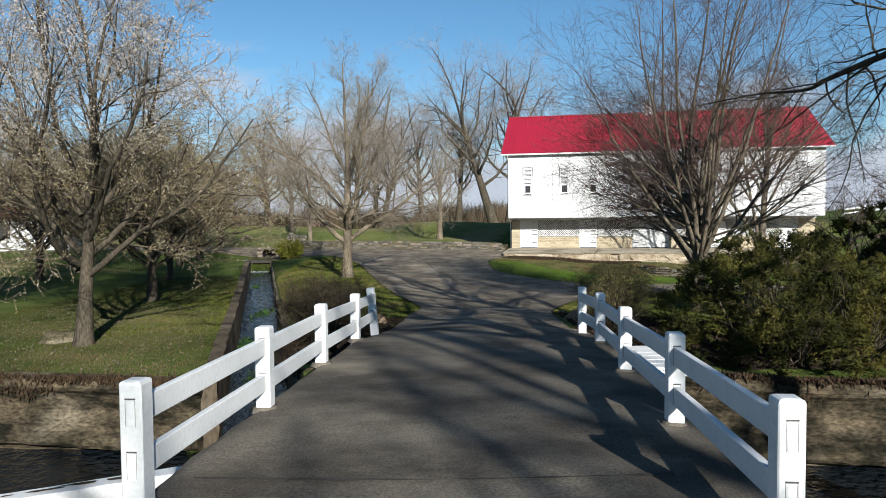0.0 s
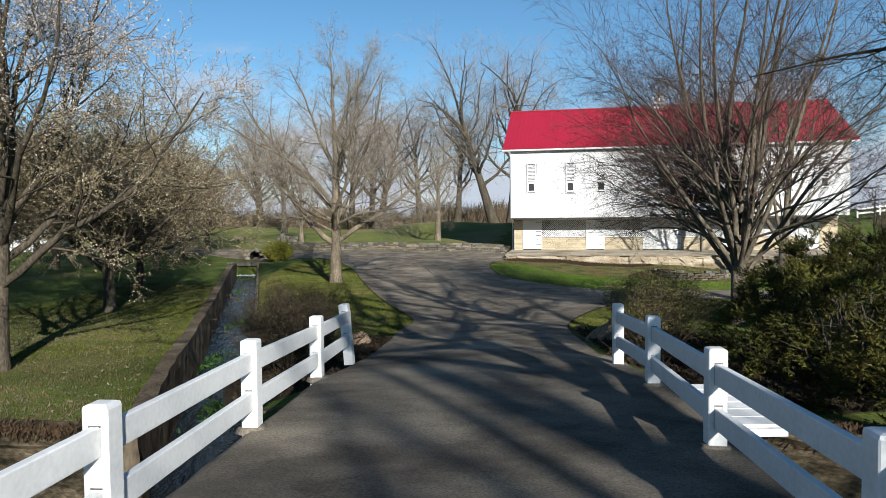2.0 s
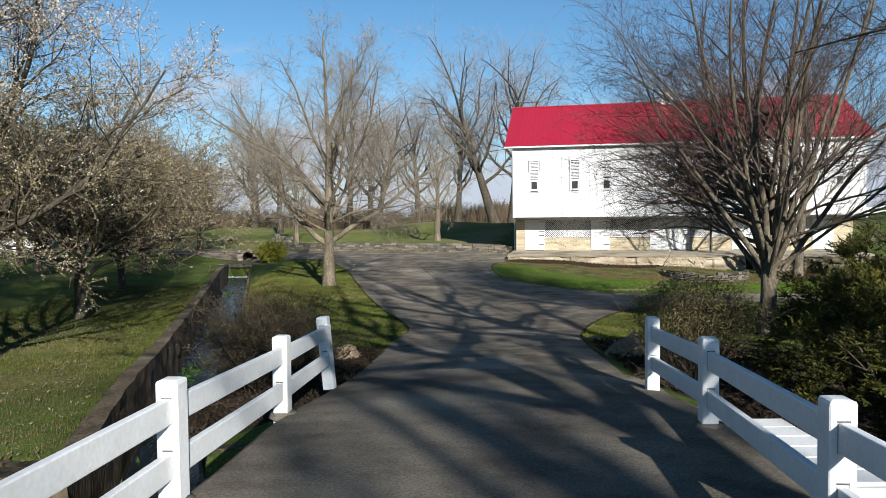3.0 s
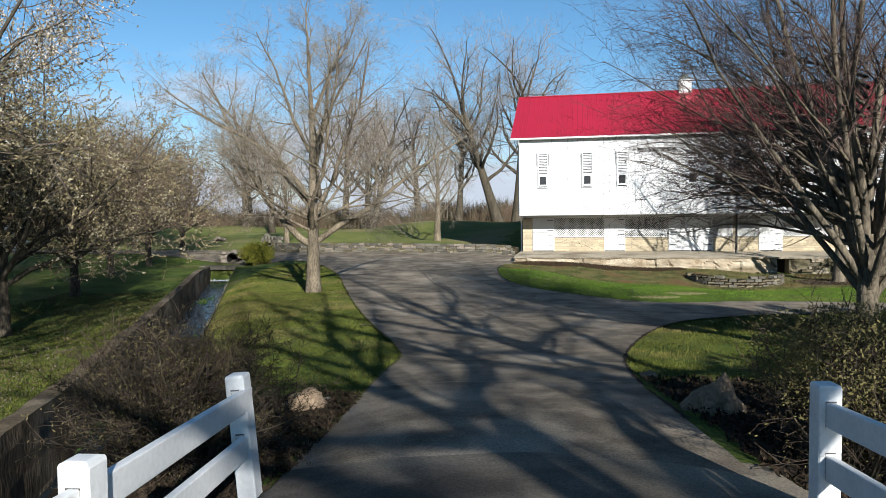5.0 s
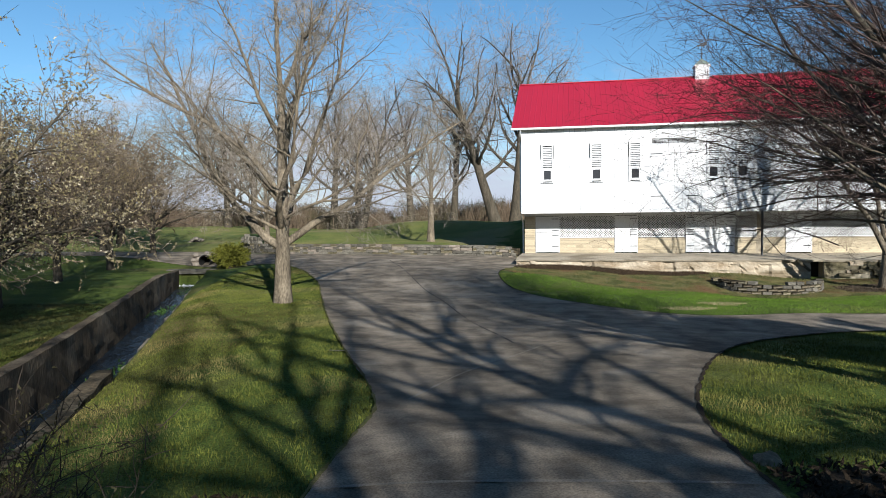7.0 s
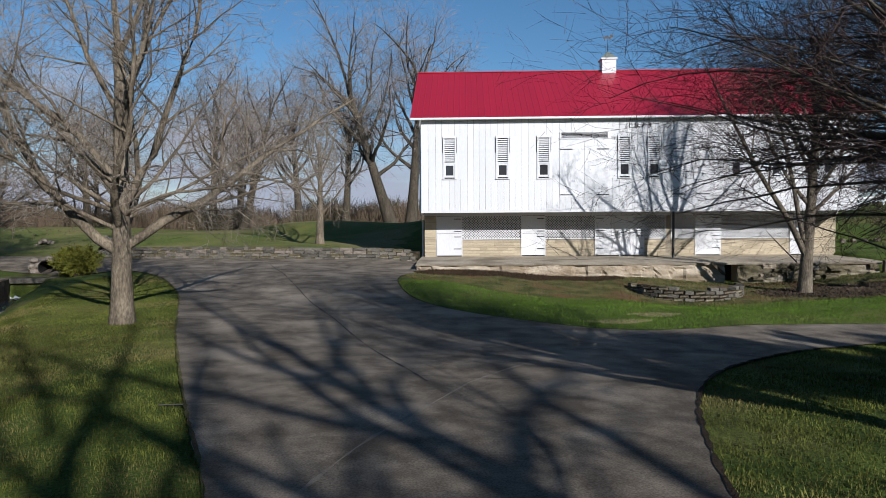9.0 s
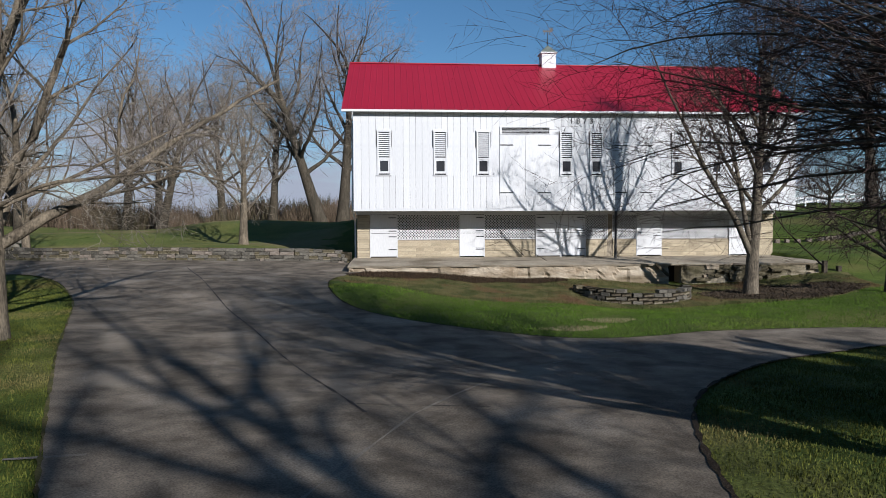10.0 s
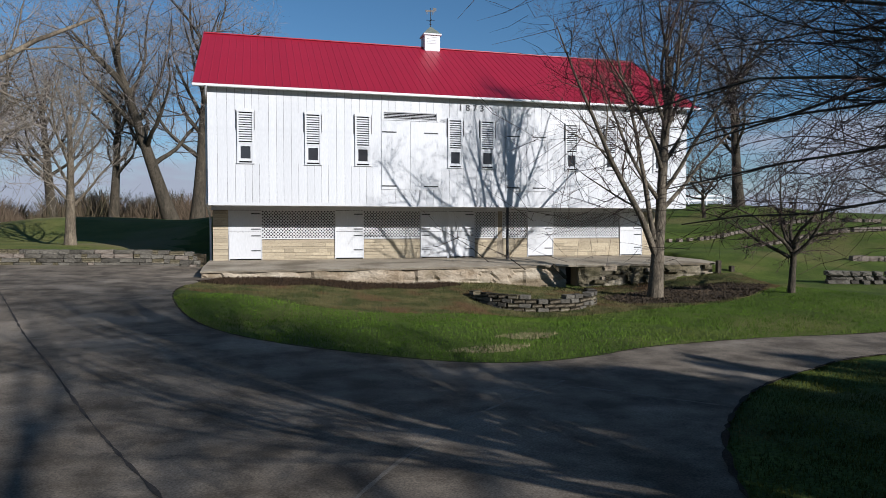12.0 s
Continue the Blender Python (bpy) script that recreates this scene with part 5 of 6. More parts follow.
up_stems = crown(1.35, 2.4, 15, 0.80, 0.10, 7.2, 8.8, 0.064, 0.082, 7, 0.12) + crown(1.7, 3.4, 8, 1.5, 0.9, 5.6, 6.0, 0.045, 0.04, 18, 0.12)
low_stems = crown(2.1, 3.6, 14, 2.6, 1.4, 4.9, 5.2, 0.038, 0.034, 8, 0.12) + sweep(17, 62, 112, 2.4, 5.2, 0.9, 2.8, 6.6, 0.038, 3) + sweep(22, 78, 112, 2.5, 4.2, 2.6, 5.0, 6.4, 0.037, 4) + sweep(13, 72, 116, 2.3, 3.3, 5.0, 9.0, 6.6, 0.036, 6)
vase_up = grow(31, up_stems, [
    lv(12, 0.065, 0.008, 0.86, 6, 15, 0.22, 34, 0.36, 0.42, shrink=0.3),
    lv(6, 0.12, 0.02, 0.8, 3, 7, 0.15, 38, 0.58, 0.5, least=0.004),
    lv(3, 0.12, 0.01, 0.7, 1, 6, 0.12, 36, 0.70, 0.62, least=0.0029),
    lv(2, 0.15, 0.0, 0.6, 1)])
vase_low = grow(32, low_stems, [
    lv(12, 0.09, 0.004, 0.84, 6, 13, 0.22, 36, 0.34, 0.48, shrink=0.35),
    lv(6, 0.12, 0.01, 0.8, 4, 6, 0.15, 38, 0.56, 0.52, least=0.0038),
    lv(3, 0.14, 0.0, 0.7, 1, 5, 0.12, 40, 0.70, 0.62, least=0.0026),
    lv(2, 0.17, 0.0, 0.6, 1)])
vase_low = clear_below(vase_low, 1.9)
vase = [stem((0, 0, -0.2), (0, 0, 2.4), 0.20, 0.15, 1.3, 2), vase_up[0], vase_low[0]] + vase_up[1:] + vase_low[1:]
tree("vase_tree", at(7.62, 20.4, 0), vase, 3, M["bark"], M["redtwig"], "bare many-stemmed tree with a dense rounded crown of fine twigs")

# the forked tree before the barn
fork = grow(41, [((0, 0, 1.7), (-0.50, -0.1, 1), 8.6, 0.125), ((-0.05, 0, 2.2), (-0.16, 0.25, 1), 8.4, 0.10)] + [((x + 0.21, y, z), w, n, r) for (x, y, z), w, n, r in crown(3.2, 8.0, 15, 0.95, 0.2, 6.0, 4.6, 0.085, 0.06, 9, 0.03, (0.32, 0))], [
    lv(11, 0.06, 0.03, 0.86, 8, 12, 0.22, 42, 0.36, 0.5, shrink=0.4),
    lv(7, 0.11, 0.03, 0.8, 5, 7, 0.15, 42, 0.55, 0.58),
    lv(4, 0.14, 0.02, 0.75, 1, 6, 0.15, 42, 0.55, 0.6, least=0.0045),
    lv(2, 0.15, 0.02, 0.7, 1, 2, 0.1, 40, 0.68, 0.7, least=0.0036),
    lv(2, 0.15, 0.02, 0.6, 1)])
fork.insert(0, stem((0, 0, -0.2), (0.55, 0, 8.6), 0.235, 0.10, 1.35, 3))
tree("forked_tree", at(18.55, 40.23, 0), fork, 3, M["bark"], M["redtwig"], "tall bare tree forked low, in a soil bed before the barn")

# pears in bud on the lawn beyond the channel
pear = grow(52, crown(1.7, 3.8, 14, 1.9, 0.3, 5.4, 6.0, 0.085, 0.075, 13, 0.1, (0.25, 0)), [
    lv(9, 0.12, 0.05, 0.84, 7, 11, 0.18, 44, 0.42, 0.5, shrink=0.35),
    lv(6, 0.14, 0.05, 0.75, 4, 9, 0.15, 44, 0.54, 0.58),
    lv(3, 0.16, 0.05, 0.7, 1, 8, 0.12, 42, 0.6, 0.62, least=0.0055),
    lv(2, 0.16, 0.05, 0.6, 1)])
pear.insert(0, stem((0, 0, -0.2), (0.3, 0, 4.0), 0.20, 0.08, 1.5, 4))
pear_tree = tree("pear_tree", at(-8.5, 16.0, 0), pear, 3, M["darkbark"], M["twig"], "pear tree covered in pale opening buds, on the lawn", "pear trees on the lawn", 120000, 0.021, olive_below=5.0)
pear_low = grow(53, crown(1.2, 2.4, 17, 1.7, 0.35, 4.4, 4.0, 0.07, 0.06, 17, 0.08), [
    lv(8, 0.11, 0.03, 0.82, 6, 12, 0.12, 46, 0.45, 0.5, shrink=0.35),
    lv(5, 0.13, 0.03, 0.75, 3, 9, 0.12, 44, 0.54, 0.6),
    lv(3, 0.15, 0.03, 0.7, 1, 5, 0.1, 42, 0.62, 0.62, least=0.006),
    lv(2, 0.16, 0.03, 0.6, 1)])
pear_low = clear_below(pear_low, 1.15)
pear_far = grow(53, crown(1.2, 2.4, 14, 1.7, 0.35, 4.4, 4.0, 0.07, 0.06, 17, 0.08), [
    lv(7, 0.11, 0.03, 0.82, 5, 11, 0.12, 46, 0.45, 0.5, shrink=0.35),
    lv(4, 0.13, 0.03, 0.75, 3, 8, 0.12, 44, 0.54, 0.6),
    lv(2, 0.15, 0.03, 0.7, 1, 4, 0.1, 42, 0.66, 0.62, least=0.009),
    lv(1, 0.16, 0.03, 0.6, 1)])
for some in (pear_low, pear_far):
    some.insert(0, stem((0, 0, -0.2), (0.05, 0, 2.2), 0.18, 0.11, 1.4, 5))
tree("pear_tree", at(-10.65, 24.9, 40, 1.1), pear_low, 3, M["darkbark"], M["twig"], "low spreading pear tree full of brown twigs and buds", "pear trees on the lawn", 80000, 0.030, 2, M["olivebud"])
low_tree = tree("pear_tree", at(-13.2, 33.0, 100), pear_far, 3, M["darkbark"], M["twig"], "low spreading pear tree full of brown twigs and buds", "pear trees on the lawn", 10000, 0.050, 3, M["brownbud"])
for x, y, turn, s in ((-16.0, 41.5, 200, 1.05), (-19.5, 33.0, 300, 1.1), (-22.0, 42.0, 20, 1.15), (-16.4, 21.5, 70, 1.05), (-17.9, 50.2, 160, 1.2), (-19.0, 58.5, 45, 1.25), (-24.0, 62.0, 120, 1.35), (-26.0, 47.0, 260, 1.3)):
    copy_thing(low_tree, at(x, y, turn, s))
for x, y, turn, s in ((-15.0, 18.0, 140, 1.05),):
    copy_thing(pear_tree, at(x, y, turn, s))

# small tree above the garden wall, and the older trees behind
small = grow(61, crown(1.9, 5.2, 12, 1.1, 0.2, 3.9, 4.0, 0.075, 0.07, 19, 0.08), [
    lv(8, 0.10, 0.04, 0.82, 6, 8, 0.18, 44, 0.44, 0.55, shrink=0.4),
    lv(5, 0.13, 0.04, 0.75, 4, 7, 0.15, 44, 0.56, 0.62, least=0.009),
    lv(3, 0.15, 0.03, 0.7, 1, 6, 0.1, 42, 0.6, 0.7, least=0.008),
    lv(2, 0.15, 0.02, 0.6, 1)])
small.insert(0, stem((0, 0, -0.2), (0.1, 0, 6.2), 0.24, 0.09, 1.4, 6))
small_tree = tree("small_tree", at(-0.3, 58.6, 0), small, 2, M["palebark"], M["paletwig"], "bare grey-trunked tree above the garden wall")
copy_thing(small_tree, at(-11.6, 59.8, 130, 0.9))


def old_tree(seed, top, limbs):
    g = grow(seed, limbs, [
        lv(9, 0.15, 0.02, 0.84, 6, 11, 0.22, 48, 0.46, 0.5, shrink=0.3),
        lv(6, 0.16, 0.03, 0.78, 3, 9, 0.18, 44, 0.58, 0.58),
        lv(3, 0.17, 0.03, 0.72, 1, 4, 0.12, 42, 0.75, 0.62, least=0.0095),
        lv(1, 0.18, 0.02, 0.5, 1)])
    g.insert(0, stem((0, 0, -0.3), top, 0.50, 0.22, 1.35, seed))
    return g


def limbs_up(top, n, seed):
    rng = random.Random(seed)
    rows = []
    for k in range(n):
        f = 0.36 + 0.64 * k / (n - 1)
        a = k * 2.4 + rng.uniform(-0.5, 0.5)
        e = 1.25 - 1.0 * (k / (n - 1)) + rng.uniform(-0.1, 0.15)
        rows.append(((top[0] * f, top[1] * f, top[2] * f), (math.cos(a) * e + top[0] / top[2] * 0.5, math.sin(a) * e, 1.0), rng.uniform(7.0, 9.0), 0.20 - 0.05 * k / n))
    return rows


lean_top, up_top = (-3.6, 0.4, 11.5), (0.9, 0.2, 12.0)
tall_tree = tree("tall_tree", at(5.7, 76.0, 0), old_tree(71, lean_top, limbs_up(lean_top, 13, 2)), 3, M["darkbark"], M["hazetwig"], "tall old leaning bare tree behind the barn", "old trees behind the barn")
upright_tree = tree("tall_tree", at(7.5, 77.0, 0), old_tree(72, up_top, limbs_up(up_top, 14, 4)), 3, M["darkbark"], M["hazetwig"], "tall old bare tree with crooked limbs behind the barn", "old trees behind the barn")
for x, y, turn, s in ((-7.0, 77.0, 150, 0.72), (-11.0, 86.0, 40, 0.85), (-24.0, 95.0, 220, 0.7), (43.0, 57.5, 80, 0.80), (-40.0, 92.0, 10, 0.75), (27.0, 108.0, 60, 0.75), (-16.5, 75.0, 100, 0.62), (-2.5, 85.0, 200, 0.8), (1.8, 81.0, 310, 0.75), (-26.0, 69.0, 25, 0.6), (-32.0, 75.0, 170, 0.68), (-21.0, 82.0, 250, 0.7), (-9.0, 92.0, 80, 0.85), (-42.0, 70.0, 130, 0.7)):
    copy_thing(upright_tree if turn % 3 else tall_tree, at(x, y, turn, s))
crab = grow(63, crown(1.25, 1.9, 9, 1.9, 0.6, 2.9, 2.9, 0.075, 0.06, 23, 0.05), [
    lv(9, 0.15, 0.015, 0.8, 6, 9, 0.22, 46, 0.42, 0.55, shrink=0.35),
    lv(5, 0.16, 0.02, 0.75, 4, 7, 0.15, 44, 0.55, 0.6, least=0.009),
    lv(3, 0.17, 0.01, 0.7, 1, 5, 0.1, 42, 0.6, 0.7, least=0.008),
    lv(2, 0.17, 0.0, 0.6, 1)])
crab.insert(0, stem((0, 0, -0.2), (0.2, 0.05, 1.9), 0.13, 0.085, 1.4, 8))
crab_tree = tree("crab_apple_tree", at(22.2, 37.6, 0), crab, 3, M["darkbark"], M["redtwig"], "small spreading bare tree with a forked trunk on the grass slope", "small trees on the slope")
for x, y, turn, s in ((37.2, 55.3, 90, 1.05), (40.5, 44.5, 20, 1.15)):
    copy_thing(crab_tree, at(x, y, turn, s))
# trees beside the stream that shade the bridge and the drive
def bare(name, m, label, rows, bark, twig):
    t = thing(name, m, label, "tree")
    for pname, some, mat in (("trunk", rows[:3], bark), ("crown", rows[3:], twig)):
        v, q = join(some)
        o = new(pname, quad_mesh(pname, v, q, mat))
        o.parent = t
    return t


airy = grow(85, crown(3.0, 7.0, 12, 1.2, 0.2, 6.6, 6.0, 0.13, 0.10, 35, 0.12), [
    lv(10, 0.10, 0.02, 0.86, 6, 8, 0.2, 44, 0.42, 0.42, shrink=0.35),
    lv(6, 0.14, 0.02, 0.8, 4, 6, 0.18, 44, 0.55, 0.58),
    lv(3, 0.17, 0.02, 0.75, 1, 4, 0.12, 42, 0.6, 0.62, least=0.008)])
airy.insert(0, stem((0, 0, -0.3), (0.1, 0, 7.5), 0.30, 0.12, 1.4, 13))
airy_tree = bare("bare_tree", at(10.0, -27.0, 0, 1.45), "tall bare grey tree on the lawn beyond the near bank", airy, M["bark"], M["twig"])
copy_thing(airy_tree, at(11.5, -22.0, 120, 1.3))
fan = grow(86, crown(5.2, 10.4, 15, 2.2, 0.5, 6.8, 5.4, 0.13, 0.10, 37, 0.12), [
    lv(11, 0.12, 0.0, 0.84, 6, 7, 0.2, 46, 0.42, 0.45, shrink=0.35),
    lv(6, 0.15, 0.0, 0.8, 4, 4, 0.18, 44, 0.55, 0.58),
    lv(3, 0.17, 0.0, 0.75, 3)])
fan.insert(0, stem((0, 0, -0.3), (0.1, 0, 10.2), 0.23, 0.11, 1.4, 14))
fan_tree = bare("bare_tree", at(4.9, 0.4, 30), "tall bare tree forked high, on the bank beside the bridge", fan, M["bark"], M["twig"])
copy_thing(fan_tree, at(8.9, 0.5, 150, 1.22))

# one long limb of the bank tree, reaching out over the stream
LIMB = spline([(0.05, 0.1, 4.6), (0.3, 5.0, 4.72), (0.6, 9.2, 4.74), (1.35, 11.5, 4.95), (1.45, 13.6, 5.25), (1.0, 15.6, 5.35)], 0.4)
path = np.array([tuple(p) for p in LIMB])
n = len(path)
rng = np.random.default_rng(44)
side = []
for k in range(30):
    i = int(n * (0.30 + 0.68 * k / 29))
    i = min(i, n - 2)
    d = unit(path[i + 1] - path[i])
    a = rng.uniform(0, math.tau)
    out = unit(np.cross(d, np.array([math.cos(a), 0.0, math.sin(a)])))
    side.append((path[i], d * 0.75 + out * 0.8 + np.array([0, 0, 0.1]), rng.uniform(1.0, 2.4) * (1.15 - 0.5 * k / 29), 0.021 - 0.010 * k / 29))
limb_rows = [(path[None], (0.078 - 0.066 * np.linspace(0, 1, n))[None], 8)] + grow(45, side, [
    lv(7, 0.17, 0.0, 0.8, 5, 8, 0.2, 46, 0.45, 0.55),
    lv(4, 0.18, 0.0, 0.75, 3, 6, 0.15, 44, 0.6, 0.6, least=0.0036),
    lv(3, 0.2, 0.0, 0.7, 3)])
v, q = join(limb_rows)
limb = new("limb", quad_mesh("limb", v, q, M["darkbark"]))
limb.parent = fan_tree
limb.matrix_basis = Matrix.Rotation(radians(-30), 4, "Z")



# ---- shrubs, stones and small things ----
def bush(name, m, label, size, twigs, leaves, leaf_size, twig_mat, leaf_mat, seed, category="shrub", stretch=1.4, ball=None):
    """A rounded twiggy shrub: stems from the ground, small leaves along the outer twigs."""
    rng = random.Random(seed)
    w, h = size
    rows = []
    for k in range(twigs):
        a, e = rng.uniform(0, math.tau), rng.uniform(0.1, 1.35)
        rows.append(((rng.gauss(0, w * 0.09), rng.gauss(0, w * 0.09), -0.05), (math.cos(a) * e * w / h, math.sin(a) * e * w / h, 1), h * rng.uniform(0.75, 1.0), 0.018))
    g = grow(seed, rows, [
        lv(6, 0.14, 0.02, 0.7, 4, 8, 0.25, 42, 0.45, 0.6, shrink=0.3),
        lv(4, 0.17, 0.03, 0.7, 3, 7, 0.15, 44, 0.5, 0.6, least=0.004),
        lv(2, 0.18, 0.03, 0.6, 1)])
    b = thing(name, m, label, category)
    v, q = join(g[:1])
    o = new("framework", quad_mesh("framework", v, q, M["darkbark"]))
    o.parent = b
    v, q = join(g[1:])
    o = new("crown", quad_mesh("crown", v, q, twig_mat))
    o.parent = b
    nr = np.random.default_rng(seed)
    pts = g[-1][0]
    n, k, _ = pts.shape
    pick = nr.integers(0, n, leaves)
    c = pts[pick, nr.integers(0, k, leaves)] + nr.normal(0, 0.02, (leaves, 3))
    if ball:
        # a clipped round head: most leaves fill an uneven shell
        m2 = leaves * 4 // 5
        d = unit(nr.normal(0, 1, (m2, 3)))
        lump = 0.86 + 0.2 * np.sin(d[:, 0] * 6 + seed) * np.sin(d[:, 1] * 7 + 1) * np.cos(d[:, 2] * 5)
        rad = lump * (1 - 0.55 * nr.random(m2) ** 1.6)
        c = np.concatenate([c[:leaves - m2], d * rad[:, None] * np.array(ball[1]) + np.array(ball[0])])
    o = new("foliage", flakes("foliage", c, leaf_size, leaf_mat, nr, stretch))
    o.parent = b
    return b


bush("shrub", at(3.48, 13.85), "round clipped twiggy shrub with small olive-brown leaves beside the drive", (0.82, 1.55), 44, 17000, 0.0125, M["darktwig"], M["oliveleaf"], 81, ball=((0, 0, 1.16), (0.98, 0.98, 0.54)))
bush("shrub", at(-2.6, 15.2), "dense dark twiggy shrub with few small leaves beside the channel", (1.35, 1.6), 120, 16000, 0.013, M["darktwig"], M["darkleaf"], 82)
bush("shrub", at(6.9, 17.0), "low twiggy shrub under the bare tree", (0.8, 0.7), 22, 4000, 0.026, M["darktwig"], M["leaf"], 84)
# pale edging stones between the lawn and the shrub bed
def build_edging():
    e = thing("bed_edging", label="line of small pale edging stones along the shrub bed", category="edging")
    rng = random.Random(31)
    meshes = []
    for k in range(3):
        bm = boxes((-0.5, 0.5, -0.5, 0.5, -0.5, 0.5), bevel=0.16)
        for v in bm.verts:
            v.co += Vector([rng.uniform(-0.12, 0.12) for _ in range(3)])
        me = bpy.data.meshes.new("stone")
        bm.to_mesh(me)
        bm.free()
        me.materials.append(M["paleboulder"])
        meshes.append(me)
    for k in range(13):
        x, y = -3.55 + 0.17 * k + rng.uniform(-0.03, 0.03), 17.55 + 0.10 * math.sin(k * 0.5) + rng.uniform(-0.04, 0.04)
        piece("stone", rng.choice(meshes), e, Matrix.Translation((x, y, gz(x, y) + 0.02)) @ Matrix.Rotation(rng.uniform(-0.4, 0.4), 4, "Z") @ Matrix.Diagonal((rng.uniform(0.12, 0.2), rng.uniform(0.09, 0.14), 0.07, 1)))
    return e


build_edging()
bush("conifer_shrub", at(-11.3, 50.2), "small golden-green conifer beside the culvert", (0.75, 1.35), 40, 16000, 0.04, M["goldshrub"], M["goldshrub"], 85, "conifer", 2.2)


def needles(name, centres, size, mat, rng, way):
    """Narrow pointed scales that lie along the way given."""
    n = len(centres)
    a = unit(way + rng.normal(0, 0.35, (n, 3)))
    b = unit(np.cross(a, unit(rng.normal(0, 1, (n, 3)))))
    s = size * rng.uniform(0.6, 1.3, (n, 1))
    verts = np.stack([centres - a * s * 1.2 + b * s * 0.45, centres - a * s * 1.2 - b * s * 0.45, centres + a * s * 1.9], 1).reshape(-1, 3)
    return quad_mesh(name, verts, np.arange(3 * n).reshape(-1, 3), mat, False)


def juniper(name, m, label, mounds, count, seed, leaf=0.022, foot=0.0):
    """A spreading evergreen: drooping feathery sprays over a branchy core."""
    b = thing(name, m, label, "evergreen shrub")
    rng = np.random.default_rng(seed)
    # boughs
    rows = []
    for cx, cy, cz, rx, ry, rz in mounds:
        for k in range(10):
            a = rng.uniform(0, math.tau)
            e = rng.uniform(0.2, 0.9)
            up = cz - foot + rz * 0.6
            base = (cx * 0.6, cy * 0.6, 0.0) if not foot else (0.0, 0.0, foot)
            rows.append((base, (cx - base[0] + math.cos(a) * rx * e, cy - base[1] + math.sin(a) * ry * e, up), math.hypot(max(rx, ry), up) * 0.85, 0.035))
    g = grow(seed, rows, [lv(7, 0.1, 0.02, 0.8, 5, 7, 0.3, 40, 0.4, 0.5), lv(2, 0.14, 0.0, 0.7, 1)])
    v, q = join(g)
    o = new("framework", quad_mesh("framework", v, q, M["darkbark"]))
    o.parent = b
    cen, way = [], []
    for cx, cy, cz, rx, ry, rz in mounds:
        n = max(20, int(count / 26 * rx * ry / sum(p[3] * p[4] for p in mounds)))
        d = unit(rng.normal(0, 1, (n, 3)))
        rad = 0.68 + 0.26 * np.sqrt(rng.random(n))
        hub = d * rad[:, None] * np.array([rx, ry, rz]) + np.array([cx, cy, cz])
        reach = rng.uniform(0.14, 0.34, n)
        # each clump: sprays that fan out from its hub
        out = unit(np.repeat(d * np.array([1, 1, 0.6]) + np.array([0, 0, 0.5]), 26, 0) + rng.normal(0, 0.62, (n * 26, 3)))
        cen.append(np.repeat(hub, 26, 0) + out * (np.repeat(reach, 26) * rng.random(n * 26) ** 0.6)[:, None])
        way.append(out)
    cen, way = np.concatenate(cen), np.concatenate(way)
    keep = cen[:, 2] > -0.9
    cen, way = cen[keep], way[keep]
    # each spray: narrow scales set on both sides of a short axis
    reps = 8
    along = np.tile(np.linspace(-1, 1, reps), len(cen))[:, None] * leaf * 2.4
    a = np.repeat(way, reps, 0)
    side = unit(np.cross(a, np.array([0.1, 0.2, 1.0]))) * np.tile([-1.0, 1.0], len(cen) * reps // 2)[:, None]
    c = np.repeat(cen, reps, 0) + a * along + side * leaf * 0.7
    o = new("foliage", needles("foliage", c, leaf, M["juniper"], rng, unit(a + side * 0.7)))
    o.parent = b
    return b


juniper("juniper", at(7.0, 13.7), "large spreading juniper, green with golden tips, hanging over the stream wall", ((-1.3, -0.6, 0.9, 1.5, 1.6, 1.15), (0.1, 0.1, 1.25, 1.6, 1.8, 1.2), (1.7, -0.4, 0.9, 1.6, 1.6, 1.05), (-0.6, -1.6, 0.25, 1.3, 1.0, 0.9), (1.0, -1.7, 0.3, 1.4, 0.9, 0.9), (0.2, 1.6, 1.2, 1.8, 1.4, 1.3)), 19000, 91)
juniper("juniper", at(10.6, 16.4), "dark spreading juniper behind the first", ((0, 0, 1.5, 1.9, 1.9, 1.7), (1.6, 0.8, 1.4, 1.6, 1.6, 1.5), (0.6, -1.9, 1.0, 1.6, 1.4, 1.3)), 8000, 92, 0.030)
# unseen cedars, added only to throw the solid shadow on the fork lawn
CONE = ((0, 0, 0.9, 1.6, 1.6, 1.3), (0.1, 0, 2.3, 1.6, 1.6, 1.4), (0, 0.1, 3.6, 1.5, 1.5, 1.3), (0, 0, 4.7, 1.3, 1.3, 1.1), (0, 0, 5.6, 0.75, 0.75, 1.0))
for k, (x, y, size) in enumerate(((12.9, 9.8, 1.3), (14.8, 10.0, 1.35), (12.5, 12.0, 1.2), (13.4, 12.2, 1.2), (15.2, 12.0, 1.17), (17.2, 12.4, 1.18), (19.2, 12.2, 1.15))):
    juniper("shade_cedar", at(x, y, 70 * k, size), "unseen dense conical cedar, added on the bank to shade the fork lawn", CONE, 3100, 93 + k, 0.075)


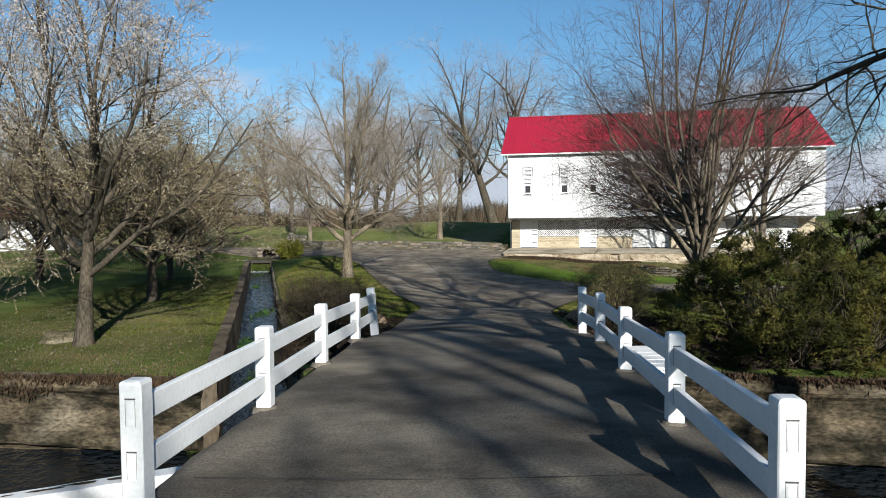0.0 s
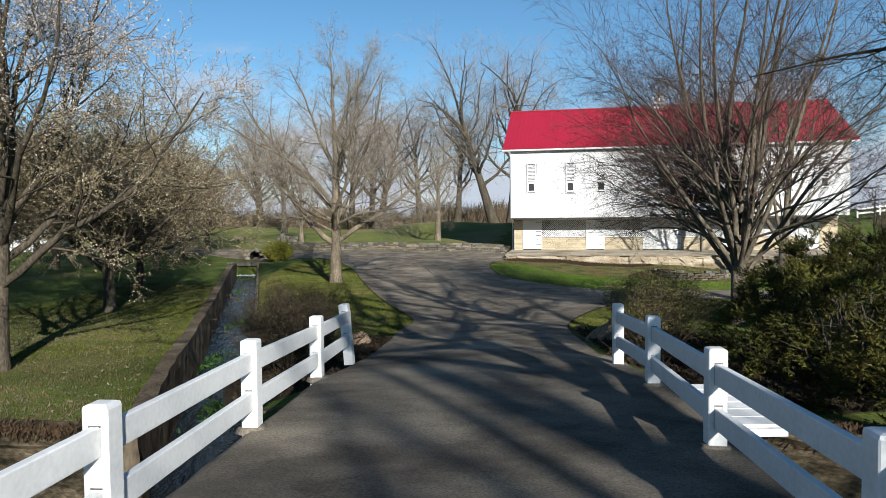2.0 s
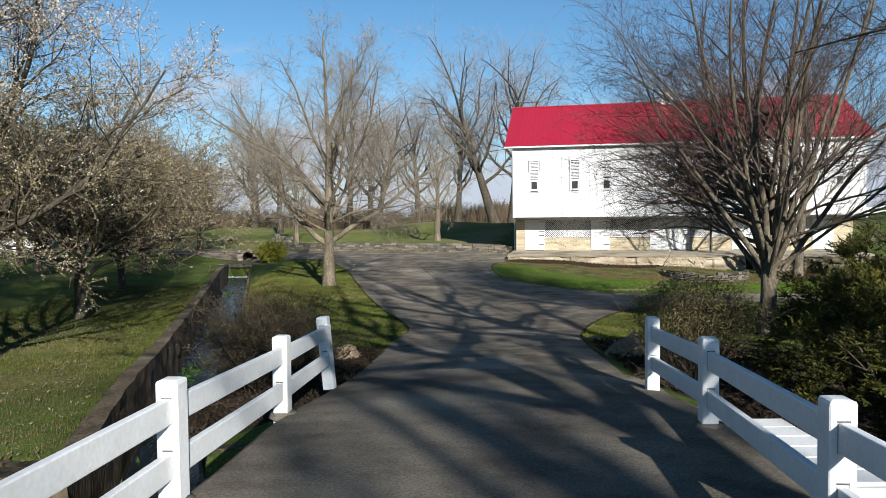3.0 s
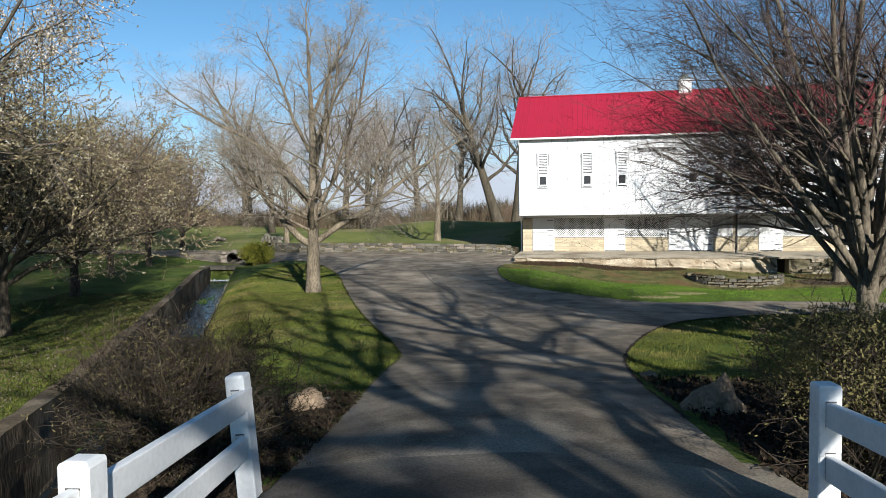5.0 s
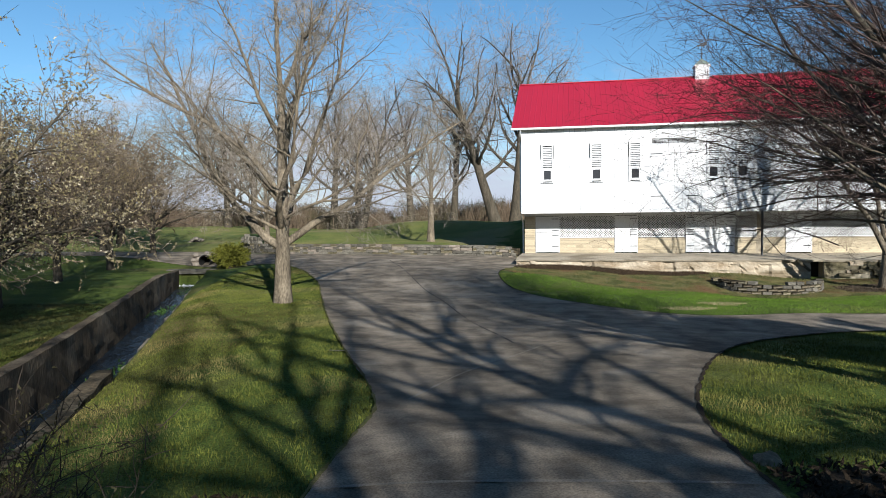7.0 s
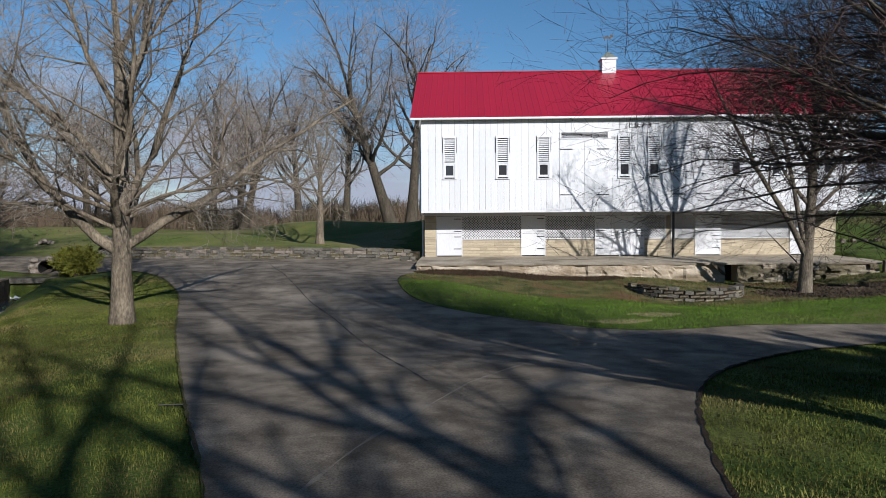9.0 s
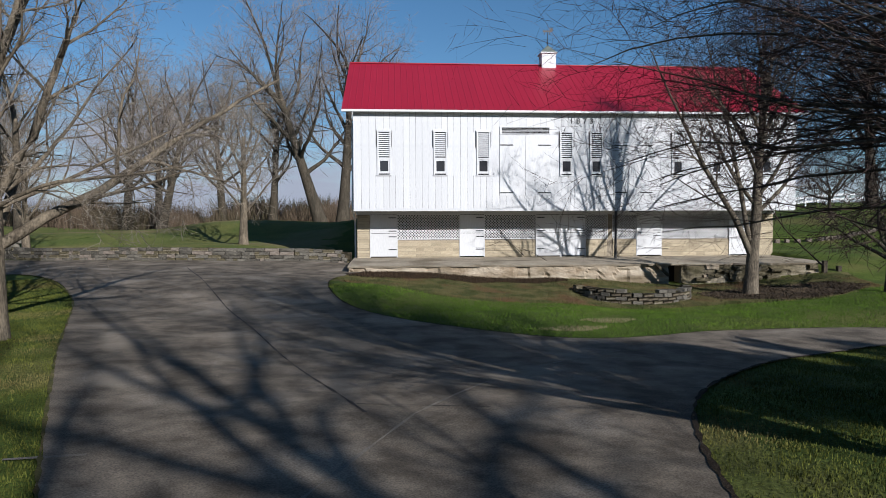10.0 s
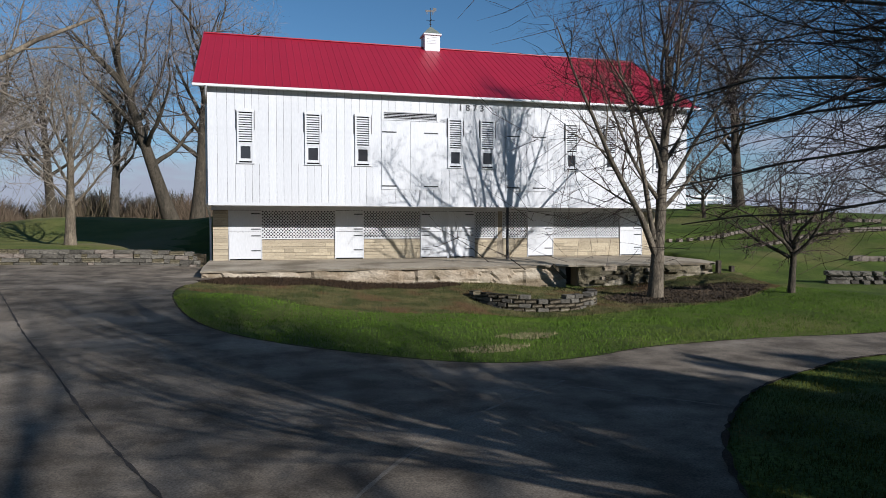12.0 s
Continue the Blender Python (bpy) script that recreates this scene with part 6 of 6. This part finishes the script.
def boulder(name, m, label, size, peak, mat, seed):
    bm = bmesh.new()
    bmesh.ops.create_icosphere(bm, subdivisions=4, radius=1)
    for v in bm.verts:
        p = v.co.copy()
        k = 1 + 0.30 * noise.noise(p * 1.3 + Vector((seed, 0, 0))) + 0.14 * noise.noise(p * 3.1 + Vector((0, seed, 0))) + 0.03 * noise.noise(p * 9)
        q = p * k
        q.z = max(q.z, -0.35)
        if peak and q.z > 0:
            f = max(0.35, 1 - 0.5 * q.z)
            q.x, q.y = q.x * f + 0.22 * q.z, q.y * f
        v.co = Vector((q.x * size[0], q.y * size[1], q.z * size[2]))
    ob = part(name, bm, mat, m=m, smooth=True)
    return tagged(ob, label, "boulder")


boulder("boulder", at(-1.68, 17.12, 15, 1, -0.12), "rounded tan boulder in the soil beside the drive", (0.25, 0.19, 0.17), False, M["boulder"], 3.0)
boulder("boulder", at(3.22, 16.12, 0, 1, -0.06), "pointed pale tan boulder at the drive's edge", (0.33, 0.28, 0.33), True, M["boulder"], 7.0)
boulder("boulder", at(-9.3, 16.4, 40, 1, -0.02), "low grey rock at the foot of a pear tree", (0.42, 0.34, 0.26), False, M["mossface"], 9.0)
boulder("boulder", at(3.2, 18.6, 40, 1, 0.0), "small dark rock at the lawn's edge", (0.16, 0.12, 0.08), False, M["boulder"], 11.0)


# culvert head with its fall of water, and the two pipe mouths
def build_culvert():
    c = thing("culvert", label="stone culvert head with a small waterfall into the channel", category="culvert")
    x0 = canal_x(50.3)
    part("lintel", boxes((x0 - 0.5, x0 + CANAL_W + 0.6, 50.1, 50.7, -0.62, -0.36), bevel=0.03), M["greystone"], c)
    part("cheek", boxes((x0 - 0.5, x0 + 0.05, 50.1, 50.8, -1.9, -0.62), bevel=0.02), M["oldwall"], c)
    part("cheek", boxes((x0 + CANAL_W - 0.05, x0 + CANAL_W + 0.6, 50.1, 50.8, -1.9, -0.62), bevel=0.02), M["oldwall"], c)
    # black back panel: darkness of the culvert's depth put into colour
    part("throat", boxes((x0, x0 + CANAL_W, 50.9, 51.0, -1.9, -0.4)), M["shadeblack"], c)
    bm = bmesh.new()
    rng = random.Random(2)
    rows = []
    for k in range(17):
        x = x0 + 0.12 + (CANAL_W - 0.24) * k / 16
        rows.append([bm.verts.new((x, 50.35 - 0.28 * f ** 1.6 + rng.uniform(-0.03, 0.03), -0.85 - 0.50 * f)) for f in (0, 0.15, 0.35, 0.6, 0.85, 1.0)])
    for a, b in zip(rows, rows[1:]):
        for j in range(5):
            bm.faces.new((a[j], a[j + 1], b[j + 1], b[j]))
    part("fall", bm, M["foam"], c, "white falling water", smooth=True)
    return c


build_culvert()


def pipe_mouth(x, y, z, r, seed):
    p = thing("drain_pipe", label="black drain pipe mouth set in a bank of loose stones", category="pipe")
    bm = bmesh.new()
    n = 20
    ring = lambda rr, yy: [bm.verts.new((x + rr * math.cos(k * math.tau / n), yy, z + rr * math.sin(k * math.tau / n))) for k in range(n)]
    a, b, c, d = ring(r, y), ring(r * 0.88, y), ring(r * 0.88, y + 1.2), ring(r, y + 1.2)
    for u, w in ((a, b), (b, c), (d, a)):
        for k in range(n):
            bm.faces.new((u[k], u[(k + 1) % n], w[(k + 1) % n], w[k]))
    bm.faces.new(c)
    part("pipe", bm, M["shadeblack"], p)
    rng = random.Random(seed)
    for k in range(16):
        a = rng.uniform(-0.3, math.pi + 0.3)
        s = rng.uniform(0.12, 0.26)
        bm = bmesh.new()
        bmesh.ops.create_icosphere(bm, subdivisions=2, radius=s)
        for v in bm.verts:
            v.co *= 1 + 0.25 * noise.noise(v.co * 6 + Vector((k, 0, 0)))
            v.co.z *= 0.7
        d = r + s * 0.8 + rng.uniform(0, 0.35)
        part("stone", bm, M["paleboulder"], p, m=Matrix.Translation((x + d * math.cos(a), y + 0.15 + rng.uniform(0, 0.3), z + d * math.sin(a) * 0.75 - 0.1)))
    return p


pipe_mouth(-13.6, 52.8, -0.05, 0.36, 1)
pipe_mouth(-19.8, 69.0, 0.35, 0.42, 2)


# white-painted timbers beside the bridge
def build_walk():
    w = thing("plank_shelf", label="white-painted plank shelf and edge beam beside the bridge deck", category="shelf")
    bm = bmesh.new()
    box(bm, -0.07, 0.07, 0, 4.4, -0.22, 0.0, bevel=0.01)
    a, c = Vector((2.36, 7.2, 0.55)), Vector((2.74, 11.5, 0.46))
    part("edge_beam", bm, M["fence"], w, m=Matrix.Translation(a) @ (c - a).to_track_quat("Y", "Z").to_matrix().to_4x4())
    for k in range(6):
        y = 9.95 + k * 0.29
        part("plank", boxes((2.82, 3.60, y, y + 0.275, 0.26, 0.30), bevel=0.006), M["fence"], w)
    for y in (9.93, 11.60):
        part("bearer", boxes((2.80, 3.62, y, y + 0.06, 0.17, 0.255), bevel=0.006), M["fence"], w)
    for y in (10.2, 11.3):
        part("leg", boxes((3.45, 3.55, y, y + 0.1, -1.9, 0.17)), M["darkbark"], w, "dark timber leg")
    return w


build_walk()


def build_beam():
    b = thing("fallen_beam", label="peeling white-painted timber lying across the stream", category="timber")
    a, c = Vector((-6.2, 6.75, -0.52)), Vector((-3.05, 8.25, -0.50))
    d = c - a
    rng = random.Random(6)
    bm = bmesh.new()
    rows = []
    for k in range(15):
        y = d.length * k / 14
        lo = -0.26 + rng.uniform(-0.03, 0.06)
        rows.append([bm.verts.new(p) for p in ((-0.12, y, lo), (-0.12, y, 0), (0.12, y, rng.uniform(-0.01, 0.01)), (0.12, y, lo))])
    for p, q in zip(rows, rows[1:]):
        for k in range(4):
            bm.faces.new((p[k], p[(k + 1) % 4], q[(k + 1) % 4], q[k]))
    bm.faces.new(rows[0])
    bm.faces.new(rows[-1][::-1])
    m = Matrix.Translation(a) @ d.to_track_quat("Y", "Z").to_matrix().to_4x4()
    beam = part("beam", bm, M["fence"], b, m=m)
    for k in range(9):
        bm = bmesh.new()
        y, w, long = rng.uniform(0.2, d.length - 0.6), rng.uniform(0.02, 0.05), rng.uniform(0.06, 0.2)
        u = rng.uniform(-0.06, 0.06)
        bm.faces.new([bm.verts.new((u + w * math.cos(q) * rng.uniform(0.6, 1.3), y + long * math.sin(q) * rng.uniform(0.7, 1.2), 0.016)) for q in (math.tau * i / 9 for i in range(9))])
        part("bare_patch", bm, M["darkbark"], beam, "dark patch where the paint has peeled")
    for y in (0.5, d.length - 0.4):
        part("stake", boxes((-0.06, 0.06, y - 0.06, y + 0.06, -1.5, -0.2)), M["darkbark"], b, m=m)
    return b


build_beam()

# weeds in the channel
rng = np.random.default_rng(17)
for cy, off, n in ((47.0, 0.8, 250), (40.0, 0.6, 250), (22.0, 0.4, 200), (17.5, 0.9, 120), (29.0, 1.0, 200)):
    c = np.stack([canal_x(cy) + off + rng.normal(0, 0.22, n), cy + rng.normal(0, 0.8, n), -1.40 - (50 - cy) * 0.005 + np.abs(rng.normal(0, 0.05, n))], 1)
    c[:, 0] = np.clip(c[:, 0], canal_x(c[:, 1]) + 0.15, canal_x(c[:, 1]) + CANAL_W - 0.2)
    tagged(new("water_weed", flakes("water_weed", c, 0.07, M["weed"], rng, 1.6)), "clump of bright green water weed", "plant", kind="stuff")


# low stone walls on the far slope
def slope_wall(pts, rows, label, seed, size=0.34, tall=0.17, gap=0.0):
    w = thing("slope_wall", label=label, category="garden wall", group="stone walls on the slope")
    rng = random.Random(seed)
    meshes = []
    for k in range(4):
        bm = boxes((-0.5, 0.5, -0.5, 0.5, -0.5, 0.5), bevel=0.12)
        for v in bm.verts:
            v.co += Vector([rng.uniform(-0.1, 0.1) for _ in range(3)])
        me = bpy.data.meshes.new("stone")
        bm.to_mesh(me)
        bm.free()
        me.materials.append(M["paleboulder"] if gap else M["greystone"])
        meshes.append(me)
    line = spline([(a, b, 0) for a, b in pts], size)
    for row in range(rows):
        for i, p in enumerate(line[:-1]):
            if gap and rng.random() < gap:
                continue
            d = line[i + 1] - p
            piece("stone", rng.choice(meshes), w, Matrix.Translation((p.x + (row % 2) * size / 2, p.y, gz(p.x, p.y) + tall * (row + 0.4))) @ Matrix.Rotation(math.atan2(d.y, d.x), 4, "Z") @ Matrix.Diagonal((size * rng.uniform(0.8, 1.05), 0.35, tall * rng.uniform(0.85, 1.1), 1)))
    return w


slope_wall([(26.2, 38.9), (28.4, 37.4), (33, 35.0), (39, 33)], 3, "low grey block wall at the foot of the grass slope", 1)
slope_wall([(31.5, 41.4), (36, 39.0), (44, 36)], 1, "row of upright pale stones on the grass slope", 2, 0.26, 0.24, 0.2)
slope_wall([(32.5, 47.0), (36, 45.6), (42, 43.0), (50, 40)], 1, "row of upright pale stones on the grass slope", 3, 0.26, 0.22, 0.25)
slope_wall([(27.5, 52.0), (33, 50.0), (42, 46.5)], 1, "row of upright pale stones on the grass slope", 4, 0.26, 0.20, 0.3)
slope_wall([(-12.4, 60.6), (-14.0, 62.6), (-14.6, 65.0)], 4, "taller stone wall end beside the upper drive", 5, 0.45, 0.26)


# house across the lawn
def build_house(x, y, turn):
    h = thing("house", pose(x, y, gz(x, y), 0, 0, turn), "low white house with a dull red roof behind the trees", "house")
    part("wall", boxes((-7, 7, -4, 4, -0.3, 2.9)), M["white"], h)
    bm = bmesh.new()
    prof = [(-4.6, 2.75), (0, 5.2), (4.6, 2.75), (4.6, 2.6), (0, 5.0), (-4.6, 2.6)]
    a = [bm.verts.new((-7.5, v, z)) for v, z in prof]
    b = [bm.verts.new((7.5, v, z)) for v, z in prof]
    bm.faces.new(a)
    bm.faces.new(b[::-1])
    for k in range(6):
        bm.faces.new((a[k], a[(k + 1) % 6], b[(k + 1) % 6], b[k]))
    part("roof", bm, M["redsiding"], h)
    for u in (-5.2, -2.6, 2.2, 4.8):
        w = part("window", boxes((u - 0.5, u + 0.5, -4.05, -3.99, 0.9, 2.2)), M["glass"], h)
        part("frame", boxes((u - 0.58, u - 0.5, -4.08, -3.99, 0.85, 2.25), (u + 0.5, u + 0.58, -4.08, -3.99, 0.85, 2.25), (u - 0.5, u + 0.5, -4.08, -3.99, 2.2, 2.25), (u - 0.5, u + 0.5, -4.1, -3.99, 0.82, 0.9)), M["white"], w)
    part("door", boxes((-0.5, 0.5, -4.06, -3.99, 0.0, 2.1)), M["darkbark"], h)
    return h


build_house(-40, 60, 20)


# white fence on the crest of the slope
def build_far_fence():
    f = thing("far_fence", label="white two-rail board fence on the crest of the grass slope", category="fence")
    a, b, n = Vector((44.0, 75.5)), Vector((59.5, 73.4)), 7
    spots = [a + (b - a) * k / n for k in range(n + 1)]
    turn = math.atan2(b.y - a.y, b.x - a.x)
    long = (b - a).length / n
    for k, p in enumerate(spots):
        z = gz(p.x, p.y)
        m = Matrix.Translation((p.x, p.y, z)) @ Matrix.Rotation(turn, 4, "Z")
        part("post", boxes((-0.07, 0.07, -0.07, 0.07, -0.3, 1.1), bevel=0.015), M["fence"], f, m=m)
        if k < n:
            rise = gz(spots[k + 1].x, spots[k + 1].y) - z
            for h in (0.45, 0.9):
                part("rail", boxes((0, math.hypot(long, rise), -0.1, -0.06, h - 0.09, h + 0.09), bevel=0.008), M["fence"], f, m=m @ Matrix.Rotation(-math.atan2(rise, long), 4, "Y"))
    return f


build_far_fence()


# mast with an aerial beyond the trees
def build_aerial(x, y):
    m = thing("aerial_mast", at(x, y), "thin metal mast with a television aerial", "aerial")
    part("mast", tube(bmesh.new(), [(0, 0, 0), (0, 0, 15.5)], [0.07, 0.05], 6), M["copper"], m)
    part("boom", tube(bmesh.new(), [(-1.6, 0, 15.2), (1.8, 0, 15.0)], [0.03, 0.03], 5), M["copper"], m)
    for k in range(6):
        u = -1.4 + k * 0.6
        part("element", tube(bmesh.new(), [(u, -0.4, 15.15 - 0.03 * k), (u, 0.4, 15.15 - 0.03 * k)], [0.012, 0.012], 4), M["copper"], m)
    return m


build_aerial(-47, 96)


# ---- brush, hedges and grass ----
def brush(name, line, deep, tall, count, label, mat, seed):
    """A belt of thin upright stems along a line."""
    rng = np.random.default_rng(seed)
    pts = np.array([(p.x, p.y) for p in spline([(a, b, 0) for a, b in line], 2.0)])
    i = rng.integers(0, len(pts), count)
    x, y = pts[i, 0] + rng.normal(0, deep * 0.6, count), pts[i, 1] + rng.normal(0, deep, count)
    z = height(x, y)
    clump = 0.55 + 0.45 * np.sin(x * 0.55 + seed) * np.sin(x * 0.21 + 2) + 0.25 * np.sin(x * 1.7)
    h = tall * rng.uniform(0.45, 1.05, count) * np.clip(clump + 0.35, 0.35, 1.25)
    w = 0.018 * rng.uniform(0.6, 1.5, count)
    a = rng.uniform(0, math.pi, count)
    lx, ly = rng.normal(0, 0.38, count) * h, rng.normal(0, 0.3, count) * h
    c, s = np.cos(a) * w, np.sin(a) * w
    v = np.stack([np.stack([x - c, y - s, z - 0.1], 1), np.stack([x + c, y + s, z - 0.1], 1), np.stack([x + lx + c * 0.5, y + ly + s * 0.5, z + h], 1), np.stack([x + lx - c * 0.5, y + ly - s * 0.5, z + h], 1)], 1).reshape(-1, 3)
    return tagged(new(name, quad_mesh(name, v, np.arange(4 * count).reshape(-1, 4), mat, False)), label, "brush", kind="stuff")


brush("brush", [(-75, 92), (-45, 100), (-25, 96), (-10, 92), (0, 90), (14, 92)], 4.0, 2.4, 42000, "brown belt of dry brush along the field's edge", M["brush"], 1)
brush("brush", [(-75, 100), (-30, 108), (0, 101), (20, 100)], 3.0, 2.8, 20000, "dark green-brown thicket along the field's edge", M["leaf"], 2)
brush("far_wood", [(-240, 170), (-120, 190), (0, 200), (120, 190), (260, 160)], 9.0, 5.0, 14000, "distant leafless wood on the skyline", M["brush"], 3)


def grass(name, count, area, avoid, size, seed, label, mat="turf", within=None):
    """Short blades over an area of the lawn, denser along the drive's edge."""
    rng = np.random.default_rng(seed)
    x, y = rng.uniform(area[0], area[1], count), rng.uniform(area[2], area[3], count)
    q = np.stack([x, y], 1)
    keep = ~inside(q, ROAD_POLY)
    keep &= ~((x > canal_x(y) - 0.1) & (x < canal_x(y) + CANAL_W + 0.1))
    keep &= y > bank_far(x) + 0.3
    if within is not None:
        keep &= inside(q, np.array(within))
    for poly in avoid:
        keep &= ~inside(q, np.array(poly))
    x, y = x[keep], y[keep]
    n = len(x)
    z = height(x, y) - verge(x, y)
    h = size * rng.uniform(0.5, 1.3, n)
    a = rng.uniform(0, math.tau, n)
    w = size * 0.16
    lx, ly = rng.normal(0, 0.35, n) * h, rng.normal(0, 0.35, n) * h
    c, s = np.cos(a) * w, np.sin(a) * w
    v = np.stack([np.stack([x - c, y - s, z - 0.01], 1), np.stack([x + c, y + s, z - 0.01], 1), np.stack([x + lx, y + ly, z + h], 1)], 1).reshape(-1, 3)
    return tagged(new(name, quad_mesh(name, v, np.arange(3 * n).reshape(-1, 3), M[mat], False)), label, "grass", kind="stuff")


BED_L = [(-1.3, 13.4), (-1.0, 17.6), (-1.8, 18.1), (-3.0, 17.7), (-3.8, 15.6), (-3.0, 12.9)]
BED_R = [(2.7, 13.4), (3.0, 18.2), (3.9, 18.6), (5.4, 18.4), (7.5, 17.5), (9, 15), (8.5, 12.4), (5, 12.2)]
grass("grass", 235000, (-9.0, -0.5, 17, 46), [BED_L], 0.040, 1, "short mown grass between the channel and the drive", "turf")
grass("grass", 120000, (3, 14, 18, 31), [BED_R], 0.042, 2, "short mown grass inside the fork of the drive", "turf")
ivy = [barn_xy(u, v) for u, v in ((-0.2, -4.3), (0.2, -3.0), (8.8, -3.0), (9.0, -4.0), (7.6, -4.7), (6.2, -4.3), (5.0, -5.1), (3.6, -4.7), (2.4, -5.4), (0.8, -5.3))]
ob = fill([(p.x, p.y) for p in spline([(a, b, 0) for a, b in ivy], 0.5, True)], 0.5, 0.06, M["soil"], "ivy_bed", dip=0.09)
tagged(ob, "dark bare soil under the ivy along the terrace wall", "ground", kind="structure")
grass("ivy", 60000, (2, 16, 42, 48), [], 0.12, 6, "dark brown ivy along the foot of the terrace wall", "ivy", ivy)
grass("grass", 110000, (2.5, 24, 31.5, 42), [bed, mulch], 0.05, 3, "short mown grass strip before the barn", "fresh")
grass("grass", 130000, (-14, -4, 12, 34), [], 0.045, 4, "short worn grass under the pear trees, coloured darker for the tree shade", "worn")


def tufts(name, poly, count, size, mat, seed, label):
    """Loose dry stalks and leaves inside an outline."""
    rng = np.random.default_rng(seed)
    p = np.array(poly)
    q = np.stack([rng.uniform(p[:, 0].min(), p[:, 0].max(), count), rng.uniform(p[:, 1].min(), p[:, 1].max(), count)], 1)
    q = q[inside(q, p)]
    z = height(q[:, 0], q[:, 1]) + 0.03 + np.abs(rng.normal(0, size * 0.6, len(q)))
    return tagged(new(name, flakes(name, np.column_stack([q, z]), size, mat, rng, 1.5)), label, "litter", kind="stuff")


def fringe(x0, x1, count, seed, label):
    """Dead grass and moss that hang over the head of the stream wall."""
    r = np.random.default_rng(seed)
    x = r.uniform(x0, x1, count)
    y = bank_far(x) - 0.19 - np.abs(r.normal(0, 0.05, count)) + np.maximum(0, r.normal(-0.1, 0.2, count))
    hang = np.abs(r.normal(0, 0.10, count)) * (0.4 + 1.2 * np.abs(np.sin(x * 1.9) * np.sin(x * 0.7 + 1)))
    way = np.tile(np.array([0.0, -0.5, -0.9]), (count, 1)) + r.normal(0, 0.3, (count, 3))
    c = np.stack([x, y, height(x, y) + 0.08 - hang], 1)
    return tagged(new("wall_fringe", flakes("wall_fringe", c, 0.035, M["ivy"], r, 1.8, way)), label, "moss", kind="stuff")


fringe(-20, -4.8, 15000, 51, "dark moss and dead grass along the head of the stream wall")
fringe(2.8, 16, 9000, 52, "dark moss and dead grass along the head of the stream wall")
for px, py, pw, pd in ((9.4, 34.4, 0.75, 0.30), (7.95, 33.5, 0.85, 0.28)):
    patch = [(px + pw * (1 + 0.25 * math.sin(3 * a)) * math.cos(a), py + pd * math.sin(a)) for a in (math.tau * i / 16 for i in range(16))]
    grass("dry_patch", 4000, (px - 1.2, px + 1.2, py - 0.6, py + 0.6), [], 0.055, int(px * 10), "pale dead grass on a worn spot of the lawn", "straw", patch)
grass("dry_stalks", 150000, (2.5, 26, 37, 48), [mulch, ivy], 0.08, 9, "dry brown grass and ivy in the terrace bed", "dry", bed)
tufts("leaf_litter", BED_L, 7000, 0.035, M["soil"], 6, "dead leaves on the soil")
tufts("leaf_litter", BED_R, 12000, 0.035, M["soil"], 7, "dead leaves on the soil under the shrubs")
tufts("leaf_litter", [(-13, 12.2), (-4.6, 12.4), (-7.5, 23), (-13, 24)], 6000, 0.02, M["bark"], 10, "dead brown leaves on the worn lawn")
tufts("leaf_litter", mulch, 7000, 0.04, M["mulch"], 8, "dark litter round the tree")
